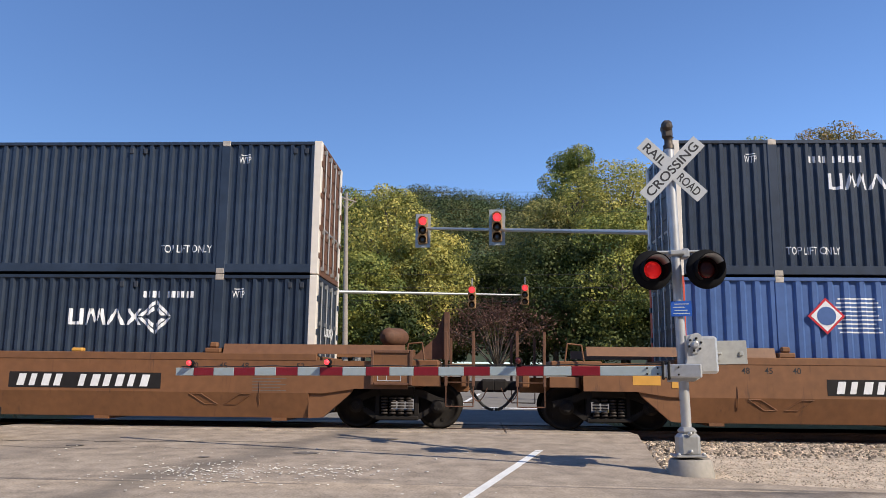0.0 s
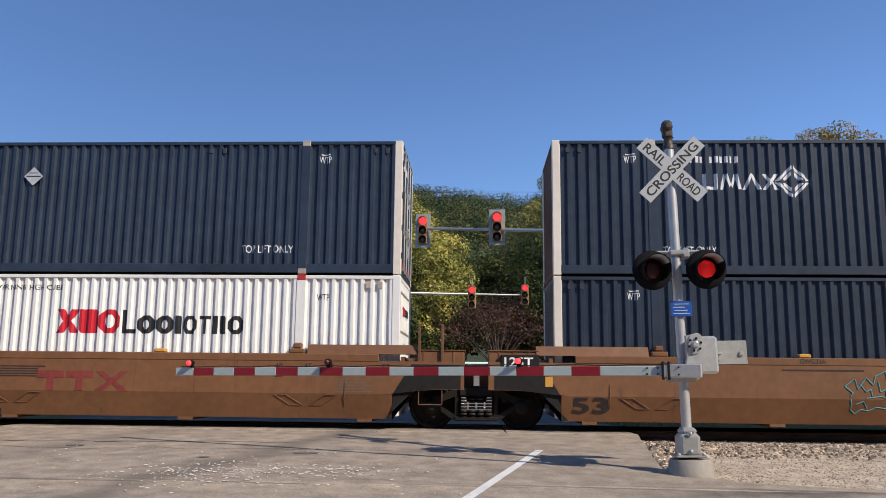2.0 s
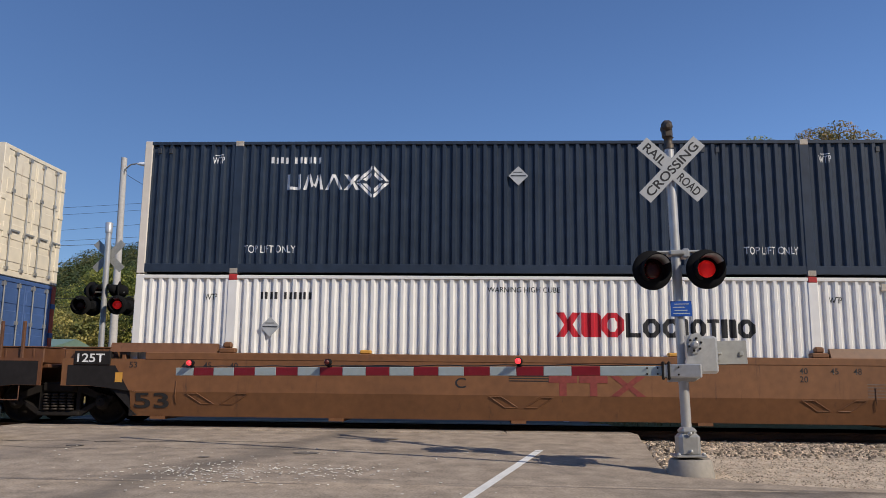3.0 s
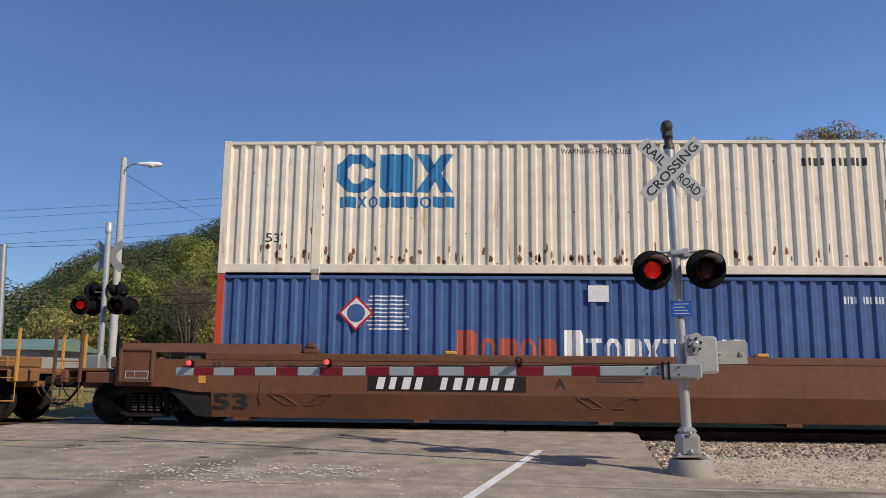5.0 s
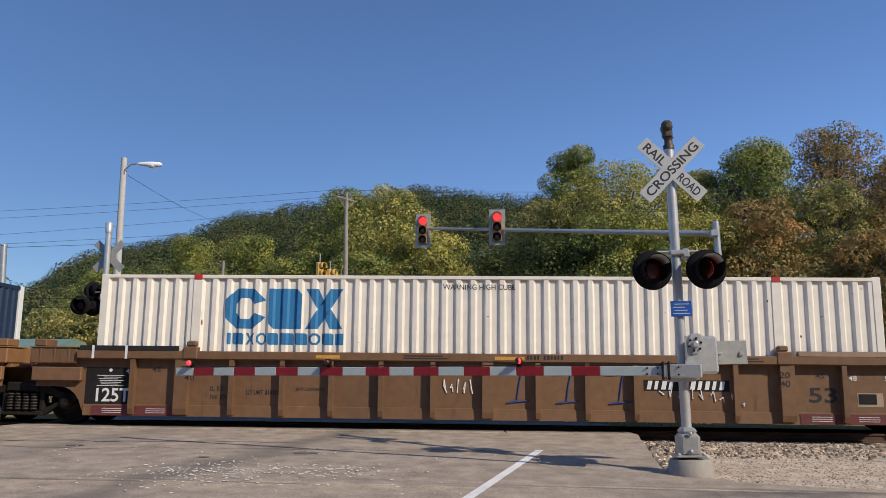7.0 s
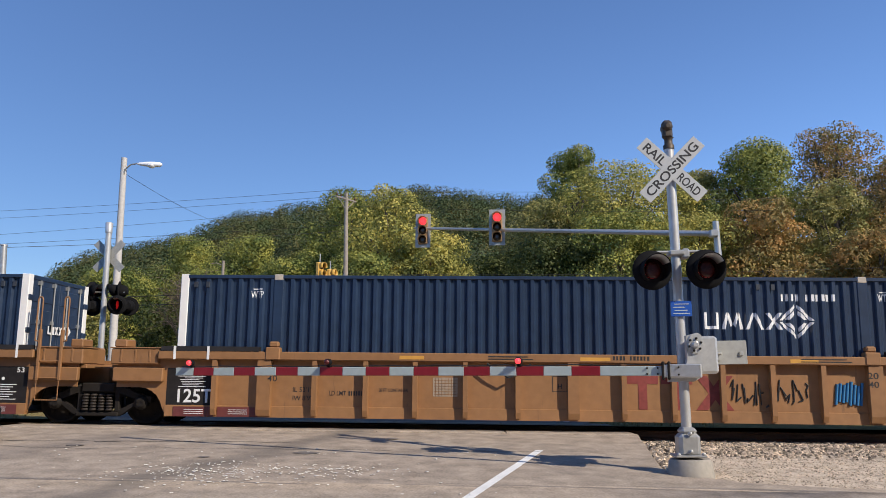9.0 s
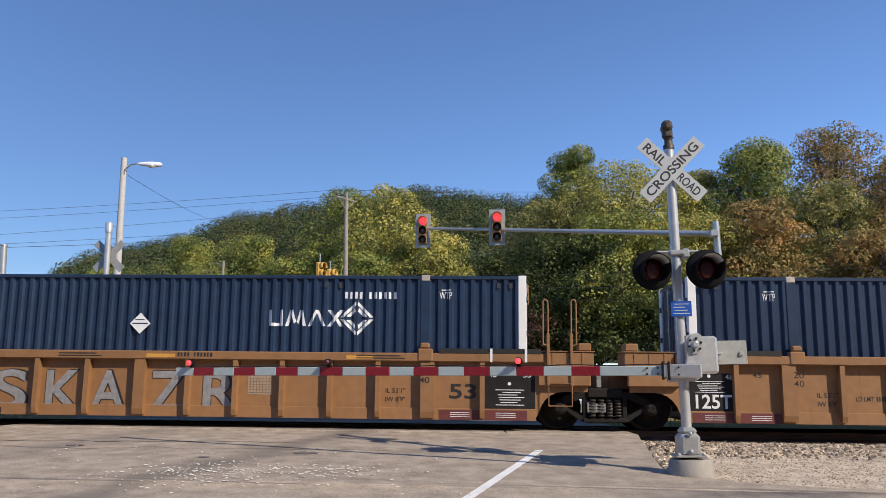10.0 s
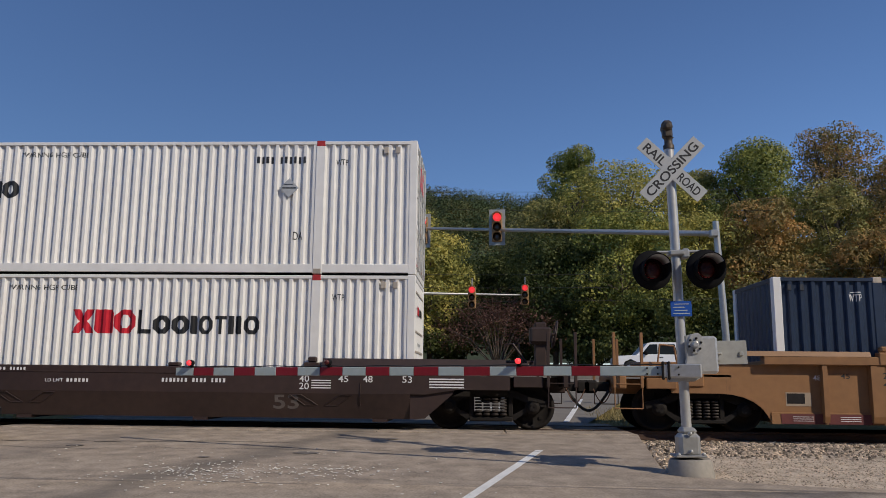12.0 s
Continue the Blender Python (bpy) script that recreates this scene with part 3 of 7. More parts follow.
def container(name, label, paint, x0, z0, post, pitch=0.22, cast=None, door_right=True, end_paint=None, group="stacked containers", door_marks=None, low_rail=0.2, deep=0.05, left_shade_paint=None):
    """A 53-foot high-cube container, corner posts at its ends and lifting posts at the 40-foot places; origin at its base's middle."""
    m = pose(x0, TRACK, z0)
    c = thing(name, label, "container", m, group)
    MOVERS.append((c, x0, z0))
    cast = cast or CASTING
    WAVES[c] = (pitch, deep, low_rail)
    end_paint = end_paint or paint
    L, W, H = 8.077, 1.295, 2.896
    for side in (-1, 1):
        y = side * W
        s = Shape()
        for a, b in ((-L + 0.16, -6.09), (-5.89, 5.89), (6.09, L - 0.16)):
            corrugate(s, a, b, low_rail, H - 0.07, y - side * 0.012, side, pitch, deep)
        part("side_panel", s, paint, c)
        s = Shape()
        s.box(-L + 0.15, L - 0.15, y - side * 0.07, y, H - 0.085, H - 0.012, 0.008)
        part("top_rail", s, paint, c)
        s = Shape()
        s.box(-L + 0.15, L - 0.15, y - side * 0.09, y - side * 0.004, 0.03, low_rail + 0.01, 0.008)
        part("bottom_rail", s, paint, c)
        for sx in (-1, 1):
            s = Shape()
            s.box(sx * (L - 0.17), sx * L, y - side * 0.17, y, 0.0, H, 0.012)
            part("corner_post", s, post, c)
            s = Shape()
            s.box(sx * 5.89, sx * 6.09, y - side * 0.1, y + side * 0.004, 0.0, H - 0.11, 0.01)
            part("lifting_post", s, paint, c)
            for za, zb in ((H - 0.122, H + 0.004), (-0.004, 0.118)):
                s = Shape()
                s.box(sx * 5.9, sx * 6.08, y - side * 0.16, y + side * 0.01, za, zb, 0.012)
                s.box(sx * 5.955, sx * 6.025, y + side * 0.008, y + side * 0.013, za + 0.03, zb - 0.03)
                part("corner_casting", s, cast if za > 1 else CASTING, c)
    s = Shape()
    s.box(-L + 0.1, L - 0.1, -W + 0.06, W - 0.06, H - 0.05, H - 0.02)
    part("roof", s, paint, c)
    s = Shape()
    s.box(-L + 0.1, L - 0.1, -W + 0.08, W - 0.08, 0.04, 0.1)
    part("floor", s, STEEL_BLACK, c)
    for sx in (-1, 1):
        if (sx > 0) == door_right:
            for k in (-1, 1):
                d = Shape()
                y0, y1 = (0.008, W - 0.15) if k > 0 else (-W + 0.15, -0.008)
                d.box(sx * (L - 0.07), sx * (L - 0.02), y0, y1, 0.14, H - 0.1, 0.01)
                for i in range(5):
                    zz = 0.32 + i * 0.5
                    d.box(sx * (L - 0.03), sx * (L - 0.006), y0 + 0.06, y1 - 0.06, zz, zz + 0.34, 0.012)
                dr = part("door", d, end_paint, c)
                for yy in (y0 + 0.28, y1 - 0.28):
                    b = Shape()
                    b.tube((sx * (L + 0.02), yy, 0.12), (sx * (L + 0.02), yy, H - 0.1), 0.018, n=8)
                    for zz in (0.16, 0.95, 1.9, H - 0.16):
                        b.box(sx * (L - 0.02), sx * (L + 0.035), yy - 0.05, yy + 0.05, zz - 0.04, zz + 0.04)
                    b.box(sx * (L), sx * (L + 0.03), yy - 0.02, yy + 0.38, 1.0, 1.04)
                    part("locking_bar", b, ALU, dr)
            for yy in (-W + 0.1, W - 0.1):
                for zz in (0.4, 1.0, 1.7, 2.4):
                    h = Shape()
                    h.box(sx * (L - 0.03), sx * (L + 0.02), yy - 0.09, yy + 0.09, zz - 0.06, zz + 0.06, 0.01)
                    part("hinge", h, end_paint, c)
            if door_marks:
                door_marks(c, sx * (L + 0.001), sx)
        else:
            s = Shape()
            prof = []
            step = (2 * W - 0.32) / 9
            for i in range(9):
                ya = -W + 0.16 + i * step
                prof += [(ya, 0.05), (ya + step * 0.18, 0.012), (ya + step * 0.6, 0.012), (ya + step * 0.78, 0.05)]
            prof.append((W - 0.16, 0.05))
            for yy, dd in prof:
                s.v += [(sx * (L - dd), yy, 0.12), (sx * (L - dd), yy, H - 0.09)]
            for i in range(len(prof) - 1):
                f = (2 * i, 2 * i + 2, 2 * i + 3, 2 * i + 1)
                s.f.append(f if sx > 0 else tuple(reversed(f)))
                s.s.append(False)
            # a darker paint given for the left end imitates its shade
            part("end_panel", s, left_shade_paint or end_paint, c)
        for za, zb in ((0.0, 0.13), (H - 0.1, H - 0.005)):
            s = Shape()
            s.box(sx * (L - 0.1), sx * (L - 0.003), -W + 0.16, W - 0.16, za, zb, 0.01)
            part("end_rail", s, (left_shade_paint if sx < 0 else None) or end_paint, c)
    return c


FACE = -1.295 - 0.004


def wave_breaks(c):
    """The places along a container's side where its sheet bends: (x, depth)."""
    pitch, deep, _ = WAVES[c]
    out = []
    for x0, x1 in ((-7.917, -6.09), (-5.89, 5.89), (6.09, 7.917)):
        n = max(1, round((x1 - x0) / pitch))
        w = (x1 - x0) / n
        out += [(x0 + (i + q) * w, deep * k) for i in range(n) for q, k in WAVE] + [(x1, 0.0)]
    return out


def painted(name, me, mat, c, x=0.0, z=0.0):
    """Paint on a container's near side: the flat shape is laid on the bends of the sheet."""
    bm = bmesh.new()
    bm.from_mesh(me)
    bmesh.ops.delete(bm, geom=[f for f in bm.faces if abs(f.normal.y) < 0.5], context="FACES_ONLY")
    front = min((v.co.y for v in bm.verts), default=0) + 0.0015
    bmesh.ops.delete(bm, geom=[v for v in bm.verts if v.co.y > front], context="VERTS")
    bmesh.ops.triangulate(bm, faces=bm.faces[:])
    for v in bm.verts:
        v.co.x, v.co.z = v.co.x + x, v.co.z + z
    lo, hi = min(v.co.x for v in bm.verts), max(v.co.x for v in bm.verts)
    brk = wave_breaks(c)
    for bx, _ in brk:
        if lo + 1e-4 < bx < hi - 1e-4:
            bmesh.ops.bisect_plane(bm, geom=bm.verts[:] + bm.edges[:] + bm.faces[:], dist=1e-5, plane_co=(bx, 0, 0), plane_no=(1, 0, 0))
    xs, ds = [p for p, _ in brk], [q for _, q in brk]
    for v in bm.verts:
        v.co.y = -1.295 + 0.012 + float(np.interp(v.co.x, xs, ds)) - 0.003
    for f in bm.faces:
        if f.normal.y > 0:
            f.normal_flip()
    out = bpy.data.meshes.new(name)
    bm.to_mesh(out)
    bm.free()
    out.materials.clear()
    out.materials.append(mat)
    ob = new(name, out)
    ob.parent = c
    return ob


def mark(c, text, x, z, height, mat, width=None, y=FACE, bold=False):
    """Lettering on the near side; x, z: lower left corner in the thing's own space."""
    if c in WAVES:
        return painted("lettering", letters(text, height, mat, width, bold), mat, c, x, z)
    return part("lettering", letters(text, height, mat, width, bold), mat, c, at=pose(x, y, z))


def code(c, x, z, width, height, mat, count=11, y=FACE, skip=(4,)):
    s = bars(Shape(), x, y - 0.001, z, count, width, height, skip)
    if c in WAVES:
        return tagged(painted("number_marking", s.mesh("number_marking"), mat, c), kind="stuff")
    return tagged(part("number_marking", bars(Shape(), x, y - 0.001, z, count, width, height, skip), mat, c), kind="stuff")


def wordmark(c, x, z, k=1.0, y=FACE, mat=None):
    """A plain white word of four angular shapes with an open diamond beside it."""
    mat = mat or MARK_WHITE
    w, h, t = 0.30 * k, 0.34 * k, 0.065 * k
    shapes = [[[(x, z), (x + w, z), (x + w, z + h), (x + w - t, z + h), (x + w - t, z + t), (x + t, z + t), (x + t, z + h), (x, z + h)]]]
    a = x + w + 0.05 * k
    shapes.append([[(a, z), (a + t, z), (a + 0.15 * k, z + h), (a + 0.09 * k, z + h)], [(a + 0.1 * k, z + h), (a + 0.16 * k, z + h), (a + 0.23 * k, z + 0.1 * k), (a + 0.19 * k, z + 0.04 * k)],
                   [(a + 0.235 * k, z + 0.1 * k), (a + 0.30 * k, z + h), (a + 0.36 * k, z + h), (a + 0.27 * k, z + 0.04 * k)], [(a + 0.31 * k, z + h), (a + 0.37 * k, z + h), (a + 0.44 * k, z), (a + 0.375 * k, z)]])
    a += 0.47 * k
    shapes.append([[(a, z), (a + 0.07 * k, z), (a + 0.22 * k, z + h), (a + 0.16 * k, z + h)], [(a + 0.31 * k, z), (a + 0.385 * k, z), (a + 0.225 * k, z + h), (a + 0.185 * k, z + h * 0.86)]])
    a += 0.41 * k
    shapes.append([[(a, z), (a + 0.085 * k, z), (a + 0.34 * k, z + h), (a + 0.255 * k, z + h)], [(a, z + h), (a + 0.085 * k, z + h), (a + 0.165 * k, z + h * 0.6), (a + 0.125 * k, z + h * 0.5)], [(a + 0.34 * k, z), (a + 0.255 * k, z), (a + 0.18 * k, z + h * 0.4), (a + 0.22 * k, z + h * 0.5)]])
    for pieces in shapes:
        s = Shape()
        for p in pieces:
            s.prism(p, "y", y - 0.002, y + 0.002)
        painted("name_shape", s.mesh("name_shape"), mat, c)
    d = Shape()
    cx, cz, R = a + 0.62 * k, z + 0.17 * k, 0.37 * k
    P = lambda u, v, r: (cx + u * r, cz + v * r)
    for (u0, v0), (u1, v1) in (((0, 1), (1, 0)), ((1, 0), (0, -1)), ((0, -1), (-1, 0)), ((-1, 0), (0, 1))):
        q0 = (u0 + (u1 - u0) * 0.05, v0 + (v1 - v0) * 0.05)
        q1 = (u1 + (u0 - u1) * 0.05, v1 + (v0 - v1) * 0.05)
        d.prism([P(*q0, R), P(*q1, R), P(*q1, R * 0.78), P(*q0, R * 0.78)], "y", y - 0.002, y + 0.002)
        h0 = (u0 + (u1 - u0) * 0.16, v0 + (v1 - v0) * 0.16)
        h1 = (u1 + (u0 - u1) * 0.16, v1 + (v0 - v1) * 0.16)
        d.prism([P(*h0, R * 0.7), P(*h1, R * 0.7), P(*h1, R * 0.45), P(*h0, R * 0.45)], "y", y - 0.002, y + 0.002)
    painted("diamond_mark", d.mesh("diamond_mark"), mat, c)


def ring_shape(x, z, w, h, t, y, gap=None):
    """A flat eight-cornered ring; gap leaves out one of its eight sides."""
    s = Shape()
    k = 0.29
    o = [(k, 0), (1 - k, 0), (1, k), (1, 1 - k), (1 - k, 1), (k, 1), (0, 1 - k), (0, k)]
    for i in range(8):
        if i == gap:
            continue
        (a0, b0), (a1, b1) = o[i], o[(i + 1) % 8]
        inn = lambda a, b: (x + t + a * (w - 2 * t), z + t * 0.85 + b * (h - 1.7 * t))
        s.prism([(x + a0 * w, z + b0 * h), (x + a1 * w, z + b1 * h), inn(a1, b1), inn(a0, b0)], "y", y - 0.002, y + 0.002)
    return s


def glyph(kind, x, z, w, h, t, y):
    """One plain shape of a name that is not lettered: ring, stem, cross, cap or angle."""
    if kind in "oc":
        return ring_shape(x, z, w, h, t, y, 2 if kind == "c" else None)
    s = Shape()
    if kind == "i":
        s.box(x, x + w, y - 0.002, y + 0.002, z, z + h)
    elif kind == "x":
        q, m = t * 1.2, x + w / 2
        s.prism([(x, z), (x + q, z), (x + w, z + h), (x + w - q, z + h)], "y", y - 0.002, y + 0.002)
        s.prism([(x, z + h), (x + q, z + h), (m, z + h / 2 + q * h / w * 0.52), (m - q * 0.52, z + h / 2)], "y", y - 0.002, y + 0.002)
        s.prism([(x + w, z), (m + q * 0.52, z + h / 2), (m, z + h / 2 - q * h / w * 0.52), (x + w - q, z)], "y", y - 0.002, y + 0.002)
    elif kind == "b":
        s.prism([(x + w * 0.15, z), (x + w, z), (x + w, z + h * 0.86), (x + w * 0.85, z + h), (x, z + h), (x, z + h * 0.14)], "y", y - 0.002, y + 0.002)
    elif kind == "t":
        s.prism([(x, z + h - t), (x + w / 2 - t / 2, z + h - t), (x + w / 2 - t / 2, z), (x + w / 2 + t / 2, z), (x + w / 2 + t / 2, z + h - t), (x + w, z + h - t), (x + w, z + h), (x, z + h)], "y", y - 0.002, y + 0.002)
    elif kind == "l":
        s.prism([(x, z), (x + w, z), (x + w, z + t), (x + t, z + t), (x + t, z + h), (x, z + h)], "y", y - 0.002, y + 0.002)
    elif kind == "p":
        s.prism([(x, z), (x + t, z), (x + t, z + h * 0.38), (x + w * 0.8, z + h * 0.38), (x + w, z + h * 0.55), (x + w, z + h * 0.85), (x + w * 0.8, z + h), (x, z + h)], "y", y - 0.002, y + 0.002)
    elif kind == "s":
        s.prism([(x, z), (x + w, z), (x + w, z + h * 0.6), (x + t, z + h * 0.6), (x + t, z + h - t), (x + w, z + h - t), (x + w, z + h), (x, z + h), (x, z + h * 0.42), (x + w - t, z + h * 0.42), (x + w - t, z + t), (x, z + t)], "y", y - 0.002, y + 0.002)
    return s


def blocks(c, name, x, z, kinds, widths, height, mat, gap=0.05, y=FACE, tall=(), thick=0.28):
    """Plain shapes in the colour of a name, one part each."""
    for i, (kd, w) in enumerate(zip(kinds, widths)):
        h = height * (1.0 if not tall or i in tall else 0.76)
        s = glyph(kd, x, z, w, h, min(w, h) * thick, y)
        if c in WAVES:
            painted(name, s.mesh(name), mat, c)
        else:
            part(name, s, mat, c)
        x += w + gap
    return x


def placard(c, x, z, r, mat=None):
    s = plate([(x - r, z), (x, z - r), (x + r, z), (x, z + r)], FACE - 0.012)
    p = part("placard_holder", s, mat or MARK_GREY, c)
    t = Shape()
    t.box(x - r * 0.75, x + r * 0.75, FACE - 0.016, FACE - 0.013, z - 0.012, z + 0.012)
    t.box(x - r * 0.5, x + r * 0.4, FACE - 0.016, FACE - 0.013, z + r * 0.33, z + r * 0.4)
    part("placard_hinge", t, CAST_DARK, p)


def door_writing(c, x, sx):
    s = Shape()
    for zz, w, h in ((2.3, 0.8, 0.16), (1.95, 0.35, 0.12), (1.7, 0.45, 0.12), (1.2, 0.4, 0.05), (1.1, 0.4, 0.05), (0.55, 0.3, 0.3)):
        y0 = -0.95 if zz > 2 else 0.2
        s.box(x, x + sx * 0.004, y0, y0 + w, zz, zz + h)
    part("door_bars", s, MARK_WHITE, c)
    r = Shape()
    for y0 in (-1.0, -0.5, 0.2, 0.75):
        r.box(x, x + sx * 0.005, y0, y0 + 0.3, 0.2, 0.27)
    part("reflective_strip", r, MARK_RED, c)


def truck(car, x, base):
    """A two-axle freight truck with its side frames, springs and turning wheelsets."""
    f = Shape()
    for y in (-1.0, 1.0):
        f.prism([(-1.12, 0.46), (-0.86, 0.5), (-0.46, 0.65), (0.46, 0.65), (0.86, 0.5), (1.12, 0.46), (1.14, 0.58), (0.8, 0.66), (0.5, 0.79), (-0.5, 0.79), (-0.8, 0.66), (-1.14, 0.58)], "y", y - 0.08, y + 0.08)
        f.prism([(-0.98, 0.46), (-0.78, 0.4), (-0.48, 0.19), (0.48, 0.19), (0.78, 0.4), (0.98, 0.46), (0.84, 0.51), (0.42, 0.285), (-0.42, 0.285), (-0.84, 0.51)], "y", y - 0.07, y + 0.07)
        for xc in (-0.4, 0.4):
            f.box(xc - 0.05, xc + 0.05, y - 0.075, y + 0.075, 0.26, 0.67, 0.015)
        f.box(-0.36, 0.36, y - 0.13, y + 0.13, 0.66, 0.86, 0.03)
        f.box(-0.45, 0.45, y - 0.12, y + 0.12, 0.17, 0.26, 0.02)
    f.box(-0.22, 0.22, -1.0, 1.0, 0.55, 0.82, 0.04)
    t = part("truck", f, STEEL_BLACK, car, "grimy black cast-steel truck", at=pose(x, 0, 0))
    for y in (-1.1,):
        for sx in (-1, 1):
            j = Shape()
            j.lathe((sx * base / 2, y, 0.46), (0, -1, 0), [(-0.06, 0.15), (0.0, 0.15), (0.02, 0.1), (0.05, 0.09)], 12)
            for k in range(3):
                a = 2.094 * k + 0.5
                j.box(sx * base / 2 + 0.055 * math.cos(a) - 0.015, sx * base / 2 + 0.055 * math.cos(a) + 0.015, y - 0.07, y - 0.045, 0.46 + 0.055 * math.sin(a) - 0.015, 0.46 + 0.055 * math.sin(a) + 0.015)
            part("axle_box", j, STEEL_BLACK, t)
        for i in range(4):
            sp = Shape()
            xx = -0.255 + 0.17 * i
            for k in range(6):
                sp.lathe((xx, y, 0.29 + 0.06 * k), (0, 0, 1), [(0, 0.06), (0.012, 0.075), (0.03, 0.075), (0.042, 0.06)], 8)
            part("spring", sp, SPRING, t)
    for sx in (-1, 1):
        w = Shape()
        for y, o in ((-0.75, -1), (0.75, 1)):
            w.lathe((0, y, 0), (0, o, 0), [(-0.085, 0.30), (-0.085, 0.485), (-0.05, 0.485), (-0.045, 0.462), (0.055, 0.455), (0.06, 0.40), (0.025, 0.385), (0.01, 0.2), (0.05, 0.13), (0.055, 0.08)], 28)
            for k in range(5):
                a = 1.2566 * k
                w.box(0.29 * math.cos(a) - 0.03, 0.29 * math.cos(a) + 0.03, y + o * 0.012, y + o * 0.04, 0.29 * math.sin(a) - 0.03, 0.29 * math.sin(a) + 0.03)
        w.tube((0, -1.0, 0), (0, 1.0, 0), 0.08, n=12)
        ob = part("wheelset", w, STEEL_BLACK, t, at=pose(sx * base / 2, 0, 0.46))
        WHEELS.append((ob, sx * base / 2))


def ladder(car, x0, x1, top, bottom, y, mat, hoop=0.0):
    s = Shape()
    if hoop:
        for x in (x0, x1):
            d = -0.1 if x == x0 else 0.1
            s.path([(x, y, top - 0.1), (x, y, hoop - 0.05), (x + d * 0.25, y, hoop), (x + d * 0.8, y, hoop), (x + d, y, hoop - 0.05), (x + d, y, 1.72), (x, y, 1.7)], 0.017, 6)
    for x in (x0, x1):
        s.box(x - 0.03, x + 0.03, y - 0.02, y + 0.04, bottom + 0.4, top, 0.008)
        s.tube((x, y, bottom), (x, y, bottom + 0.45), 0.012, n=6)
    s.tube((x0, y, bottom), (x1, y, bottom), 0.014, n=6)
    for zz in (0.95, 1.3):
        s.tube((x0, y, zz), (x1, y, zz), 0.012, n=6)
    part("ladder", s, mat, car)


def coupled_end(car, sx, paint, lad):
    """Platform, draft sill, coupler with its air hose, ladders and brake gear at a free end."""
    s = Shape()
    s.box(sx * 8.0, sx * 11.25, -0.36, 0.36, 0.74, 1.06, 0.02)
    s.box(sx * 9.0, sx * 11.2, -1.3, 1.3, 1.1, 1.16, 0.01)
    s.box(sx * 11.1, sx * 11.25, -1.35, 1.35, 0.86, 1.12, 0.02)
    part("end_sill", s, paint, car)
    k = Shape()
    k.box(sx * 11.2, sx * 11.55, -0.1, 0.1, 0.78, 0.98, 0.03)
    k.box(sx * 11.5, sx * 11.83, -0.2, 0.06, 0.74, 1.02, 0.05)
    k.box(sx * 11.62, sx * 11.8, -0.02, 0.2, 0.76, 1.0, 0.05)
    part("coupler", k, STEEL_BLACK, car)
    h = Shape()
    h.path([(sx * (11.3 + 0.06 * i), -0.35, 0.8 - 0.42 * math.sin(min(1.0, i / 7) * 1.5)) for i in range(9)], 0.03, 8)
    part("air_hose", h, RUBBER, car)
    h = Shape()
    h.path([(sx * (11.25 + 0.05 * i), -0.5, 0.85 - 0.3 * math.sin(i / 8 * 3.1)) for i in range(9)], 0.012, 6)
    part("uncoupling_lever", h, RUST, car)
    for y in (-1.42, 1.42):
        ladder(car, sx * 10.8, sx * 11.35, 1.98, 0.47, y, lad)
    b = Shape()
    b.box(sx * 9.55, sx * 10.0, -1.34, -0.9, 0.9, 1.3, 0.03)
    b.box(sx * 10.1, sx * 10.7, -1.36, -1.3, 0.86, 1.08, 0.012)
    part("equipment_box", b, paint, car)
    b = Shape()
    b.box(sx * 9.5, sx * 10.6, -0.5, 0.9, 1.17, 1.42, 0.03)
    b.path([(sx * 9.9, -0.6, 1.4), (sx * 9.95, -0.6, 1.75), (sx * 10.25, -0.6, 1.78), (sx * 10.3, -0.6, 1.4)], 0.02, 6)
    part("brake_gear", b, paint, car)


def joined_end(car, sx, paint, lad, with_ladder, bright):
    s = Shape()
    s.box(sx * 8.0, sx * 9.6, -0.5, 0.5, 0.84, 1.2, 0.02)
    s.box(sx * 8.3, sx * 9.45, -1.25, 1.25, 1.16, 1.24, 0.01)
    part("end_sill", s, paint, car)
    b = Shape()
    b.box(sx * 8.42, sx * 9.42, -1.4, -0.7, 1.25, 1.57, 0.02)
    b.box(sx * 8.4, sx * 9.44, -1.42, -0.68, 1.575, 1.6, 0.008)
    for q in (8.6, 8.9, 9.2):
        b.box(sx * (q - 0.02), sx * (q + 0.02), -1.412, -1.4, 1.3, 1.56, 0.004)
    b.box(sx * 8.6, sx * 9.1, -0.5, 0.3, 1.24, 1.62, 0.03)
    part("equipment_box", b, paint, car)
    if bright:
        b = Shape()
        b.box(sx * 9.12, sx * 9.38, -1.35, -0.9, 1.602, 1.76, 0.02)
        part("equipment_box", b, paint, car)
        b = Shape()
        b.box(sx * 8.3, sx * 9.35, -1.42, -1.3, 0.9, 1.18, 0.015)
        part("side_sill", b, paint, car)
    if with_ladder:
        ladder(car, sx * 8.5, sx * 8.97, 2.12 if not bright else 1.95, 0.5, -1.44, lad, 2.63 if bright else 0.0)


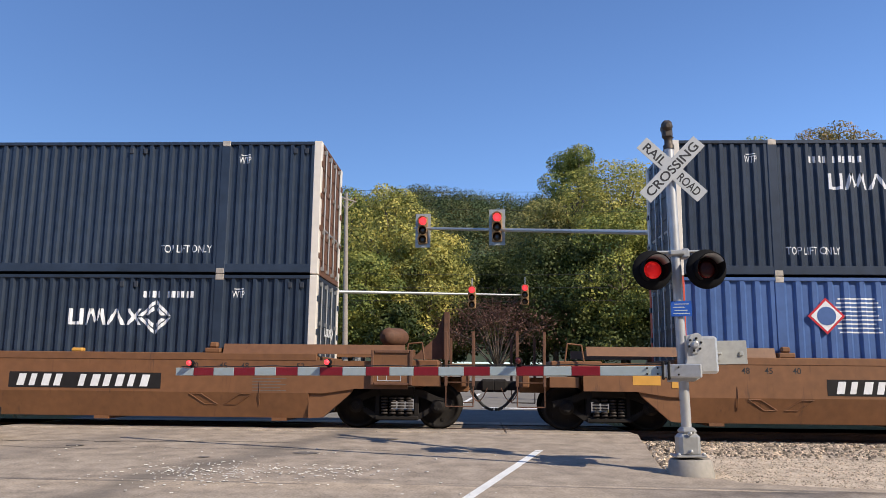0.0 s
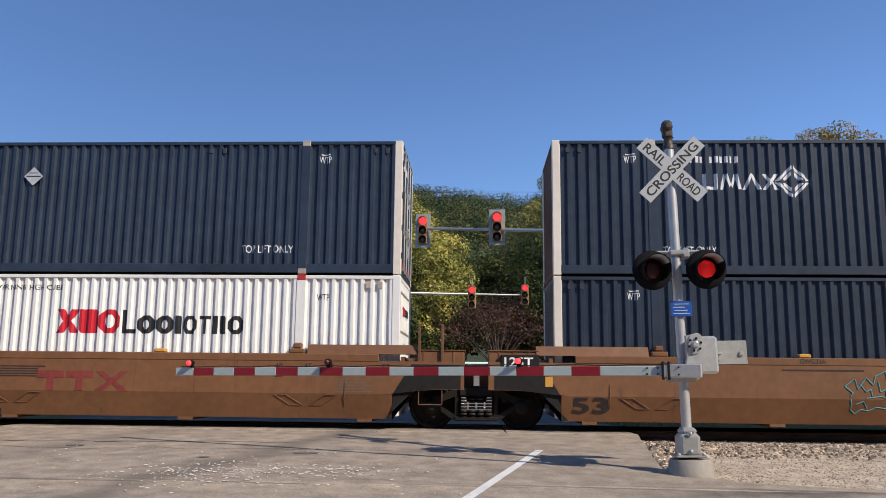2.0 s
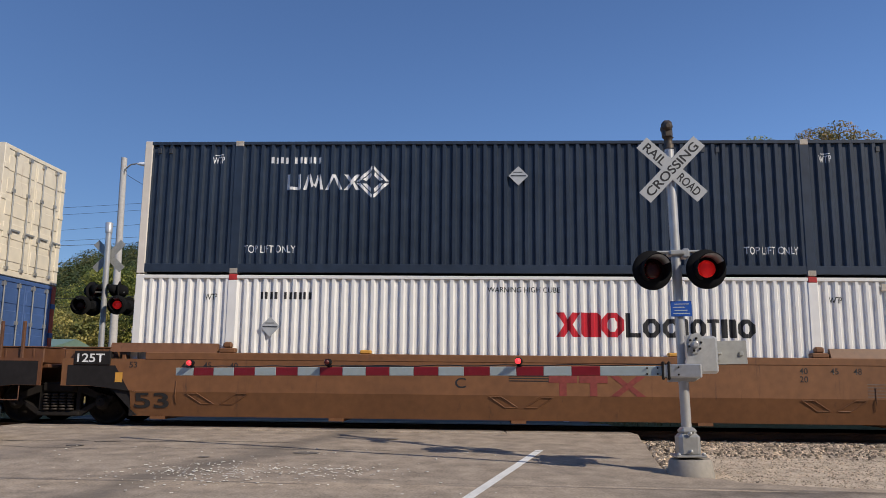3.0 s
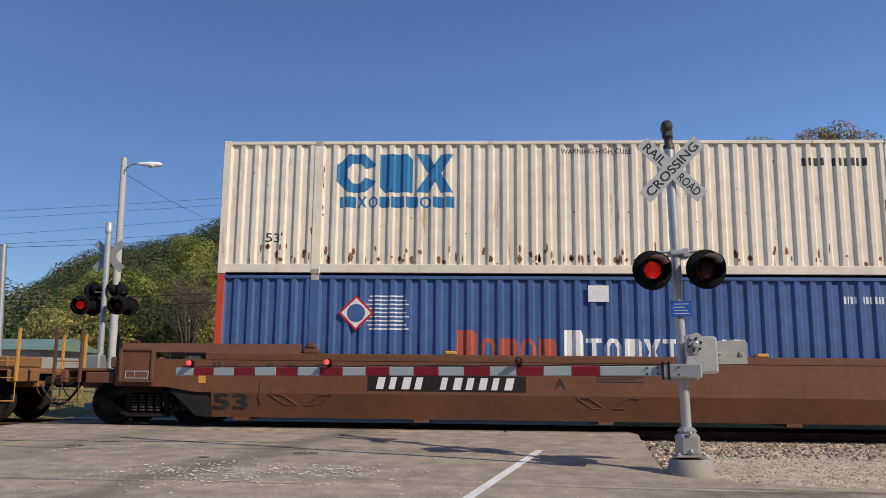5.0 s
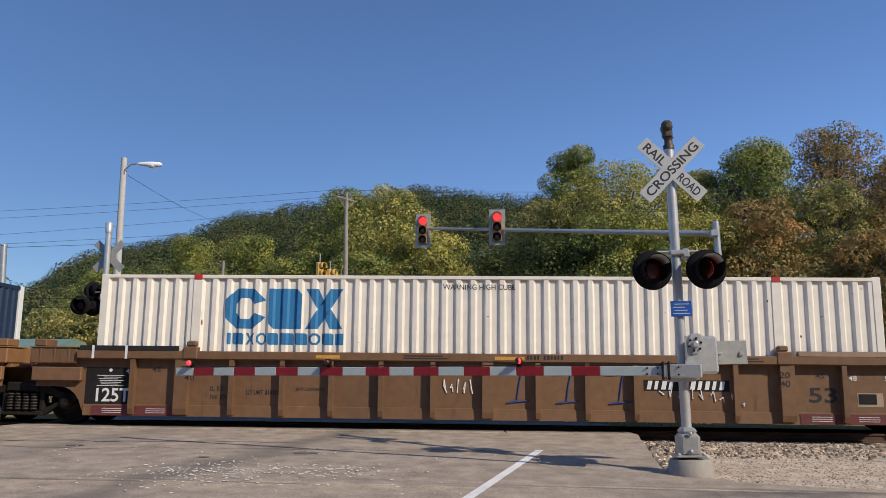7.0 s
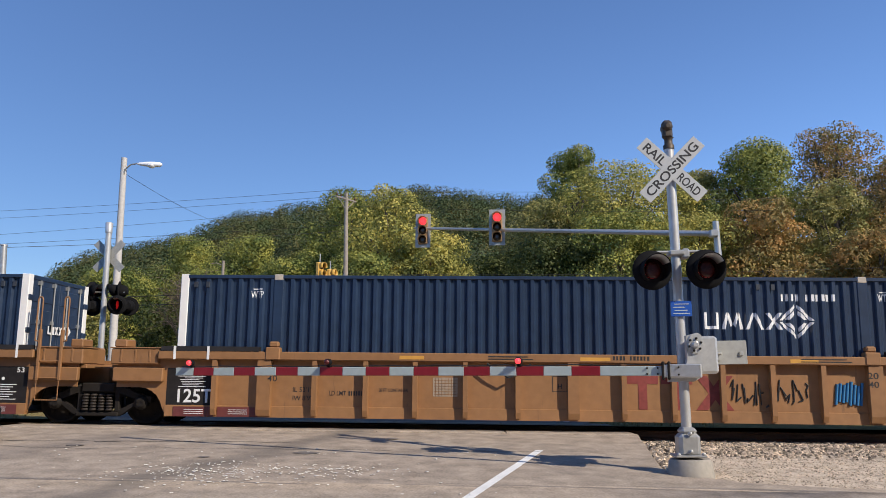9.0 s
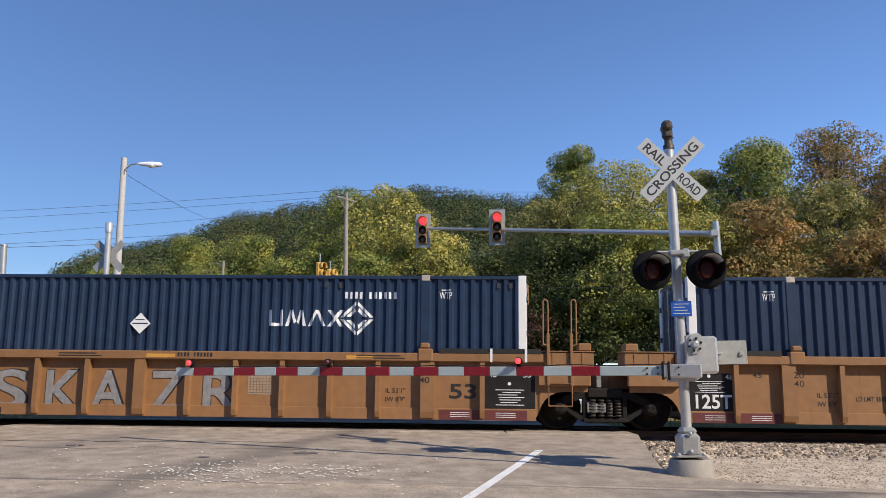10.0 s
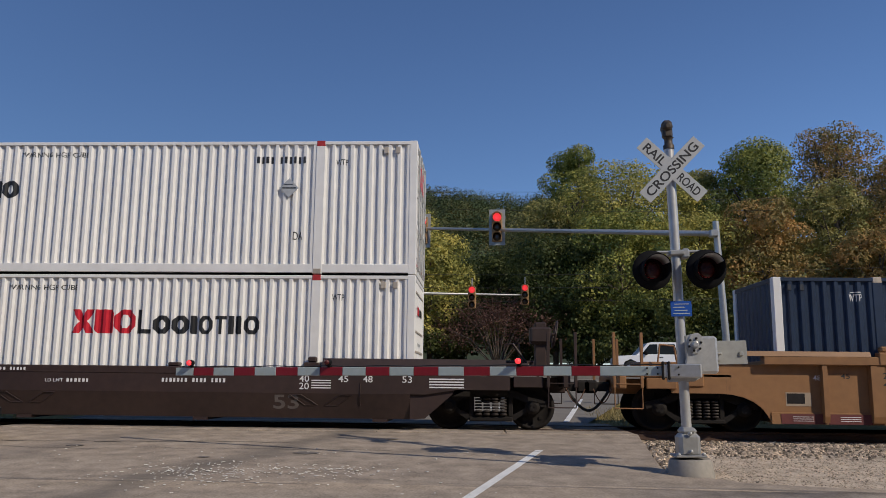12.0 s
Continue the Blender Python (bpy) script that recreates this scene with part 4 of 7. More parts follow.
def smooth_car(name, label, x0, paint, left, right, top=1.5):
    """A smooth-sided well car; left and right: 'free' ends with a coupler, or ends 'joined' over a shared truck."""
    c = thing(name, label, "rail car", pose(x0, TRACK, 0), "well cars of the train")
    MOVERS.append((c, x0, 0))
    lx = {"free": (8.36, 9.1, 10.03), "joined": (7.88, 8.95, 9.42)}
    (la, lb, lc), (ra, rb, rc) = lx[left], lx[right]
    for side in (-1, 1):
        y = side * 1.465
        s = Shape()
        s.prism([(-7.9, 0.7), (7.9, 0.7), (ra - 0.05, 0.7), (rb - 0.12, 0.8), (rc, 0.8), (rc, top - 0.14), (-lc, top - 0.14), (-lc, 0.8), (-lb + 0.12, 0.8), (-la + 0.05, 0.7)], "y", y - side * 0.05, y)
        part("side_plate", s, paint, c)
        s = Shape()
        s.prism([(y, 0.7), (y - side * 0.15, 0.2), (y - side * 0.2, 0.2), (y - side * 0.05, 0.7)], "x", -la + (0.35 if left == "free" else -0.08), ra - (0.35 if right == "free" else -0.08))
        part("sloping_lower_plate", s, paint, c)
        s = Shape()
        s.box(-la + 0.2, ra - 0.2, y - side * 0.16, y + side * 0.012, top - 0.155, top, 0.015)
        part("top_chord", s, paint, c)
        for xx in (-6.15, 0.05, 6.2):
            for k in (-1, 1):
                e = Shape()
                e.path([(xx + k * u, y + side * v, w) for u, v, w in ((0.64, 0.004, 0.67), (0.4, 0.004, 0.67), (0.07, -0.066, 0.46), (0.33, -0.066, 0.46), (0.64, 0.004, 0.67))], 0.009, 5)
                part("step_iron", e, paint, c)
        for sx, end, l1 in ((-1, left, la), (1, right, ra)):
            s = Shape()
            x1 = 9.95 if end == "free" else 8.45
            s.prism([(y - side * 0.02, top), (y - side * 0.2, top), (y - side * 0.17, top + 0.19), (y - side * 0.10, top + 0.19)], "x", sx * 6.2, sx * x1)
            part("guide_rail", s, paint, c)
            s = Shape()
            s.box(sx * 5.82, sx * 6.15, y - side * 0.2, y - side * 0.0, top, top + 0.1, 0.02)
            s.box(sx * 5.9, sx * 6.08, y - side * 0.16, y - side * 0.03, top + 0.1, top + 0.22, 0.03)
            part("container_lock", s, paint, c)
            s = Shape()
            s.box(sx * 3.0, sx * 3.24, y - side * 0.17, y - side * 0.02, top, top + 0.08, 0.02)
            part("container_lock", s, YELLOW_TAN if paint is not DARK_BROWN else paint, c)
            s = Shape()
            a = sx * (l1 - (0.35 if end == "free" else -0.09))
            s.prism([(a, 0.2), (a, 0.72), (sx * (l1 + 0.55), 0.8), (sx * (l1 + 0.5), 0.7), (sx * (l1 - 0.05), 0.22)], "y", y - side * 0.16, y - side * 0.055)
            part("end_gusset", s, BLACK_PANEL if end == "joined" or (paint is RED_BROWN and sx < 0) else paint, c)
            g = Shape()
            g.path([(sx * 7.0, y + side * 0.006, 0.92), (sx * 7.0, y + side * 0.012, 0.66), (sx * 7.0, y - side * 0.06, 0.46)], 0.009, 5)
            part("grab_iron", g, paint, c)
    s = Shape()
    s.box(-la + 0.35, ra - 0.35, -1.3, 1.3, 0.2, 0.24)
    for xx in (-7.4, -3.7, 0, 3.7, 7.4):
        s.box(xx - 0.15, xx + 0.15, -1.35, 1.35, 0.14, 0.2)
    part("well_floor", s, paint, c)
    for sx, end in ((-1, left), (1, right)):
        s = Shape()
        s.box(sx * 8.12, sx * 8.2, -1.4, 1.4, 0.5, top - 0.05, 0.01)
        part("bulkhead", s, paint, c)
        if end == "free":
            coupled_end(c, sx, paint, RUST if paint is not DARK_BROWN else paint)
            truck(c, -9.48 if sx < 0 else (9.78 if top > 1.3 else 9.65), 1.7)
        else:
            joined_end(c, sx, paint, RUST, sx > 0, False)
            if sx > 0:
                truck(c, sx * 9.665, 1.85)
    return c


RIBS = (7.19, 6.12, 5.07, 4.08, 3.1, 2.13, 1.14, 0.16, -0.98, -2.04, -3.06, -4.07, -5.12, -6.12, -7.19)


def ribbed_car(name, label, x0, left, right, paint=TAN):
    """A well car with tall side posts between flat panels."""
    c = thing(name, label, "rail car", pose(x0, TRACK, 0), "well cars of the train")
    MOVERS.append((c, x0, 0))
    lx = {"free": (8.25, 9.2, 10.2), "joined": (8.25, 8.75, 9.3)}
    la, lb, lc = lx[left]
    ra, rb, rc = lx[right]

    def arch(a, b, e, sx):
        pts = [(sx * a, 0.24)]
        for i in range(1, 7):
            k = i / 6 * 1.5708
            pts.append((sx * (a + 0.05 + (b - a) * (1 - math.cos(k))), 0.24 + 0.54 * math.sin(k)))
        pts += [(sx * e, 0.78)]
        return pts

    for side in (-1, 1):
        y = side * 1.3
        s = Shape()
        s.prism([*arch(ra, rb, rc, 1), (rc, 1.36), (-lc, 1.36), *reversed(arch(la, lb, lc, -1))], "y", y - side * 0.04, y)
        part("side_plate", s, paint, c)
        s = Shape()
        s.box(-la - 0.15, ra + 0.15, y - side * 0.03, y + side * 0.17, 1.36, 1.53, 0.015)
        part("top_chord", s, paint, c)
        s = Shape()
        s.prism([(y + side * 0.004, 0.43), (y + side * 0.02, 0.42), (y + side * 0.03, 0.2), (y - side * 0.1, 0.2), (y - side * 0.1, 0.43)], "x", -la, ra)
        part("bottom_chord", s, paint, c)
        for i, xx in enumerate(RIBS):
            s = Shape()
            w = 0.2 if i in (1, 13) else (0.16 if i == 7 else 0.07)
            dd = 0.15
            s.prism([(y + side * 0.002, 0.24), (y + side * (dd - 0.03), 0.24), (y + side * dd, 0.36), (y + side * dd, 1.355), (y + side * 0.002, 1.355)], "x", xx - w, xx + w * 0.4)
            part("side_post", s, paint, c)
        for sx, end, e in ((-1, left, la), (1, right, ra)):
            s = Shape()
            x1 = 9.12 if end == "free" else 8.35
            s.prism([(y + side * 0.17, 1.53), (y + side * 0.0, 1.53), (y + side * 0.03, 1.63), (y + side * 0.13, 1.63)], "x", sx * 6.3, sx * x1)
            part("guide_rail", s, paint if end == "free" else BLACK_PANEL, c)
            if end == "joined":
                for xx in (7.35, 8.05):
                    s = Shape()
                    s.box(sx * (xx - 0.025), sx * (xx + 0.025), y + side * 0.172, y + side * 0.178, 1.36, 1.63)
                    part("reflector_strip", s, MARK_WHITE, c)
            s = Shape()
            s.box(sx * 5.86, sx * 6.16, y + side * 0.0, y + side * 0.19, 1.36, 1.62, 0.02)
            s.box(sx * 5.9, sx * 6.1, y + side * 0.0, y + side * 0.16, 1.62, 1.74, 0.03)
            part("container_lock", s, paint, c)
    s = Shape()
    s.box(-la + 0.2, ra - 0.2, -1.25, 1.25, 0.2, 0.24)
    part("well_floor", s, paint, c)
    for sx, end in ((-1, left), (1, right)):
        s = Shape()
        s.box(sx * 8.12, sx * 8.2, -1.28, 1.28, 0.5, 1.45, 0.01)
        part("bulkhead", s, paint, c)
        if end == "free":
            coupled_end(c, sx, TAN, YELLOW_TAN if sx > 0 else paint)
            truck(c, -9.55 if sx < 0 else 9.65, 1.7)
        else:
            joined_end(c, sx, paint, paint, sx > 0, True)
            if sx > 0:
                truck(c, sx * 9.67, 1.85)
    return c


# ---------------------------------------------------------------- the train as it passes
LOW, HIGH = 0.25, 3.165
X0, X1, X2, X3, X4, X5, X6, X7 = 12.13, -11.46, -30.79, -50.07, -73.57, -92.91, -112.35, -135.82
NAVY_LABEL = "dark navy corrugated steel container with white lettering"


def navy_marks(c, word, number, top=True, tops=True):
    wordmark(c, word, 1.82)
    code(c, number, 2.4, 1.12, 0.14, MARK_WHITE)
    for x in (-6.57, 6.28):
        mark(c, "WTP", x, 2.4, 0.15, MARK_WHITE, 0.26)
        s = Shape()
        s.box(x + 0.04, x + 0.24, FACE - 0.002, FACE + 0.002, 2.58, 2.6)
        painted("arrow_bar", s.mesh("arrow_bar"), MARK_WHITE, c)
    if tops:
        for x in (-5.8, 4.67):
            mark(c, "TOP LIFT ONLY", x, 0.45, 0.16, MARK_WHITE, 1.1)
    for x in (-7.75, -7.5, 7.5, 7.75, 3.9, 4.2):
        s = Shape()
        s.box(x - 0.04, x + 0.04, FACE - 0.004, FACE + 0.03, 2.62, 2.74, 0.006)
        part("vent_cover", s, CAST_DARK, c)


def xpo_marks(c, word, upper):
    x = blocks(c, "name_shape", word, 1.64, "xbo", [0.5, 0.4, 0.46], 0.5, MARK_RED, 0.01)
    blocks(c, "name_shape", x + 0.03, 1.64, "loobotibo", [0.3, 0.36, 0.36, 0.13, 0.3, 0.24, 0.12, 0.13, 0.34], 0.5, MARK_BLACK, 0.04, tall=(0,), thick=0.3)
    mark(c, "WARNING HIGH CUBE", -0.63, 2.55, 0.11, MARK_BLACK, 1.5)
    for xx in (-6.57, 6.32):
        mark(c, "WTP", xx, 2.36, 0.13, MARK_BLACK, 0.26)
    if upper:
        code(c, 4.6, 2.4, 1.1, 0.15, MARK_BLACK)
        placard(c, 5.33, 1.85, 0.21, MARK_GREY)
        mark(c, "DA", 5.45, 0.73, 0.17, MARK_BLACK, 0.2)
    else:
        code(c, -5.4, 2.38, 1.12, 0.15, MARK_BLACK)
        placard(c, -5.15, 1.8, 0.21, MARK_GREY)
    for xx in (7.4, 7.65):
        s = Shape()
        s.box(xx - 0.05, xx + 0.05, FACE - 0.004, FACE + 0.03, 2.62, 2.76, 0.006)
        part("vent_cover", s, CASTING, c)


def csx_marks(c, word):
    blocks(c, "name_shape", word, 1.76, "cbx", [0.86, 0.7, 0.8], 0.84, MARK_BLUE, 0.07)
    blocks(c, "name_shape", word + 0.08, 1.43, "ibxobibobi", [0.07, 0.24, 0.2, 0.2, 0.22, 0.28, 0.26, 0.24, 0.24, 0.18], 0.24, MARK_BLUE, 0.035, thick=0.22)
    mark(c, "WARNING HIGH CUBE", -0.82, 2.6, 0.11, MARK_BLACK, 1.5)


def rust_flakes(c, count, seed, low=0.5):
    """Rust eating up from the foot of the sheet, on the lifting posts and in scattered scabs."""
    rs = random.Random(seed)
    s = Shape()
    for i in range(count):
        k = rs.random()
        x, z, w, h = rs.uniform(-7.8, 7.8), 0.2 + 0.32 * rs.random() ** 2.2, rs.uniform(0.015, 0.06), rs.uniform(0.05, 0.26)
        if k > 1 - 0.3 * low:
            z, w, h = rs.uniform(0.5, 2.7), rs.uniform(0.008, 0.025), rs.uniform(0.015, 0.07)
        if k < 0.12:
            x, z = rs.choice((-5.88, 5.88, -6.1, 6.1)) + rs.uniform(-0.05, 0.05), rs.uniform(0.1, 2.6)
        n = 7
        ring = [(x + w * rs.uniform(0.5, 1.1) * math.cos(6.2832 * j / n), z + h / 2 + h / 2 * rs.uniform(0.5, 1.1) * math.sin(6.2832 * j / n)) for j in range(n)]
        s.prism(ring, "y", FACE - 0.002, FACE + 0.002)
    tagged(painted("rust_flakes", s.mesh("rust_flakes"), DARK_RUST, c), kind="stuff")


def stack_marks(c, right=True):
    s = plate([(-5.47, 2.1), (-5.1, 1.73), (-4.73, 2.1), (-5.1, 2.47)], FACE - 0.002)
    part("emblem_border", s, MARK_RED, c)
    s = plate([(-5.41, 2.1), (-5.1, 1.79), (-4.79, 2.1), (-5.1, 2.41)], FACE - 0.006)
    e = part("emblem", s, MARK_WHITE, c)
    s = Shape()
    s.lathe((-5.1, FACE - 0.007, 2.1), (0, -1, 0), [(0, 0.19), (0.004, 0.19)], 16)
    part("emblem_globe", s, BLUE, e)
    for i in range(9):
        s = Shape()
        s.box(-4.95 + 0.03 * abs(i - 4), -4.0 - 0.05 * (i % 3), FACE - 0.002, FACE + 0.002, 1.76 + 0.085 * i, 1.79 + 0.085 * i)
        painted("emblem_stripe", s.mesh("emblem_stripe"), MARK_WHITE, c)
    if right:
        x = blocks(c, "name_shape", -3.0, 1.08, "bobob", [0.42, 0.36, 0.36, 0.34, 0.36], 0.68, ORANGE_RED, 0.05, tall=(0,))
        blocks(c, "name_shape", x + 0.1, 1.08, "btobxtboib", [0.4, 0.32, 0.36, 0.34, 0.34, 0.32, 0.34, 0.36, 0.12, 0.36], 0.7, MARK_WHITE, 0.05, tall=(0,))
        s = plate([(-0.3, 2.36), (0.12, 2.36), (0.12, 2.7), (-0.3, 2.7)], FACE - 0.002)
        part("notice_plate", s, MARK_WHITE, c)
        code(c, 4.85, 2.35, 0.85, 0.15, MARK_WHITE)
        mark(c, "53", 7.2, 2.35, 0.26, MARK_WHITE)
        s = plate([(7.0, 1.55), (7.45, 1.55), (7.45, 1.95), (7.0, 1.95)], FACE - 0.002)
        part("notice_plate", s, MARK_WHITE, c)


def end_shapes(c, kinds, widths, y0, z, h, mat, gap=0.03, x=8.085):
    """Plain shapes in a name's colour on the end that faces +x."""
    for kd, w in zip(kinds, widths):
        part("name_shape", glyph(kd, y0, z, w, h, min(w, h) * 0.3, 0.0), mat, c, at=pose(x, 0, 0, 0, 0, 90))
        y0 += w + gap
    return y0


def end_text(c, text, y0, z, h, mat, width, x=8.085):
    part("lettering", letters(text, h, mat, width), mat, c, at=pose(x, y0, z, 0, 0, 90))


def end_bars(c, y0, z, count, width, h, mat, x=8.085):
    tagged(part("end_bars", bars(Shape(), y0, 0.0, z, count, width, h), mat, c, at=pose(x, 0, 0, 0, 0, 90)), kind="stuff")


def white_door(c, x, sx):
    end_shapes(c, "xbo", [0.42, 0.36, 0.4], -0.8, 2.0, 0.5, MARK_RED, 0.02, 8.1)
    end_text(c, "WARNING", -1.0, 1.82, 0.11, MARK_BLACK, 0.62, 8.06)
    end_text(c, "HIGH CUBE", -1.0, 1.62, 0.1, MARK_GREY, 0.62, 8.06)
    end_bars(c, 0.1, 1.78, 4, 0.3, 0.12, MARK_BLACK, 8.06)
    end_bars(c, 0.1, 1.58, 6, 0.55, 0.12, MARK_BLACK, 8.06)
    end_bars(c, -1.05, 1.42, 6, 0.35, 0.06, MARK_BLACK, 8.06)
    end_text(c, "53'", 0.1, 0.95, 0.2, MARK_BLACK, 0.25, 8.06)
    part("notice_plate", plate([(-1.05, 1.0), (-0.78, 1.0), (-0.78, 1.2), (-1.05, 1.2)], 0.0), MARK_GREY, c, at=pose(8.072, 0, 0, 0, 0, 90))
    part("warning_plate", plate([(-0.6, 0.95), (-0.32, 0.95), (-0.32, 1.25), (-0.6, 1.25)], 0.0), YELLOW_TAN, c, at=pose(8.072, 0, 0, 0, 0, 90))
    for y0 in (-1.0, -0.5, 0.2, 0.75):
        part("reflective_strip", plate([(y0, 0.2), (y0 + 0.15, 0.2), (y0 + 0.15, 0.25), (y0, 0.25)], 0.0), MARK_RED, c, at=pose(8.072, 0, 0, 0, 0, 90))


def white_end(c):
    y0 = end_shapes(c, "xbo", [0.15, 0.12, 0.14], -0.75, 2.1, 0.19, MARK_RED, 0.01)
    end_shapes(c, "loobotibo", [0.09, 0.1, 0.1, 0.03, 0.09, 0.07, 0.03, 0.04, 0.1], y0 + 0.01, 2.1, 0.17, MARK_BLACK, 0.012)
    for z in (2.55, 1.72, 1.3, 0.9, 0.5):
        s = Shape()
        s.box(8.062, 8.078, -1.0, 1.0, z, z + 0.045, 0.004)
        part("end_slot", s, CASTING, c)
    end_bars(c, -0.6, 1.45, 9, 0.8, 0.06, MARK_GREY)
    end_bars(c, -0.2, 1.0, 3, 0.3, 0.12, MARK_BLACK)


def navy_end(c):
    s = Shape()
    for k in range(4):
        (u0, v0), (u1, v1) = ((0, 1), (1, 0), (0, -1), (-1, 0))[k], ((1, 0), (0, -1), (-1, 0), (0, 1))[k]
        s.prism([(0.35 + u0 * 0.2, 1.75 + v0 * 0.2), (0.35 + u1 * 0.2, 1.75 + v1 * 0.2), (0.35 + u1 * 0.11, 1.75 + v1 * 0.11), (0.35 + u0 * 0.11, 1.75 + v0 * 0.11)], "y", 0, 0.004)
    part("diamond_mark", s, MARK_WHITE, c, at=pose(8.1, 0, 0, 0, 0, 90))
    end_shapes(c, "lixx", [0.14, 0.1, 0.14, 0.14], -0.45, 1.65, 0.18, MARK_WHITE, 0.03, 8.1)


def smooth_marks(c, panel=None, word=None, badge=None, badge_x=1.18, joined=False, big=-7.75, black_right=False):
    y = -1.465 - 0.004
    if panel is not None:
        s = plate([(panel, 0.76), (panel + 3.2, 0.76), (panel + 3.2, 1.08), (panel, 1.08)], y)
        p = part("number_panel", s, BLACK_PANEL, c)
        tagged(part("number_marking", bars(Shape(), panel + 0.16, y - 0.006, 0.8, 11, 2.85, 0.24, (4,), 0.22), MARK_WHITE, p), kind="stuff")
    if big:
        part("lettering", letters("53", 0.33, MARK_BLACK, 0.72, True), MARK_BLACK, c, at=pose(big, -1.376, 0.36, 16.7))
    if badge:
        mark(c, badge, badge_x, 0.84, 0.2, MARK_BLACK, 0.22, y)
    for xx, n in ((-8.0, "53"), (-6.9, "48"), (-6.45, "45"), (-5.9, "40"), (7.75, "53"), (6.6, "48"), (6.15, "45"), (5.55, "40"), (5.55, "20")):
        mark(c, n, xx, 1.18 if n != "20" else 1.02, 0.12, MARK_BLACK, 0.16, y)
    b = Shape()
    for i in range(5):
        b.box(-0.2, 0.75 - 0.15 * (i % 2), y, y + 0.004, 0.98 + 0.05 * i, 1.0 + 0.05 * i)
    b.box(-3.6, -2.0, y, y + 0.004, 1.24, 1.27)
    tagged(part("stencil_marking", b, MARK_BLACK, c), kind="stuff")
    b = Shape()
    for i in range(5):
        b.box(6.85, 7.55 - 0.12 * (i % 2), y, y + 0.004, 0.74 + 0.06 * i, 0.755 + 0.06 * i)
    tagged(part("stencil_marking", b, DIM_MARK, c), kind="stuff")
    if joined:
        # black sheet over the end of the side plate
        s = plate([(-9.3, 0.81), (-8.84, 0.81), (-7.98, 0.71), (-8.3, 1.22), (-9.3, 1.22)], y)
        part("soot_panel", s, BLACK_PANEL, c)
        s = Shape()
        s.box(-9.16, -8.4, -1.49, -1.36, 1.23, 1.51, 0.008)
        p = part("weight_plate", s, BLACK_PANEL, c)
        part("lettering", letters("125T", 0.18, MARK_WHITE, 0.58, True), MARK_WHITE, p, at=pose(-9.1, -1.494, 1.28))
    if black_right:
        part("soot_panel", plate([(7.98, 0.71), (8.84, 0.81), (9.35, 0.81), (9.35, 1.3), (8.35, 1.3)], y), BLACK_PANEL, c)
    s = plate([(-8.28, 0.88), (-8.13, 0.88), (-8.13, 1.08), (-8.28, 1.08)], y - 0.005)
    part("yellow_placard", s, YELLOW_TAN, c)
    if word:
        blocks(c, "faded_name_shape", 0.6, 0.705, "ttx", [0.56, 0.56, 0.7], 0.4, FADED_RED, 0.05, y, thick=0.36)


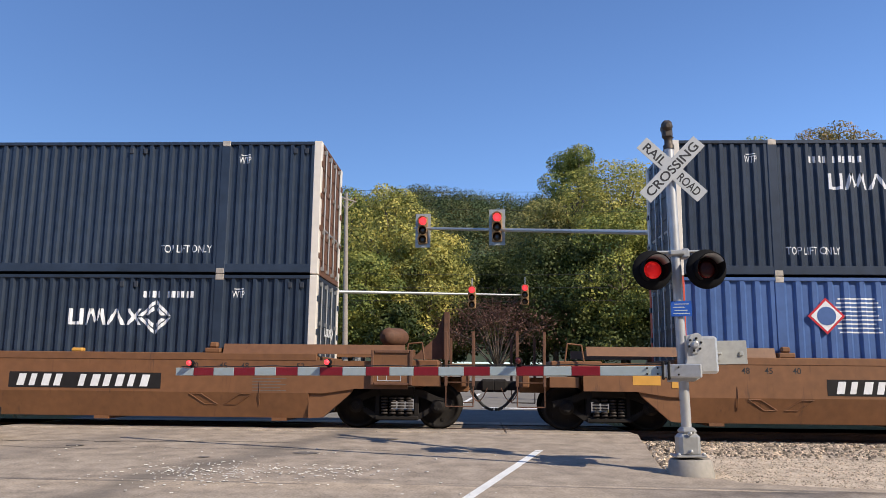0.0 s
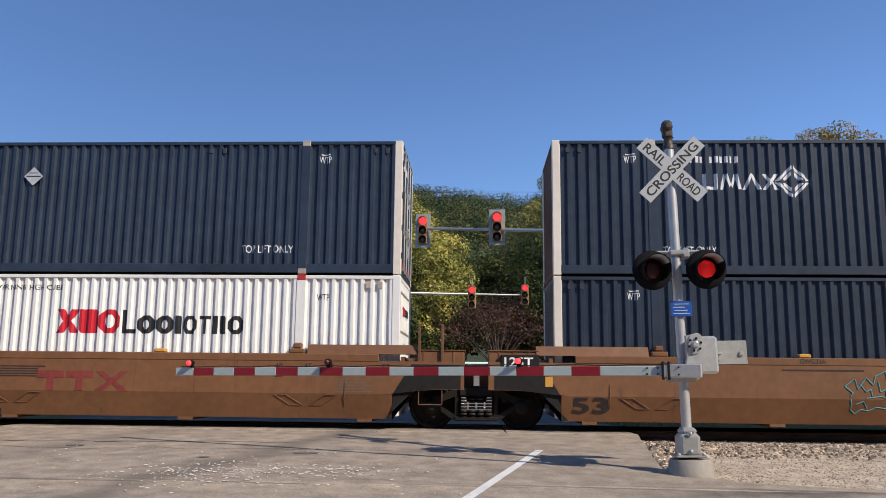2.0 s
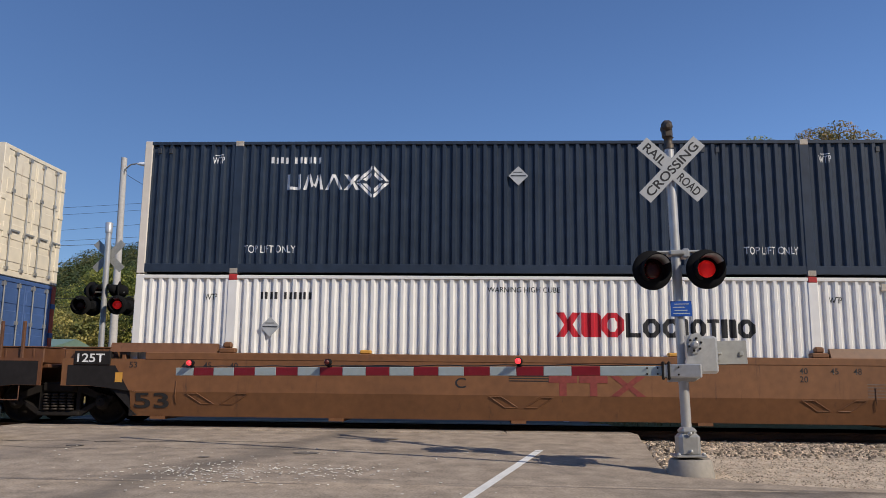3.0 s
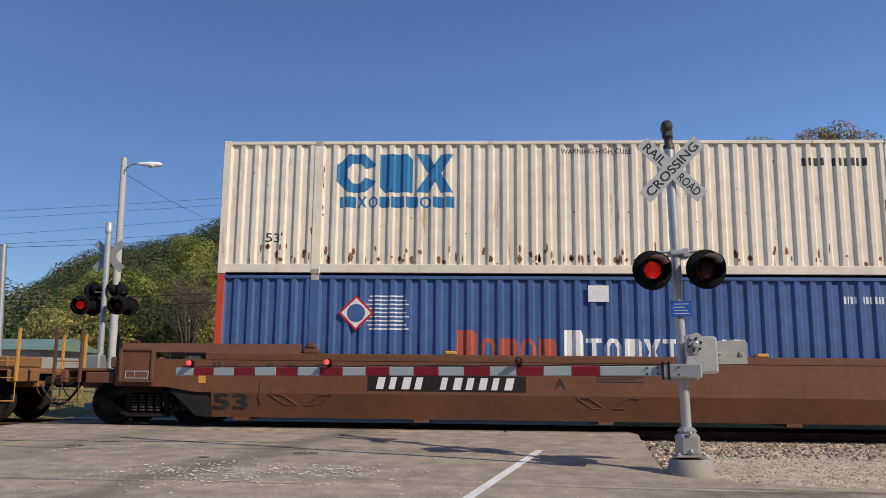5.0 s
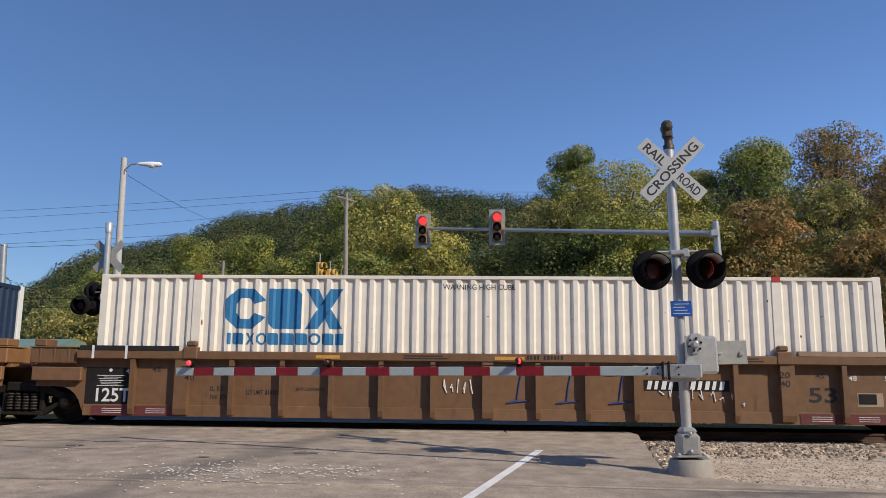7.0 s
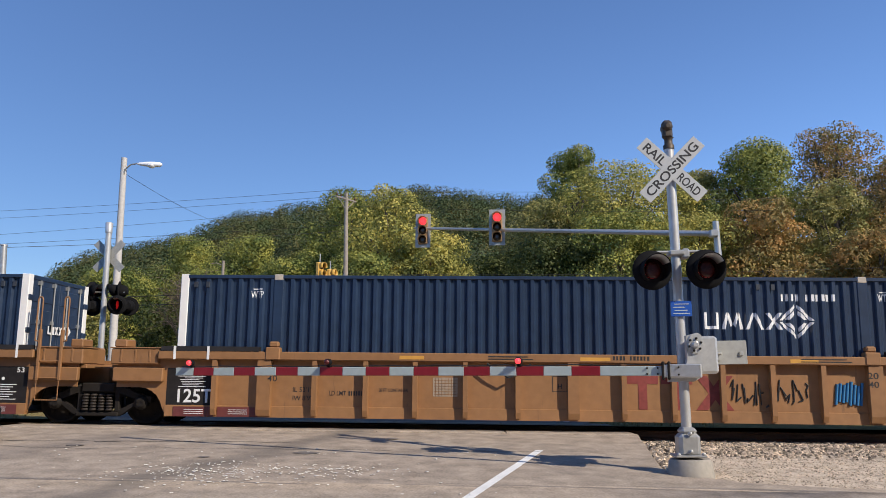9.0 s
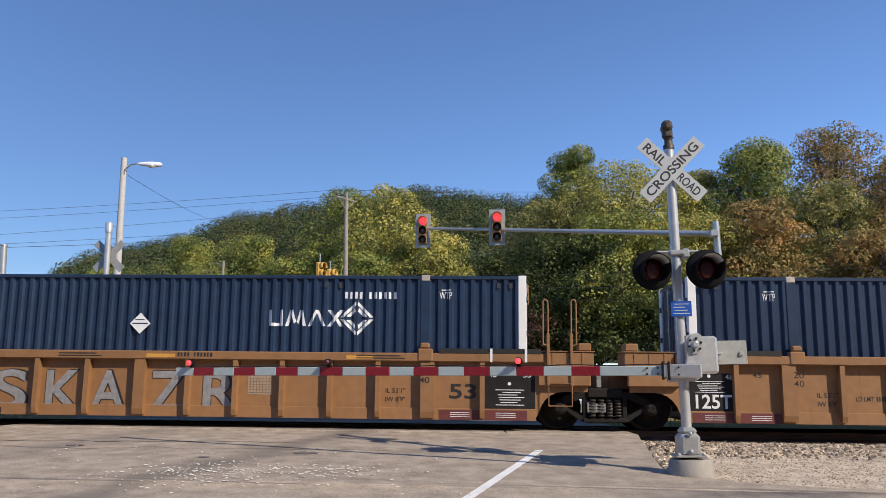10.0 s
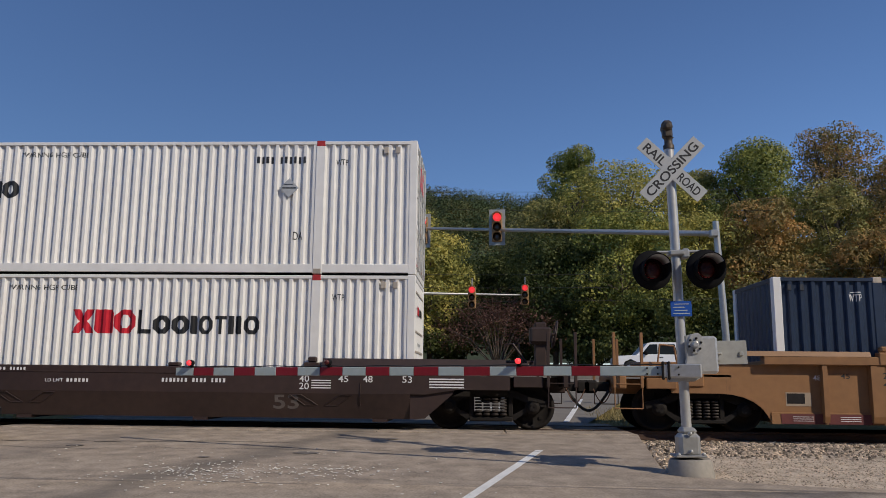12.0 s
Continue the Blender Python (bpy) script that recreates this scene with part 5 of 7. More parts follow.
def ribbed_marks(c, second, panels, px=-5.95, grid=None):
    y = -1.3 - 0.004
    if px is not None:
        s = plate([(px, 0.82), (px + 1.7, 0.82), (px + 1.7, 1.04), (px, 1.04)], y)
        p = part("number_panel", s, BLACK_PANEL, c)
        tagged(part("number_marking", bars(Shape(), px + 0.05, y - 0.006, 0.85, 11, 1.58, 0.17, (4,), 0.22), MARK_WHITE, p), kind="stuff")
    mark(c, "53", 6.5, 0.62, 0.3, MARK_BLACK, 0.55, y, True)
    for sx in (-1, 1):
        for xx, n in ((6.0, "20"), (6.0, "40")):
            mark(c, n, sx * xx - 0.1, 1.1 if n == "20" else 0.93, 0.12, MARK_BLACK, 0.2, -1.455)
        mark(c, "45", sx * 6.75 - 0.1, 1.1, 0.1, MARK_BLACK, 0.18, y)
        for k, x0 in ((0, 6.3), (1, 7.22)):
            s = plate([(sx * x0, 0.205), (sx * (x0 + 0.85), 0.205), (sx * (x0 + 0.85), 0.4), (sx * x0, 0.4)][::sx], y - 0.03)
            q = part("maroon_panel", s, MAROON, c)
            b = Shape()
            for i in range(3):
                b.box(sx * (x0 + 0.42) - 0.2, sx * (x0 + 0.42) + 0.2, y - 0.036, y - 0.0315, 0.26 + 0.04 * i, 0.27 + 0.04 * i)
            tagged(part("notice_marking", b, MARK_WHITE, q), kind="stuff")
        if sx not in panels:
            s = plate([(sx * 7.7 - 0.25, 0.55), (sx * 7.7 + 0.25, 0.55), (sx * 7.7 + 0.25, 0.82), (sx * 7.7 - 0.25, 0.82)], y)
            q = part("chart_plate", s, CHART, c)
            s = plate([(sx * 7.7 - 0.23, 0.6), (sx * 7.7 + 0.12, 0.6), (sx * 7.7 + 0.12, 0.8), (sx * 7.7 - 0.23, 0.8)], y - 0.005)
            part("chart_field", s, BLACK_PANEL, q)
            continue
        s = plate([(sx * 7.2, 0.22), (sx * 8.24, 0.22), (sx * 8.24, 1.18), (sx * 7.2, 1.18)][::sx], y)
        p = part("notice_panel", s, BLACK_PANEL, c)
        b = Shape()
        k, z0 = (0.05, 0.5) if sx > 0 or not second else (0.035, 0.8)
        for i in range(7):
            b.box(sx * 7.72 - 0.28 + 0.06 * (i % 2) + 0.04 * (i % 3), sx * 7.72 + 0.3 - 0.07 * (i * 2 % 3), y - 0.006, y - 0.002, z0 + k * i, z0 + k * i + 0.3 * k)
        b.lathe((sx * 7.72, y - 0.006, z0 + k * 7 + 0.08), (0, 1, 0), [(0, 0.035), (0.003, 0.035)], 12)
        tagged(part("notice_marking", b, MARK_WHITE, p), kind="stuff")
    if second:
        mark(c, "125T", -8.0, 0.48, 0.28, MARK_WHITE, 0.72, y - 0.006, True)
    mark(c, "53", 8.0, 1.06, 0.1, MARK_WHITE, 0.16, y - 0.006)
    mark(c, "48", 7.3, 1.06, 0.1, MARK_WHITE, 0.16, y - 0.006)
    mark(c, "48", -7.4, 1.06, 0.1, MARK_WHITE, 0.16, y - 0.006)
    mark(c, "IL 53'1\"", -5.6, 0.72, 0.1, MARK_BLACK, 0.4, y)
    mark(c, "IW 8'9\"", -5.6, 0.55, 0.1, MARK_BLACK, 0.4, y)
    if panels == (1,):
        mark(c, "IL 53'1\"", 5.2, 0.72, 0.1, MARK_BLACK, 0.4, y)
        mark(c, "IW 8'9\"", 5.2, 0.55, 0.1, MARK_BLACK, 0.4, y)
    mark(c, "20 FT CONTAINER", -3.83, 0.74, 0.07, MARK_BLACK, 0.6, y)
    mark(c, "LD LMT", -4.85, 0.66, 0.09, MARK_BLACK, 0.35, y)
    code(c, -4.45, 0.66, 0.3, 0.09, MARK_BLACK, 6, y, ())
    code(c, 0.9, 1.42, 0.75, 0.08, MARK_BLACK, 11, -1.474)
    b = Shape()
    for i in range(2):
        b.box(-1.6, -0.7 - 0.1 * i, -1.475, -1.4705, 1.41 + 0.05 * i, 1.43 + 0.05 * i)
        b.box(4.6, 5.6 - 0.1 * i, -1.475, -1.4705, 1.41 + 0.05 * i, 1.43 + 0.05 * i)
    tagged(part("stencil_marking", b, MARK_BLACK, c), kind="stuff")
    if grid is not None:
        p = part("chart_plate", plate([(grid, 0.66), (grid + 0.5, 0.66), (grid + 0.5, 1.04), (grid, 1.04)], y), CHART, c)
        b = Shape()
        for i in range(6):
            b.box(grid + 0.02, grid + 0.48, y - 0.006, y - 0.002, 0.7 + 0.055 * i, 0.708 + 0.055 * i)
        for i in range(7):
            b.box(grid + 0.05 + 0.065 * i, grid + 0.056 + 0.065 * i, y - 0.0062, y - 0.0022, 0.67, 1.03)
        tagged(part("chart_bars", b, TAN, p), kind="stuff")
        h = grid + 2.42 if grid < 0 else -5.4 + 2.1
        o = Shape()
        for x0, x1, z0, z1 in ((h, h + 0.3, 0.78, 0.79), (h, h + 0.3, 1.08, 1.09), (h, h + 0.01, 0.79, 1.08), (h + 0.29, h + 0.3, 0.79, 1.08)):
            o.box(x0, x1, y - 0.004, y, z0, z1)
        p = part("plate_outline", o, MARK_BLACK, c)
        part("lettering", letters("H", 0.1, MARK_BLACK, 0.08, True), MARK_BLACK, p, at=pose(h + 0.11, y - 0.003, 0.84))
    if grid is not None and grid < 0:
        q = Shape()
        q.path([(-1.62 + 0.11 * i, -1.49, 1.33 - 0.24 * math.sin(3.1416 * i / 8) - 0.04 * (i == 4)) for i in range(9)], 0.022, 6)
        part("hanging_hose", q, RUBBER, c, "black hose slung below the top chord")
    for xx, ww in ((-3.4, 0.5), (0.25, 0.6), (4.4, 0.55)):
        s = plate([(xx, 1.4), (xx + ww, 1.4), (xx + ww, 1.47), (xx, 1.47)], -1.4745)
        part("yellow_placard", s, YELLOW_TAN, c)


def end_cabinet(c, x0, x1, paint):
    """A framed equipment cabinet on the side of a free end, with a chart on its door."""
    s = Shape()
    s.box(x0, x1, -1.54, -1.2, 0.9, 1.56, 0.03)
    cab = part("equipment_cabinet", s, paint, c)
    for xa, xb, za, zb in ((x0 - 0.02, x0 + 0.04, 0.88, 1.58), (x1 - 0.04, x1 + 0.02, 0.88, 1.58), (x0 + 0.05, x1 - 0.05, 1.52, 1.58), (x0 + 0.05, x1 - 0.05, 0.88, 0.93)):
        s = Shape()
        s.box(xa, xb, -1.575, -1.5, za, zb, 0.01)
        part("cabinet_frame", s, RUST, cab)
    s = Shape()
    for xa, xb, za, zb in ((x0 + 0.12, x0 + 0.6, 0.96, 0.975), (x0 + 0.12, x0 + 0.6, 1.1, 1.115), (x0 + 0.12, x0 + 0.135, 0.975, 1.1), (x0 + 0.585, x0 + 0.6, 0.975, 1.1), (x0 + 0.3, x0 + 0.31, 0.975, 1.1)):
        s.box(xa, xb, -1.546, -1.541, za, zb)
    part("chart_outline", s, MARK_GREY, cab)


# first car, already passing
c = smooth_car("well_car", "orange-brown smooth-sided double-stack well car", X0, BROWN, "free", "joined")
smooth_marks(c, -5.25, big=None)
s = plate([(-9.05, 0.93), (-8.5, 0.93), (-8.5, 1.2), (-9.05, 1.2)], -1.4695)
part("yellow_patch", s, YELLOW_TAN, c)
# navy ends on a blue box: the left end's shade is in the paint
c = container("container", "blue corrugated container with red-orange corner posts", BLUE, X0, LOW, RED_POST, 0.32, door_right=False, end_paint=NAVY)
stack_marks(c, False)
c = container("container", NAVY_LABEL + " and scuffed pale posts", NAVY, X0, HIGH, POST_WHITE, door_right=False)
navy_marks(c, -4.87, -5.25)

c = smooth_car("well_car", "orange-brown smooth-sided double-stack well car with graffiti", X1, BROWN, "joined", "free")
smooth_marks(c, 1.75, badge="B", joined=True)
mark(c, "GWG33A", -3.24, 1.385, 0.09, MARK_BLACK, 0.5, -1.481)
mark(c, "LD LMT", -0.85, 1.0, 0.09, MARK_BLACK, 0.35, -1.469)
s = Shape()
for line in ([(-2.4, 0.95), (-2.2, 1.1), (-2.15, 0.9), (-1.98, 1.12), (-1.85, 0.98), (-1.8, 1.15), (-1.6, 1.25), (-1.55, 0.95), (-1.4, 1.2), (-1.1, 1.05), (-1.2, 0.8), (-1.4, 0.76), (-1.55, 0.7), (-1.7, 0.76), (-2.0, 0.72)],
             [(-2.4, 0.95), (-2.25, 0.82), (-2.3, 0.76)], [(-2.1, 1.0), (-2.0, 0.85), (-1.9, 0.9), (-1.88, 0.76)], [(-1.75, 1.05), (-1.72, 0.85), (-1.6, 0.9), (-1.62, 0.76)], [(-1.45, 1.0), (-1.42, 0.84), (-1.25, 0.95)]):
    s.path([(x, -1.471, z) for x, z in line], 0.011, 4)
for line in ([(-2.3, 0.7), (-2.28, 0.6), (-2.3, 0.5), (-2.22, 0.42), (-2.1, 0.5), (-1.95, 0.48), (-1.8, 0.55), (-1.6, 0.52), (-1.45, 0.6), (-1.25, 0.62), (-1.2, 0.7)], [(-2.2, 0.6), (-2.05, 0.66), (-1.98, 0.52)]):
    s.path([(x, -1.468 + 0.3 * (0.7 - z), z) for x, z in line], 0.011, 4)
part("graffiti", s, TEAL_SPRAY, c, "turquoise sprayed scribble")
end_cabinet(c, 9.3, 10.1, BROWN)
tank = Shape()
tank.lathe((9.62, -0.35, 1.9), (0.75, 1, 0), [(-0.35, 0.05), (-0.32, 0.14), (-0.2, 0.2), (0.2, 0.2), (0.32, 0.14), (0.35, 0.05)], 16)
tank.box(9.55, 9.68, -0.45, -0.25, 1.42, 1.8, 0.01)
part("air_reservoir", tank, RUST, c)
br = Shape()
br.prism([(9.95, 1.45), (10.75, 1.45), (10.75, 2.45), (10.65, 2.45), (10.5, 1.95)], "y", 0.3, 0.36)
br.box(10.68, 10.8, 0.1, 0.5, 1.42, 2.5, 0.01)
part("brake_bracket", br, RUST, c)
c = container("container", NAVY_LABEL, NAVY, X1, LOW, POST_WHITE)
navy_marks(c, 2.8, 4.37, tops=False)
navy_end(c)
c = container("container", NAVY_LABEL + " and rusty door end", NAVY, X1, HIGH, POST_WHITE, end_paint=RUST)
navy_marks(c, -4.93, -5.28)

c = smooth_car("well_car", "orange-brown smooth-sided double-stack well car with faded red letters", X2, BROWN, "joined", "joined")
smooth_marks(c, word=True, badge="C", badge_x=-1.28, joined=True, big=-7.87, black_right=True)
c = container("container", "white corrugated container with red and black lettering", WHITE, X2, LOW, WHITE, 0.206, CAST_RED, door_right=False)
xpo_marks(c, 0.78, False)
white_end(c)
c = container("container", NAVY_LABEL, NAVY, X2, HIGH, POST_WHITE, door_marks=door_writing)
navy_marks(c, -4.93, -5.29)
placard(c, 0.02, 2.11, 0.21)

c = smooth_car("well_car", "dull red-brown smooth-sided double-stack well car", X3, RED_BROWN, "free", "joined")
smooth_marks(c, -4.8, badge="A", badge_x=-1.03, big=-7.97, black_right=True)
end_cabinet(c, -9.9, -9.22, RED_BROWN)
# navy left end: shade painted onto the blue box
c = container("container", "blue corrugated container with red posts and large lettering", BLUE, X3, LOW, RED_POST, 0.32, left_shade_paint=NAVY)
stack_marks(c)
# rusty left end, its dark tone also painting in the shade
c = container("container", "rust-streaked cream corrugated container with blue lettering", CREAM, X3, HIGH, CREAM, 0.305, end_paint=CREAM, left_shade_paint=RUST)
csx_marks(c, -5.6)
rust_flakes(c, 150, 5)
code(c, 4.2, 2.33, 1.37, 0.17, MARK_BLACK)
mark(c, "53'", -7.08, 0.68, 0.2, MARK_BLACK, 0.36)

c = ribbed_car("well_car", "grimy tan well car with ribbed sides and scrawled graffiti", X4, "joined", "free", DIRTY_TAN)
ribbed_marks(c, True, (-1,), 3.25)
rs = random.Random(9)
for xx in (0.45, 1.45, 2.5):
    s = Shape()
    s.path([(xx, -1.31, 1.12), (xx + 0.35, -1.31, 1.15), (xx + 0.3, -1.31, 0.95), (xx + 0.25, -1.31, 0.6), (xx + 0.05, -1.31, 0.55), (xx + 0.5, -1.31, 0.6)], 0.017, 5)
    part("graffiti", s, BLUE_SPRAY, c, "dark blue sprayed stroke")
for k in range(5):
    s = Shape()
    s.path([(-0.75 + 0.13 * k + rs.uniform(-0.04, 0.04), -1.312, 0.7 + 0.35 * rs.random()) for _ in range(4)], 0.012, 4)
    part("graffiti", s, MARK_WHITE, c, "white chalk-like scribble")
for k in range(9):
    s = Shape()
    s.path([(3.6 + 0.2 * k + rs.uniform(-0.06, 0.06), -1.312, 0.72 - 0.025 * k + 0.24 * rs.random()) for _ in range(3)], 0.012, 4)
    part("graffiti", s, MARK_WHITE, c, "white chalk-like scribble")
c = container("container", "pale cream corrugated container with blue lettering, scuffed", CREAM_CLEAN, X4, LOW, CREAM_CLEAN, 0.305, CAST_RED, door_right=False)
csx_marks(c, -5.4)
rust_flakes(c, 45, 6, 1.5)
c = ribbed_car("well_car", "tan well car with ribbed sides and faded red letters", X5, "joined", "joined")
ribbed_marks(c, True, (-1, 1), None, -2.72)
rs = random.Random(14)
for k in range(14):
    s = Shape()
    a0 = 3.3 + 0.11 * k
    s.path([(a0 + rs.uniform(-0.06, 0.06), -1.311, 0.5 + 0.6 * rs.random()) for _ in range(4)], 0.014, 4)
    part("graffiti", s, MARK_BLACK, c, "black sprayed scribble")
for k in range(8):
    s = Shape()
    s.path([(5.3 + 0.07 * k, -1.311, 0.55 + 0.1 * rs.random()), (5.35 + 0.07 * k, -1.311, 0.95 + 0.1 * rs.random())], 0.03, 5)
    part("graffiti", s, MARK_BLUE, c, "blue sprayed patch")
blocks(c, "faded_name_shape", 1.2, 0.45, "ttx", [0.62, 0.62, 0.75], 0.68, FADED_RED, 0.06, -1.306)
c = container("container", NAVY_LABEL, NAVY_BRIGHT, X5, LOW, WHITE, door_right=False)
navy_marks(c, 2.8, 4.35, tops=False)
c = ribbed_car("well_car", "tan well car with ribbed sides and big silver graffiti", X6, "free", "joined")
ribbed_marks(c, False, (1,), -5.95, 2.35)
for ch, xx in (("S", -3.05), ("K", -1.9), ("A", -0.95), ("Z", 0.3), ("R", 1.42)):
    part("graffiti_letter", letters(ch, 0.82, SILVER, 0.74, True), SILVER, c, "silver sprayed letter", at=pose(xx, -1.318, 0.3))
    part("graffiti_shadow", letters(ch, 0.86, MARK_BLACK, 0.8, True), MARK_BLACK, c, at=pose(xx, -1.311, 0.28))
c = container("container", NAVY_LABEL, NAVY_BRIGHT, X6, LOW, WHITE)
navy_marks(c, 2.71, 4.3, tops=False)
navy_end(c)
placard(c, 0.0, 1.85, 0.22, MARK_WHITE)

c = smooth_car("well_car", "dark brown smooth-sided double-stack well car with white lettering", X7, DARK_BROWN, "joined", "free", 1.22)
s = Shape()
s.box(10.55, 10.8, -1.1, -0.85, 1.16, 2.2, 0.03)
s.box(10.45, 10.9, -1.2, -0.8, 1.75, 2.1, 0.05)
s.tube((10.5, -1.05, 1.2), (10.1, -1.05, 1.75), 0.03, n=6)
st = part("brake_stand", s, DARK_BROWN, c)
s = Shape()
pts = [(10.98 + 0.05 * math.sin(k * 0.5236), -0.98 - 0.27 * math.cos(k * 0.5236), 1.95 + 0.27 * math.sin(k * 0.5236)) for k in range(13)]
s.path(pts, 0.022, 6)
for k in (0, 4, 8):
    s.tube((10.98, -0.98, 1.95), pts[k], 0.014, n=5)
s.tube((10.85, -0.98, 1.95), (11.02, -0.98, 1.95), 0.03, n=8)
part("brake_wheel", s, DARK_BROWN, st)
for x0, x1, zz in ((9.0, 10.4, 1.3), (9.2, 10.0, 1.22)):
    s = Shape()
    s.tube((x0, -1.3, zz), (x1, -1.3, zz), 0.05, n=8)
    part("air_pipe", s, DARK_BROWN, c)
y = -1.469
for xx, n in ((5.75, "40"), (5.75, "20"), (6.55, "45"), (7.05, "48"), (7.85, "53")):
    mark(c, n, xx, 0.93 if n != "20" else 0.78, 0.13, MARK_WHITE, 0.2, y)
part("lettering", letters("53", 0.3, DIM_MARK, 0.52, True), DIM_MARK, c, at=pose(5.22, -1.37, 0.38, 16.7))
b = Shape()
for i in range(4):
    b.box(6.0, 6.4, y, y + 0.004, 0.8 + 0.05 * i, 0.82 + 0.05 * i)
    b.box(8.4, 9.1, y, y + 0.004, 0.83 + 0.055 * i, 0.855 + 0.055 * i)
bars(b, 2.9, y, 0.9, 17, 1.35, 0.08, (7, 12))
bars(b, 0.9, y, 0.88, 6, 0.5, 0.07)
bars(b, -0.6, y - 0.013, 1.11, 9, 0.65, 0.06, (3,))
mark(c, "LD LMT", 0.45, 0.88, 0.07, MARK_WHITE, 0.38, y)
tagged(part("stencil_marking", b, MARK_WHITE, c), kind="stuff")
c = container("container", "white corrugated container with red and black lettering", WHITE, X7, LOW, WHITE, 0.206, CAST_RED, door_right=False)
xpo_marks(c, 0.8, False)
white_end(c)
c = container("container", "white corrugated container with red and black lettering", WHITE, X7, HIGH, WHITE, 0.206, CAST_RED, door_marks=white_door)
xpo_marks(c, -4.66, True)

# ---------------------------------------------------------------- the crossing signal
TURNERS = []


def crossbuck(parent, z, y, front, back):
    for ang, words in ((-45, (("RAIL", -0.52), ("ROAD", 0.14))), (45, (("CROSSING", -0.52),))):
        m = pose(0, y + (0 if ang > 0 else 0.012), z) @ pose(0, 0, 0, 0, -ang, 0)
        s = Shape()
        s.box(-0.59, 0.59, -0.004, 0.004, -0.112, 0.112, 0.003)
        blade = part("blade", s, front, parent, at=m)
        if words and back is None:
            for w, x in words:
                part("lettering", letters(w, 0.135, MARK_BLACK, 0.38 if len(w) == 4 else 1.04, True), MARK_BLACK, blade, at=pose(x, -0.006, -0.067))


def flasher(parent, x, y, z, rz, phase):
    """A round black background, hood and red lens; the lit reflector turns inside the case."""
    m = pose(x, y, z, 0, 0, rz)
    s = Shape()
    s.lathe((0, 0, 0), (0, -1, 0), [(-0.02, 0.27), (0.0, 0.285), (0.012, 0.285), (0.014, 0.17)], 28)
    disc = part("background_disc", s, HOOD, parent, at=m)
    case = Shape()
    case.lathe((0, 0, 0), (0, 1, 0), [(0.02, 0.18), (0.16, 0.17), (0.24, 0.1)], 18)
    part("lamp_case", case, HOOD, disc)
    hood = Shape()
    n = 22
    vs, fs = [], []
    for i in range(n + 1):
        a = radians(-58 + 296 * i / n)
        reach = 0.34 * (0.35 + 0.65 * max(0, math.sin(a * 0.5 + 0.79)))
        for r, d in ((0.175, -0.014), (0.19, -reach), (0.197, -reach), (0.182, -0.014)):
            vs.append((r * math.cos(a), d, r * math.sin(a)))
    for i in range(n):
        for j in range(4):
            fs.append((4 * i + j, 4 * i + (j + 1) % 4, 4 * i + 4 + (j + 1) % 4, 4 * i + 4 + j))
    hood.add(vs, fs, True, False)
    part("hood", hood, HOOD, disc)
    # a pale strip inside the hood stands in for the sun's glare there
    lin = Shape()
    vs = []
    for i in range(9):
        a = radians(24 + 92 * i / 8)
        reach = 0.32 * (0.35 + 0.65 * max(0, math.sin(a * 0.5 + 0.79)))
        for r, dd in ((0.168, -0.016), (0.184, -reach), (0.187, -reach), (0.172, -0.016)):
            vs.append((r * math.cos(a), dd, r * math.sin(a)))
    lin.add(vs, [(4 * i + j, 4 * i + (j + 1) % 4, 4 * i + 4 + (j + 1) % 4, 4 * i + 4 + j) for i in range(8) for j in range(4)], True, False)
    part("hood_glare", lin, HOOD_GLARE, disc, "pale strip inside the hood, painted as sun glare")
    both = Shape()
    both.lathe((0, 0, 0), (0, -1, 0), [(0.0, 0.125), (0.006, 0.125), (0.018, 0.08), (0.02, 0.02)], 20)
    cut = len(both.f)
    both.lathe((0, 0, 0), (0, 1, 0), [(0.0, 0.125), (0.006, 0.125), (0.018, 0.08), (0.02, 0.02)], 20)
    me = both.mesh("reflector")
    me.materials.append(LENS_LIT), me.materials.append(LENS_DARK)
    me.polygons.foreach_set("material_index", [0 if i < cut else 1 for i in range(len(both.f))])
    le = part("reflector", me, LENS_LIT, disc, "red reflector, lit on one face", at=pose(0, -0.03, 0))
    TURNERS.append((le, phase))
    return disc


sig = thing("crossing_signal", "silver railroad crossing signal post with red flashers and lowered gate", "crossing signal", pose(2.925, 11.47, -0.21, 0, -1.45, 0))
s = Shape()
s.lathe((0.02, 0, -0.25), (0, 0, 1), [(0, 0.32), (0.2, 0.32), (0.40, 0.285), (0.42, 0.27)], 24)
part("concrete_base", s, CONCRETE, sig)
s = Shape()
s.box(-0.15, 0.15, -0.16, 0.14, 0.2, 0.52, 0.05)
s.box(-0.11, 0.11, -0.14, 0.12, 0.5, 0.6, 0.04)
s.box(-0.21, 0.21, -0.2, 0.2, 0.2, 0.23, 0.01)
jb = part("junction_base", s, ALU, sig)
for xx, zz in ((0, 0.52), (0, 0.28), (-0.17, 0.24), (0.17, 0.24)):
    s = Shape()
    s.lathe((xx, -0.165, zz), (0, -1, 0), [(0, 0.03), (0.03, 0.026), (0.035, 0.01)], 8)
    part("bolt", s, ALU, jb)
s = Shape()
s.tube((0, 0, 0.5), (0, 0, 4.68), 0.07, n=20)
part("post", s, ALU_PAINT, sig)
s = Shape()
s.lathe((0, 0, 4.62), (0, 0, 1), [(0, 0.08), (0.06, 0.08), (0.08, 0.06), (0.16, 0.06), (0.18, 0.08)], 16)
s.lathe((-0.015, 0, 4.96), (0, -1, 0), [(-0.12, 0.05), (-0.09, 0.075), (0.06, 0.078), (0.09, 0.06), (0.11, 0.03)], 18)
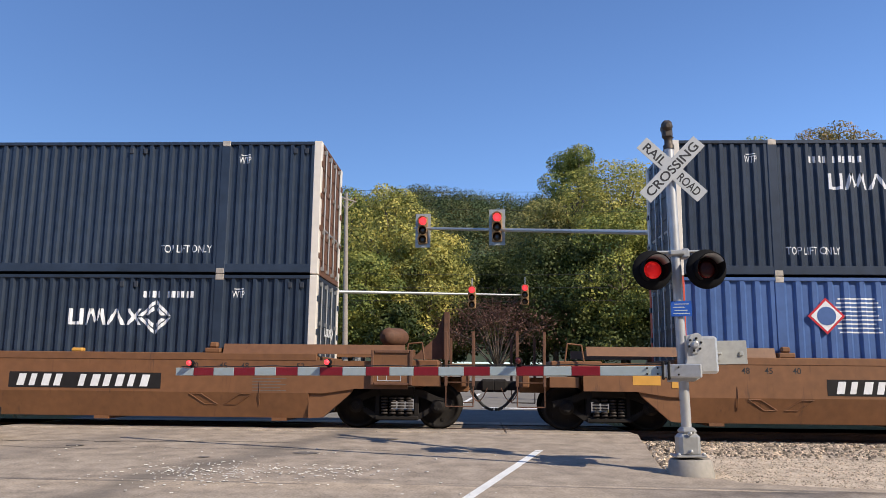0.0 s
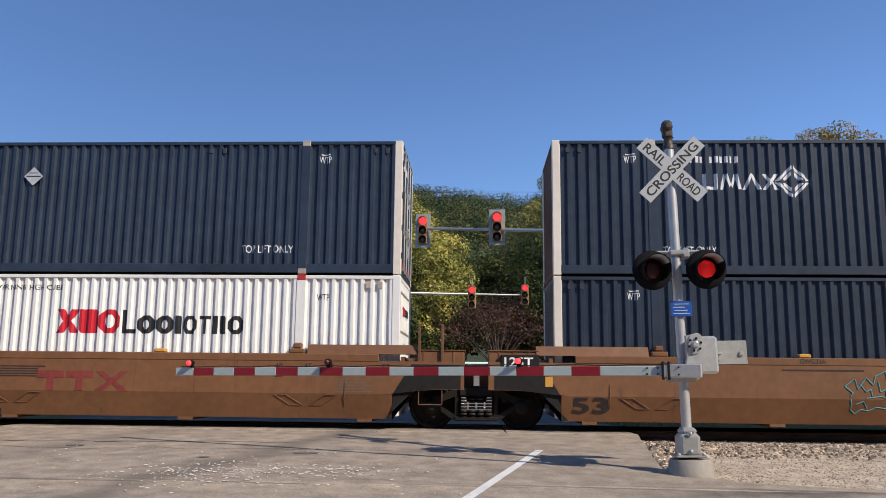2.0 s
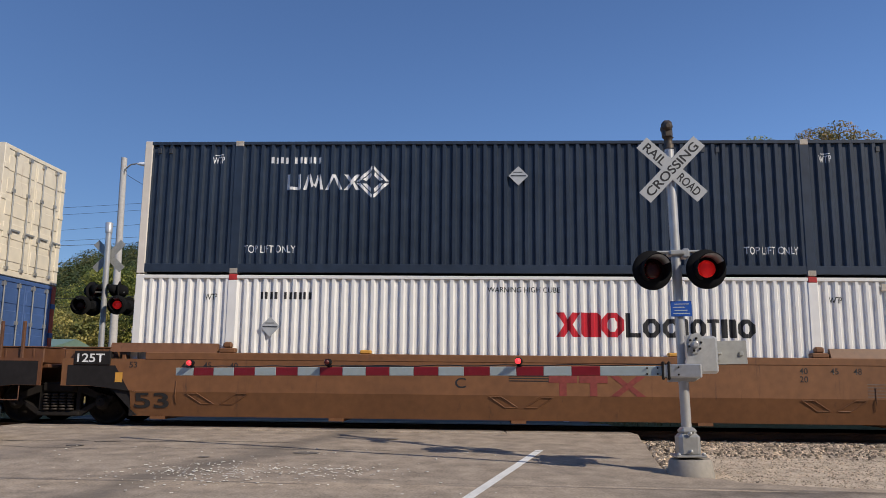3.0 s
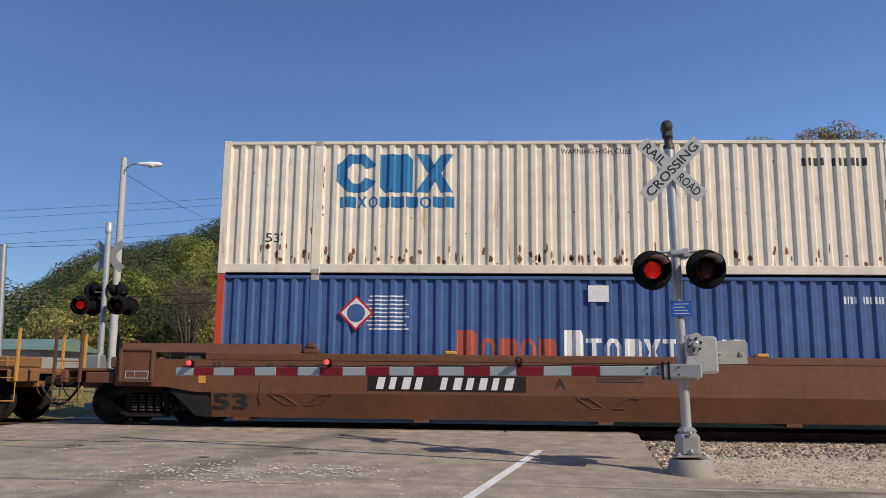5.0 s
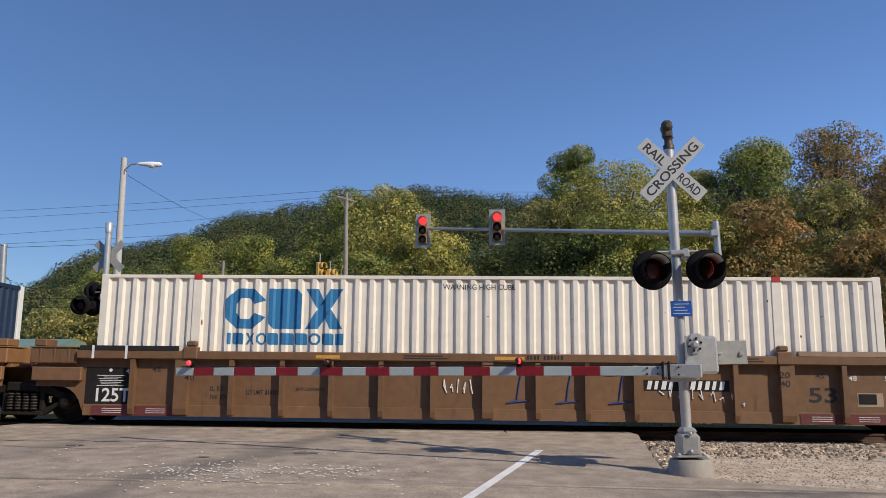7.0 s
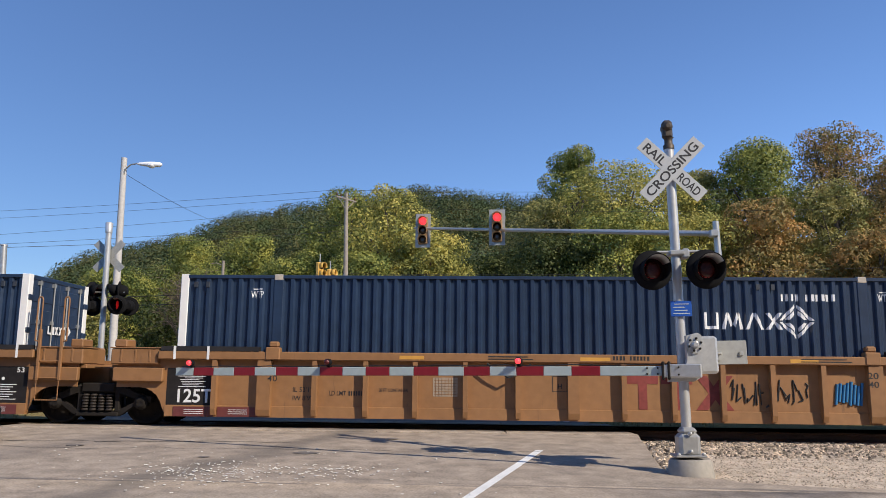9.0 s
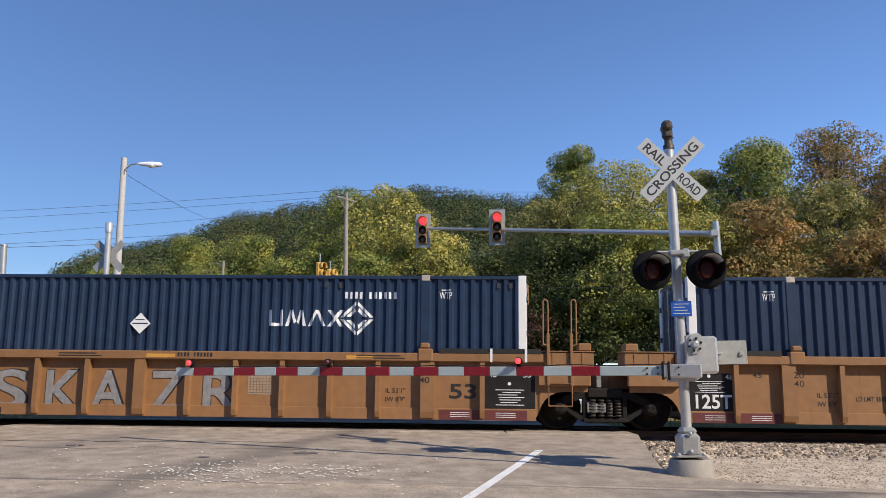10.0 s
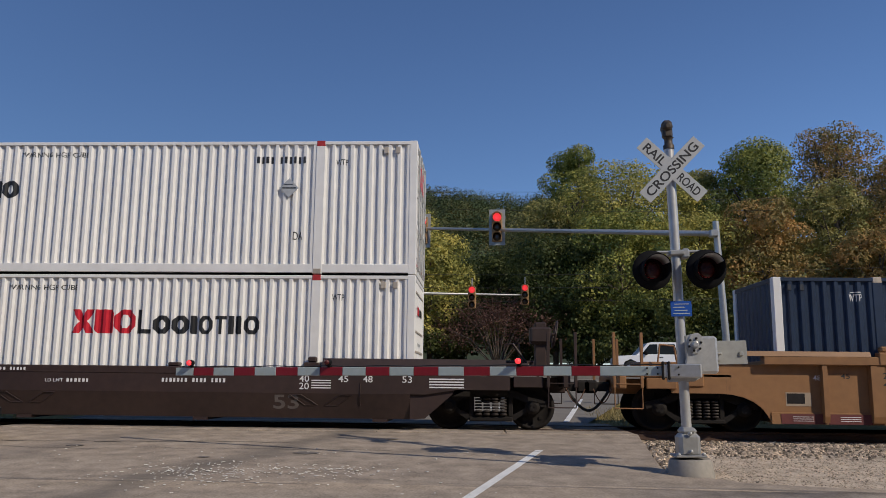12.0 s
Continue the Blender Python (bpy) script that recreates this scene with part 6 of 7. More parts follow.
s.box(-0.085, 0.06, -0.07, 0.07, 4.78, 5.06, 0.035)
part("bell", s, BRONZE, sig, "weathered bronze bell")
crossbuck(sig, 4.29, -0.11, SIGN_WHITE, None)
s = Shape()
s.tube((-0.4, -0.02, 3.08), (0.4, -0.02, 3.08), 0.022, n=8)
s.box(-0.11, 0.11, -0.11, 0.11, 3.02, 3.1, 0.02)
s.box(0.08, 0.18, -0.1, 0.1, 2.98, 3.12, 0.02)
for xx in (-0.385, 0.385):
    s.tube((xx, -0.02, 3.08), (xx, -0.02, 2.8), 0.025, n=8)
part("lamp_bracket", s, ALU, sig)
flasher(sig, -0.385, -0.16, 2.8, 4, 0)
flasher(sig, 0.375, -0.16, 2.8, 0, 1)
s = Shape()
s.box(-0.14, 0.155, -0.1, -0.09, 2.14, 2.36, 0.004)
sg = part("notice_sign", s, SIGN_BLUE, sig, "small blue notice sign with white lines")
b = Shape()
for i in range(4):
    b.box(-0.11 + 0.02 * (i % 2), 0.12 - 0.03 * (i % 3), -0.1045, -0.1005, 2.175 + 0.045 * i, 2.187 + 0.045 * i)
tagged(part("notice_marking", b, SIGN_WHITE, sg), kind="stuff")
s = Shape()
s.box(0.17, 0.43, -0.28, 0.16, 1.33, 1.85, 0.035)
s.box(0.14, 0.18, -0.31, 0.19, 1.28, 1.89, 0.012)
s.tube((0.16, -0.25, 1.29), (0.16, -0.25, 1.33), 0.03, n=8)
part("gate_mechanism", s, CAST_ALU, sig)
s = Shape()
s.prism([(-0.03, 1.85), (0.12, 1.89), (0.18, 1.86), (0.19, 1.55), (0.17, 1.36), (0.12, 1.27), (0.05, 1.23), (-0.3, 1.23), (-0.3, 1.42), (-0.12, 1.42), (-0.05, 1.46), (-0.03, 1.54)], "y", -0.4, -0.31)
s.prism([(0.03, 1.86), (0.15, 1.85), (0.17, 1.72), (0.13, 1.62), (0.05, 1.6), (0.0, 1.66), (-0.01, 1.78)], "y", -0.425, -0.4)
s.lathe((0.08, -0.425, 1.73), (0, -1, 0), [(0, 0.05), (0.02, 0.05), (0.05, 0.03)], 14)
crank = part("gate_crank", s, CAST_ALU, sig)
for k in range(6):
    a = 1.047 * k + 0.3
    s = Shape()
    s.lathe((0.08 + 0.085 * math.cos(a), -0.425, 1.73 + 0.085 * math.sin(a)), (0, -1, 0), [(0, 0.018), (0.025, 0.015)], 6)
    part("bolt", s, STEEL_BLACK, crank)
s = plate([(-0.14, 1.29), (0.13, 1.285), (0.13, 1.36), (-0.14, 1.365)], -0.404)
lab = part("rating_label", s, SIGN_WHITE, crank, "small white label")
s = plate([(-0.12, 1.32), (0.03, 1.318), (0.03, 1.328), (-0.12, 1.33)], -0.408)
part("label_line", s, MARK_BLACK, lab)
s = Shape()
s.box(0.3, 0.98, 0.2, 0.22, 1.46, 1.8, 0.006)
s.prism([(0.33, 1.52), (0.58, 1.52), (0.64, 1.56), (0.66, 1.62), (0.64, 1.68), (0.58, 1.72), (0.33, 1.72)], "y", 0.15, 0.19)
s.box(0.48, 0.6, 0.12, 0.15, 1.6, 1.64, 0.01)
s.box(0.86, 0.92, 0.17, 0.2, 1.58, 1.64, 0.01)
part("counterweight_arm", s, SIGN_BACK, sig)

A0, A1 = Vector((2.62, 11.1, 1.16)), Vector((-5.2117, 13.6, 1.094))
arm_len = (A1 - A0).length
arm_m = Matrix.Translation(A0) @ (A1 - A0).to_track_quat("X", "Z").to_matrix().to_4x4()
gate = thing("gate_arm", "striped red and white crossing gate arm, lowered across the road", "gate arm", arm_m)
s = Shape()
s.box(-0.42, 0.1, -0.06, 0.06, -0.09, 0.09, 0.015)
part("arm_socket", s, CAST_ALU, gate)
s = Shape()
for xa in (-0.01, 0.07):
    s.box(xa, xa + 0.035, -0.07, 0.07, -0.12, 0.13, 0.01)
s.box(0.03, 0.065, -0.05, 0.05, -0.1, 0.1, 0.01)
part("shear_bracket", s, STEEL_BLACK, gate)
for xa, za in ((0.16, 0.04), (0.16, -0.04), (0.3, 0.04), (0.3, -0.04), (-0.12, 0.05), (-0.12, -0.05)):
    s = Shape()
    s.lathe((xa, 0.018 if xa > 0 else 0.058, za), (0, 1, 0), [(0, 0.014), (0.02, 0.012), (0.024, 0.006)], 8)
    part("bolt", s, STEEL_BLACK, gate)
first = 0.95
edges = [0.1, first]
while edges[-1] + 0.406 < arm_len:
    edges.append(edges[-1] + 0.406)
edges.append(arm_len)
for i, (a, b) in enumerate(zip(edges, edges[1:])):
    s = Shape()
    s.box(a, b - 0.002, -0.02, 0.02, -0.066, 0.066, 0.006)
    part("stripe", s, STRIPE_RED if i % 2 == 1 else STRIPE_WHITE, gate)
for d, ph in ((2.12, 1), (5.25, 0), (arm_len - 0.33, 2)):
    s = Shape()
    s.box(d - 0.03, d + 0.03, -0.03, 0.03, 0.066, 0.1, 0.006)
    s.lathe((d, 0.035, 0.145), (0, 1, 0), [(-0.03, 0.05), (0.0, 0.055), (0.05, 0.055), (0.055, 0.045)], 12)
    lamp = part("gate_lamp", s, HOOD, gate)
    both = Shape()
    both.lathe((0, 0, 0), (0, 1, 0), [(0.0, 0.045), (0.03, 0.04), (0.045, 0.02)], 12)
    cut = len(both.f)
    both.lathe((0, 0, 0), (0, -1, 0), [(0.0, 0.045), (0.03, 0.04), (0.045, 0.02)], 12)
    me = both.mesh("reflector")
    me.materials.append(LAMP_LIT), me.materials.append(LENS_DARK)
    me.polygons.foreach_set("material_index", [0 if i < cut else 1 for i in range(len(both.f))])
    ob = part("reflector", me, LAMP_LIT, lamp, at=pose(d, 0.09, 0.145))
    TURNERS.append((ob, ph + 10))
wire = Shape()
wire.path([(0.1 + arm_len / 40 * i, 0, 0.085 + 0.008 * math.sin(i * 1.3)) for i in range(40)], 0.008, 5)
part("lamp_cable", wire, WIRE, gate)

# the signal on the other side, seen from behind
far = thing("crossing_signal", "silver railroad crossing signal seen from behind", "crossing signal", pose(-11.1, 23.0, 0.1, 0, -0.6, 0))
s = Shape()
s.tube((0, 0, 0), (0, 0, 5.2), 0.084, n=14)
part("post", s, ALU_PAINT, far)
s = Shape()
s.lathe((0, 0, 5.15), (0, 0, 1), [(0, 0.1), (0.3, 0.11), (0.32, 0.08)], 12)
part("bell", s, ALU_PAINT, far)
crossbuck(far, 4.46, 0.12, SIGN_BACK, True)
s = Shape()
s.tube((-0.6, 0, 3.35), (0.6, 0, 3.35), 0.025, n=8)
part("lamp_bracket", s, ALU, far)
for xx, yy, rz in ((-0.6, -0.2, 15), (0.5, -0.2, 15)):
    flasher(far, xx, yy, 2.95, rz, 20 if xx < 0 else 21)
for xx, yy, rz in ((-0.45, 0.25, 195), (0.65, 0.25, 195), (-0.42, 0.1, 75), (0.4, 0.1, 285)):
    d = flasher(far, xx, yy, 3.4 if rz in (75, 285) else 2.95, rz, 3)
for k in TURNERS:
    if k[1] == 3:
        k[0].matrix_basis = k[0].matrix_basis @ pose(0, 0, 0, 0, 0, 180)
TURNERS[:] = [k for k in TURNERS if k[1] != 3]
s = Shape()
s.box(-0.5, 0.1, -0.25, 0.2, 0.9, 1.5, 0.04)
part("gate_mechanism", s, ALU, far)
s = Shape()
s.lathe((0, 0, -0.2), (0, 0, 1), [(0, 0.36), (0.3, 0.34), (0.32, 0.3)], 16)
part("concrete_base", s, CONCRETE, far)


# ---------------------------------------------------------------- road marks and litter
def road_strip(name, a, b, w, mat, label, category, lift=0.006, n=10, wob=0.0):
    s = Shape()
    a, b = Vector(a), Vector(b)
    d = (b - a).normalized()
    side = Vector((-d.y, d.x)) * w / 2
    for i in range(n + 1):
        p = a.lerp(b, i / n)
        o = Vector((-d.y, d.x)) * (wob * noise.noise((p.x * 1.7, p.y * 1.7, w * 40)))
        ww = 1 + (0.5 * noise.noise((p.x * 3, p.y * 3, 2)) if wob else 0)
        for q in (p + o - side * ww, p + o + side * ww):
            s.v.append((q.x, q.y, rise(q.x, q.y) + lift + 0.012 * noise.noise((q.x * 0.4, q.y * 0.4, 7))))
        if i:
            k = len(s.v) - 4
            s.f.append((k + 1, k, k + 2, k + 3))
            s.s.append(False)
    return tagged(part(name, s, mat), label, category, kind="structure")


road_strip("edge_line", (-1.35, 5.0), (1.02, 13.63), 0.13, LINE_WHITE, "white painted edge line on the road", "road marking")
road_strip("crack", (-14, 13.5), (-3.3, 14.25), 0.035, TAR, "dark sealed crack across the road", "road marking", n=60, wob=0.25)
road_strip("crack", (-8.0, 13.1), (2.0, 13.5), 0.018, TAR, "thin crack across the road", "road marking", n=60, wob=0.2)
for xx, yy, r in ((-2.76, 12.9, 0.2), (-6.8, 13.4, 0.14), (-4.2, 12.3, 0.1), (-1.6, 14.9, 0.12)):
    s = Shape()
    n = 14
    ring = [(xx + r * (1 + 0.4 * noise.noise((i, xx, yy))) * math.cos(6.2832 * i / n), yy + 0.7 * r * math.sin(6.2832 * i / n)) for i in range(n)]
    s.add([(a, b, rise(a, b) + 0.012) for a, b in ring], [tuple(range(n))], False, False)
    tagged(part("patch", s, OIL), "dark patch in the asphalt", "road marking", kind="structure")
road_strip("lane_line", (-0.75, 24.0), (0.05, 31.0), 0.13, LINE_WHITE, "white lane line on the road beyond", "road marking", 0.02)
setting("edge_line_beyond", far_road(Shape(), -10.4, -10.25, 20, 42, 0.012), LINE_WHITE, "white edge line on the road beyond", "road marking")
road_strip("lane_line", (2.14, 19.8), (3.6, 28.5), 0.14, LINE_WHITE, "white lane line on the road beyond", "road marking", 0.02)
s = far_road(Shape(), -1.9, -0.2, 24.1, 24.45, 0.012)
setting("stop_line", s, LINE_WHITE, "white stop line on the road beyond", "road marking")

rs = random.Random(11)
s = Shape()
for i in range(430):
    k = rs.random()
    if k < 0.55:
        x, y = rs.gauss(-3.7, 0.55), rs.gauss(10.9, 0.5)
    elif k < 0.8:
        x, y = rs.gauss(-2.1, 0.5), rs.gauss(11.1, 0.35)
    else:
        x, y = rs.uniform(-7.5, 0.3), rs.uniform(9.6, 13.5)
    if y > 13.8 or y < 8.5:
        continue
    a, w, l = rs.uniform(0, 3.14), rs.uniform(0.004, 0.014), rs.uniform(0.007, 0.03)
    z = rise(x, y) + 0.014
    ca, sa = math.cos(a), math.sin(a)
    pts = [(x + u * l * ca - v * w * sa, y + u * l * sa + v * w * ca) for u, v in ((-1, -1), (1, -0.6), (1, 1), (-0.7, 1))]
    s.add([(p, q, z) for p, q in pts] + [(p, q, z + 0.004) for p, q in pts], [(0, 1, 2, 3), (4, 5, 6, 7), (0, 1, 5, 4), (1, 2, 6, 5), (2, 3, 7, 6), (3, 0, 4, 7)])
tagged(part("litter", s, FLECK), "scattered pale chips on the asphalt", "litter", kind="stuff")


# ---------------------------------------------------------------- poles, lights, wires
def head(name, m, lit, housing, label, group="traffic lights", plated=True):
    """A three-lamp traffic signal with visors and a pale backplate rim, facing -y."""
    h = thing(name, label, "traffic light", m, group)
    s = Shape()
    s.box(-0.19, 0.19, -0.05, 0.15, -0.54, 0.54, 0.04)
    part("housing", s, housing, h)
    if plated:
        s = Shape()
        s.box(-0.29, 0.29, 0.02, 0.035, -0.66, 0.66, 0.006)
        part("backplate", s, SIGN_BACK, h)
    else:
        s = Shape()
        s.tube((0, 0.05, 0.5), (0, 0.05, 0.95), 0.025, n=6)
        part("hanger", s, ALU, h)
    for i, zz in enumerate((0.36, 0, -0.36)):
        s = Shape()
        s.lathe((0, -0.05, zz), (0, -1, 0), [(0, 0.15), (0.01, 0.15), (0.03, 0.06)], 16)
        part("lens", s, LAMP_LIT if (lit and i == 0) else LENS_OFF, h)
        v = Shape()
        n = 12
        vs, fs = [], []
        for k in range(n + 1):
            a = radians(-30 + 240 * k / n)
            for r, d in ((0.165, -0.05), (0.165, -0.26), (0.175, -0.26), (0.175, -0.05)):
                vs.append((r * math.cos(a), d, zz + r * math.sin(a)))
        for k in range(n):
            for j in range(4):
                fs.append((4 * k + j, 4 * k + (j + 1) % 4, 4 * k + 4 + (j + 1) % 4, 4 * k + 4 + j))
        v.add(vs, fs, True, False)
        part("visor", v, housing, h)
    return h


def mast(name, base, top, joint, end, r, label):
    m = thing(name, label, "signal mast", pose(*base))
    o = Vector(base)
    s = Shape()
    s.tube((0, 0, 0), Vector(top) - o, r * 0.85, r * 0.68, n=14)
    s.lathe((0, 0, 0), (0, 0, 1), [(0, r * 2), (0.05, r * 2), (0.06, r * 1.3)], 14)
    part("pole", s, ALU, m)
    s = Shape()
    s.tube(Vector(joint) - o, Vector(end) - o, r * 0.66, r * 0.32, n=12)
    part("mast_arm", s, ALU, m)
    s = Shape()
    j = Vector(joint) - o
    s.box(j.x - r * 0.9, j.x + r * 0.95, j.y - r * 1.0, j.y + r * 1.0, j.z - 0.11, j.z + 0.11, 0.03)
    part("arm_clamp", s, ALU, m)


mast("signal_mast", (7.6, 24.5, rise(7, 24.5)), (7.345, 24.5, 5.93), (7.25, 24.45, 5.53), (-2.5, 30.1, 6.76), 0.14, "galvanised steel signal mast with a long arm over the road")
head("traffic_light", pose(-2.153, 29.85, 6.62, 0, 0, -4), True, BRASS_OFF, "traffic light showing red, hung from a mast arm")
head("traffic_light", pose(0.655, 28.2, 6.44, 0, 0, -4), True, BRASS_OFF, "traffic light showing red, hung from a mast arm")
mast("signal_mast", (-6.7, 36.5, rise(0, 36.5)), (-6.63, 36.5, 5.26), (-6.6, 36.45, 4.95), (2.6, 42.0, 5.42), 0.12, "galvanised steel signal mast with an arm over the far road")
head("traffic_light", pose(-0.335, 38.4, 4.92, 0, 0, -4), True, BRASS_OFF, "traffic light showing red, hung from a mast arm", plated=False)
head("traffic_light", pose(2.44, 41.8, 5.42, 0, 0, -4), True, BRASS_OFF, "traffic light showing red, hung from a mast arm", plated=False)
head("traffic_light", pose(-7.36, 36.2, 5.75, 0, 0, 62), False, YELLOW, "yellow traffic light turned towards the side street", plated=False)
head("traffic_light", pose(-6.9, 36.4, 5.45, 0, 0, 75), False, YELLOW, "yellow traffic light turned towards the side street", plated=False)

lp = thing("street_lamp", "pale silvered pole with a cobra-head street lamp", "street lamp", pose(-13.55, 29, 0.3))
s = Shape()
s.tube((0, 0, 0), (-0.136, 0, 8.99), 0.155, 0.11, n=12)
part("pole", s, PALE_POLE, lp)
s = Shape()
s.path([(-0.1, -0.05, 8.2), (-0.02, -0.1, 8.52), (0.2, -0.15, 8.68), (0.5, -0.2, 8.72)], 0.03, 8)
part("lamp_arm", s, ALU, lp)
s = Shape()
s.lathe((0.5, -0.2, 8.7), (1, 0, -0.04), [(0, 0.04), (0.1, 0.06), (0.3, 0.09), (0.45, 0.1), (0.85, 0.1), (0.95, 0.04)], 14)
s.lathe((1.05, -0.2, 8.63), (0, 0, -1), [(0, 0.15), (0.06, 0.13), (0.1, 0.05)], 12)
part("lamp_head", s, CAR_WHITE, lp)
pl = thing("metal_pole", "plain grey metal pole", "pole", pose(-16.6, 27, 0.25))
s = Shape()
s.tube((0, 0, 0), (-0.26, 0, 5.25), 0.12, 0.11, n=12)
s.lathe((-0.26, 0, 5.25), (0, 0, 1), [(0, 0.13), (0.05, 0.13), (0.07, 0.06)], 12)
part("pole", s, ALU, pl)
s = Shape()
s.box(-0.5, -0.3, -0.1, 0.1, 4.2, 4.7, 0.02)
part("box", s, ALU, pl)
up = thing("utility_pole", "weathered wooden utility pole with a crossarm", "utility pole", pose(-6.88, 41, 1.0))
s = Shape()
s.tube((0, 0, 0), (-0.21, 0, 9.75), 0.15, 0.1, n=12)
part("pole", s, WOOD_POLE, up)
s = Shape()
s.box(-0.8, 0.8, -0.05, 0.05, 9.37, 9.45, 0.01, Matrix.Translation((-0.21, 0, 0)) @ pose(0, 0, 0, 0, 0, 58))
s.tube((-0.55, -0.5, 9.4), (-0.2, 0, 8.8), 0.025, n=6)
s.tube((0.13, 0.5, 9.4), (-0.2, 0, 8.8), 0.025, n=6)
part("crossarm", s, WOOD_POLE, up)
for xx in (-0.72, -0.4, 0.7):
    s = Shape()
    s.lathe((-0.21 + 0.53 * xx, 0.85 * xx, 9.47), (0, 0, 1), [(0, 0.03), (0.06, 0.05), (0.12, 0.04), (0.16, 0.02)], 8)
    part("insulator", s, RUST, up)
p2 = thing("utility_pole", "thin brown utility pole by the trees", "utility pole", pose(-18.5, 56, 2.0))
s = Shape()
s.tube((0, 0, 0), (0, 0, 7.25), 0.14, 0.1, n=10)
s.path([(0, 0, 6.9), (-0.5, 0, 7.1), (-0.9, 0, 7.05)], 0.03, 6)
part("pole", s, WOOD_POLE, p2)


def cable(a, b, sag, r=0.009, n=16):
    s = Shape()
    a, b = Vector(a), Vector(b)
    s.path([a.lerp(b, i / n) - Vector((0, 0, sag * 4 * (i / n) * (1 - i / n))) for i in range(n + 1)], r, 5)
    tagged(part("cable", s, WIRE), "thin black overhead cable", "cable", "overhead cables")


P = Vector((-7.09, 41, 10.5))
for dx, left_z, dz, right_z in ((-0.85, 9.16, 0.25, 13.4), (-0.45, 8.74, 0.0, 12.7), (0.42, 7.43, -0.4, 12.1)):
    cable((-60, 43 + dx, left_z), P + Vector((dx * 0.5, dx * 0.8, dz)), 0.5, 0.008)
    cable(P + Vector((dx * 0.5, dx * 0.8, dz)), (34, 48 + dx, right_z), 0.5, 0.008)
cable((-60, 41, 6.6), P + Vector((0, 0, -1.5)), 0.25)
cable((-16.8, 27, 5.45), (-7.1, 41, 8.7), 0.1)
cable((-13.66, 29, 8.7), (-19.6, 62, 12.9), 0.35, 0.009)
for zz in (5.9, 6.6, 7.3):
    cable(P + Vector((0.1, 0, zz - 11.4)), (36, 44, zz + 0.8), 0.45)
for zz in (4.9, 5.4):
    cable((-50, 50, zz + 0.6), P + Vector((0, 0, zz - 10.2)), 0.5, 0.02)


# ---------------------------------------------------------------- trees
RNG = np.random.default_rng(5)


def leaf_mesh(name, centres, radii, counts, size, mat, flat=0.75, hollow=0.5, loose=0.45):
    """Many small leaf clumps: four-cornered leaves over the outer part of each lobe."""
    pos, out = [], []
    for c, r, n in zip(centres, radii, counts):
        d = RNG.normal(size=(n, 3))
        d /= np.linalg.norm(d, axis=1)[:, None]
        k = (hollow + (1.06 - hollow) * RNG.random(n) ** 0.7)[:, None]
        pos.append(np.array(c) + d * k * np.array((r, r, r * flat)))
        out.append(d)
    pos, out = np.concatenate(pos), np.concatenate(out)
    n = len(pos)
    nrm = out * 1.0 + RNG.normal(size=(n, 3)) * loose + np.array((0, 0, 0.35))
    nrm /= np.linalg.norm(nrm, axis=1)[:, None]
    t = np.cross(nrm, RNG.normal(size=(n, 3)))
    t /= np.linalg.norm(t, axis=1)[:, None]
    b = np.cross(nrm, t)
    s = (size * (0.55 + 0.9 * RNG.random(n)))[:, None]
    w = (0.45 + 0.4 * RNG.random(n))[:, None]
    quad = np.stack([pos - t * s, pos - b * s * w + nrm * s * 0.15, pos + t * s, pos + b * s * w + nrm * s * 0.15], 1)
    me = bpy.data.meshes.new(name)
    me.vertices.add(4 * n), me.loops.add(4 * n), me.polygons.add(n)
    me.vertices.foreach_set("co", quad.ravel())
    me.loops.foreach_set("vertex_index", np.arange(4 * n))
    me.polygons.foreach_set("loop_start", np.arange(n) * 4)
    me.update(calc_edges=True)
    me.materials.append(mat)
    return me


def tree(x, y, top, radius, mat, label, leaves=26000, size=0.088, low=0.22, wide=1.0, lobes=48):
    z = rise(x, y)
    h = top - z
    t = thing("tree", label, "tree", pose(x, y, z), "roadside trees")
    rs = random.Random(int(x * 31 + y * 17))
    trunk = Shape()
    lean = Vector((rs.uniform(-0.5, 0.5), rs.uniform(-0.4, 0.4), 0))
    last, r0 = Vector((0, 0, -0.2)), 0.024 * h
    pts = []
    for i in range(1, 7):
        p = Vector((lean.x * i / 6, lean.y * i / 6, h * 0.82 * i / 6))
        trunk.tube(last, p, r0 * (1 - (i - 1) / 7), r0 * (1 - i / 7), n=8)
        pts.append(p)
        last = p
    centres, radii = [], []
    mid, half = h * (low + 1) / 2, h * (1 - low) / 2
    for i in range(lobes):
        k = 1 - 2 * (i + 0.5) / lobes
        a = i * 2.4 + rs.uniform(-0.6, 0.6)
        r = radius * rs.uniform(0.2, 0.46)
        out = math.sqrt(max(0.0, 1 - abs(k) ** 2.4)) * (0.85 + 0.15 * (k < 0.3)) * rs.choice((1.12, 1.0, 0.9, 0.6, 0.35))
        d = max(0.0, radius * wide - r * 0.7) * out
        zz = mid + k * half * rs.uniform(0.84, 1.06)
        c = Vector((d * math.cos(a) + lean.x, d * math.sin(a) + lean.y, min(zz, h - r * 0.6)))
        centres.append(c), radii.append(r)
        if i % 2 == 0:
            p = pts[min(5, max(0, int(c.z / h * 5)))]
            trunk.tube(p * 0.9, c, r0 * 0.35, r0 * 0.1, n=5)
    part("trunk", trunk, BARK, t)
    tot = sum(r * r for r in radii)
    counts = [max(20, int(leaves * r * r / tot)) for r in radii]
    part("crown", leaf_mesh("crown", centres, radii, counts, size, mat, 0.68, 0.64, 0.5), mat, t)


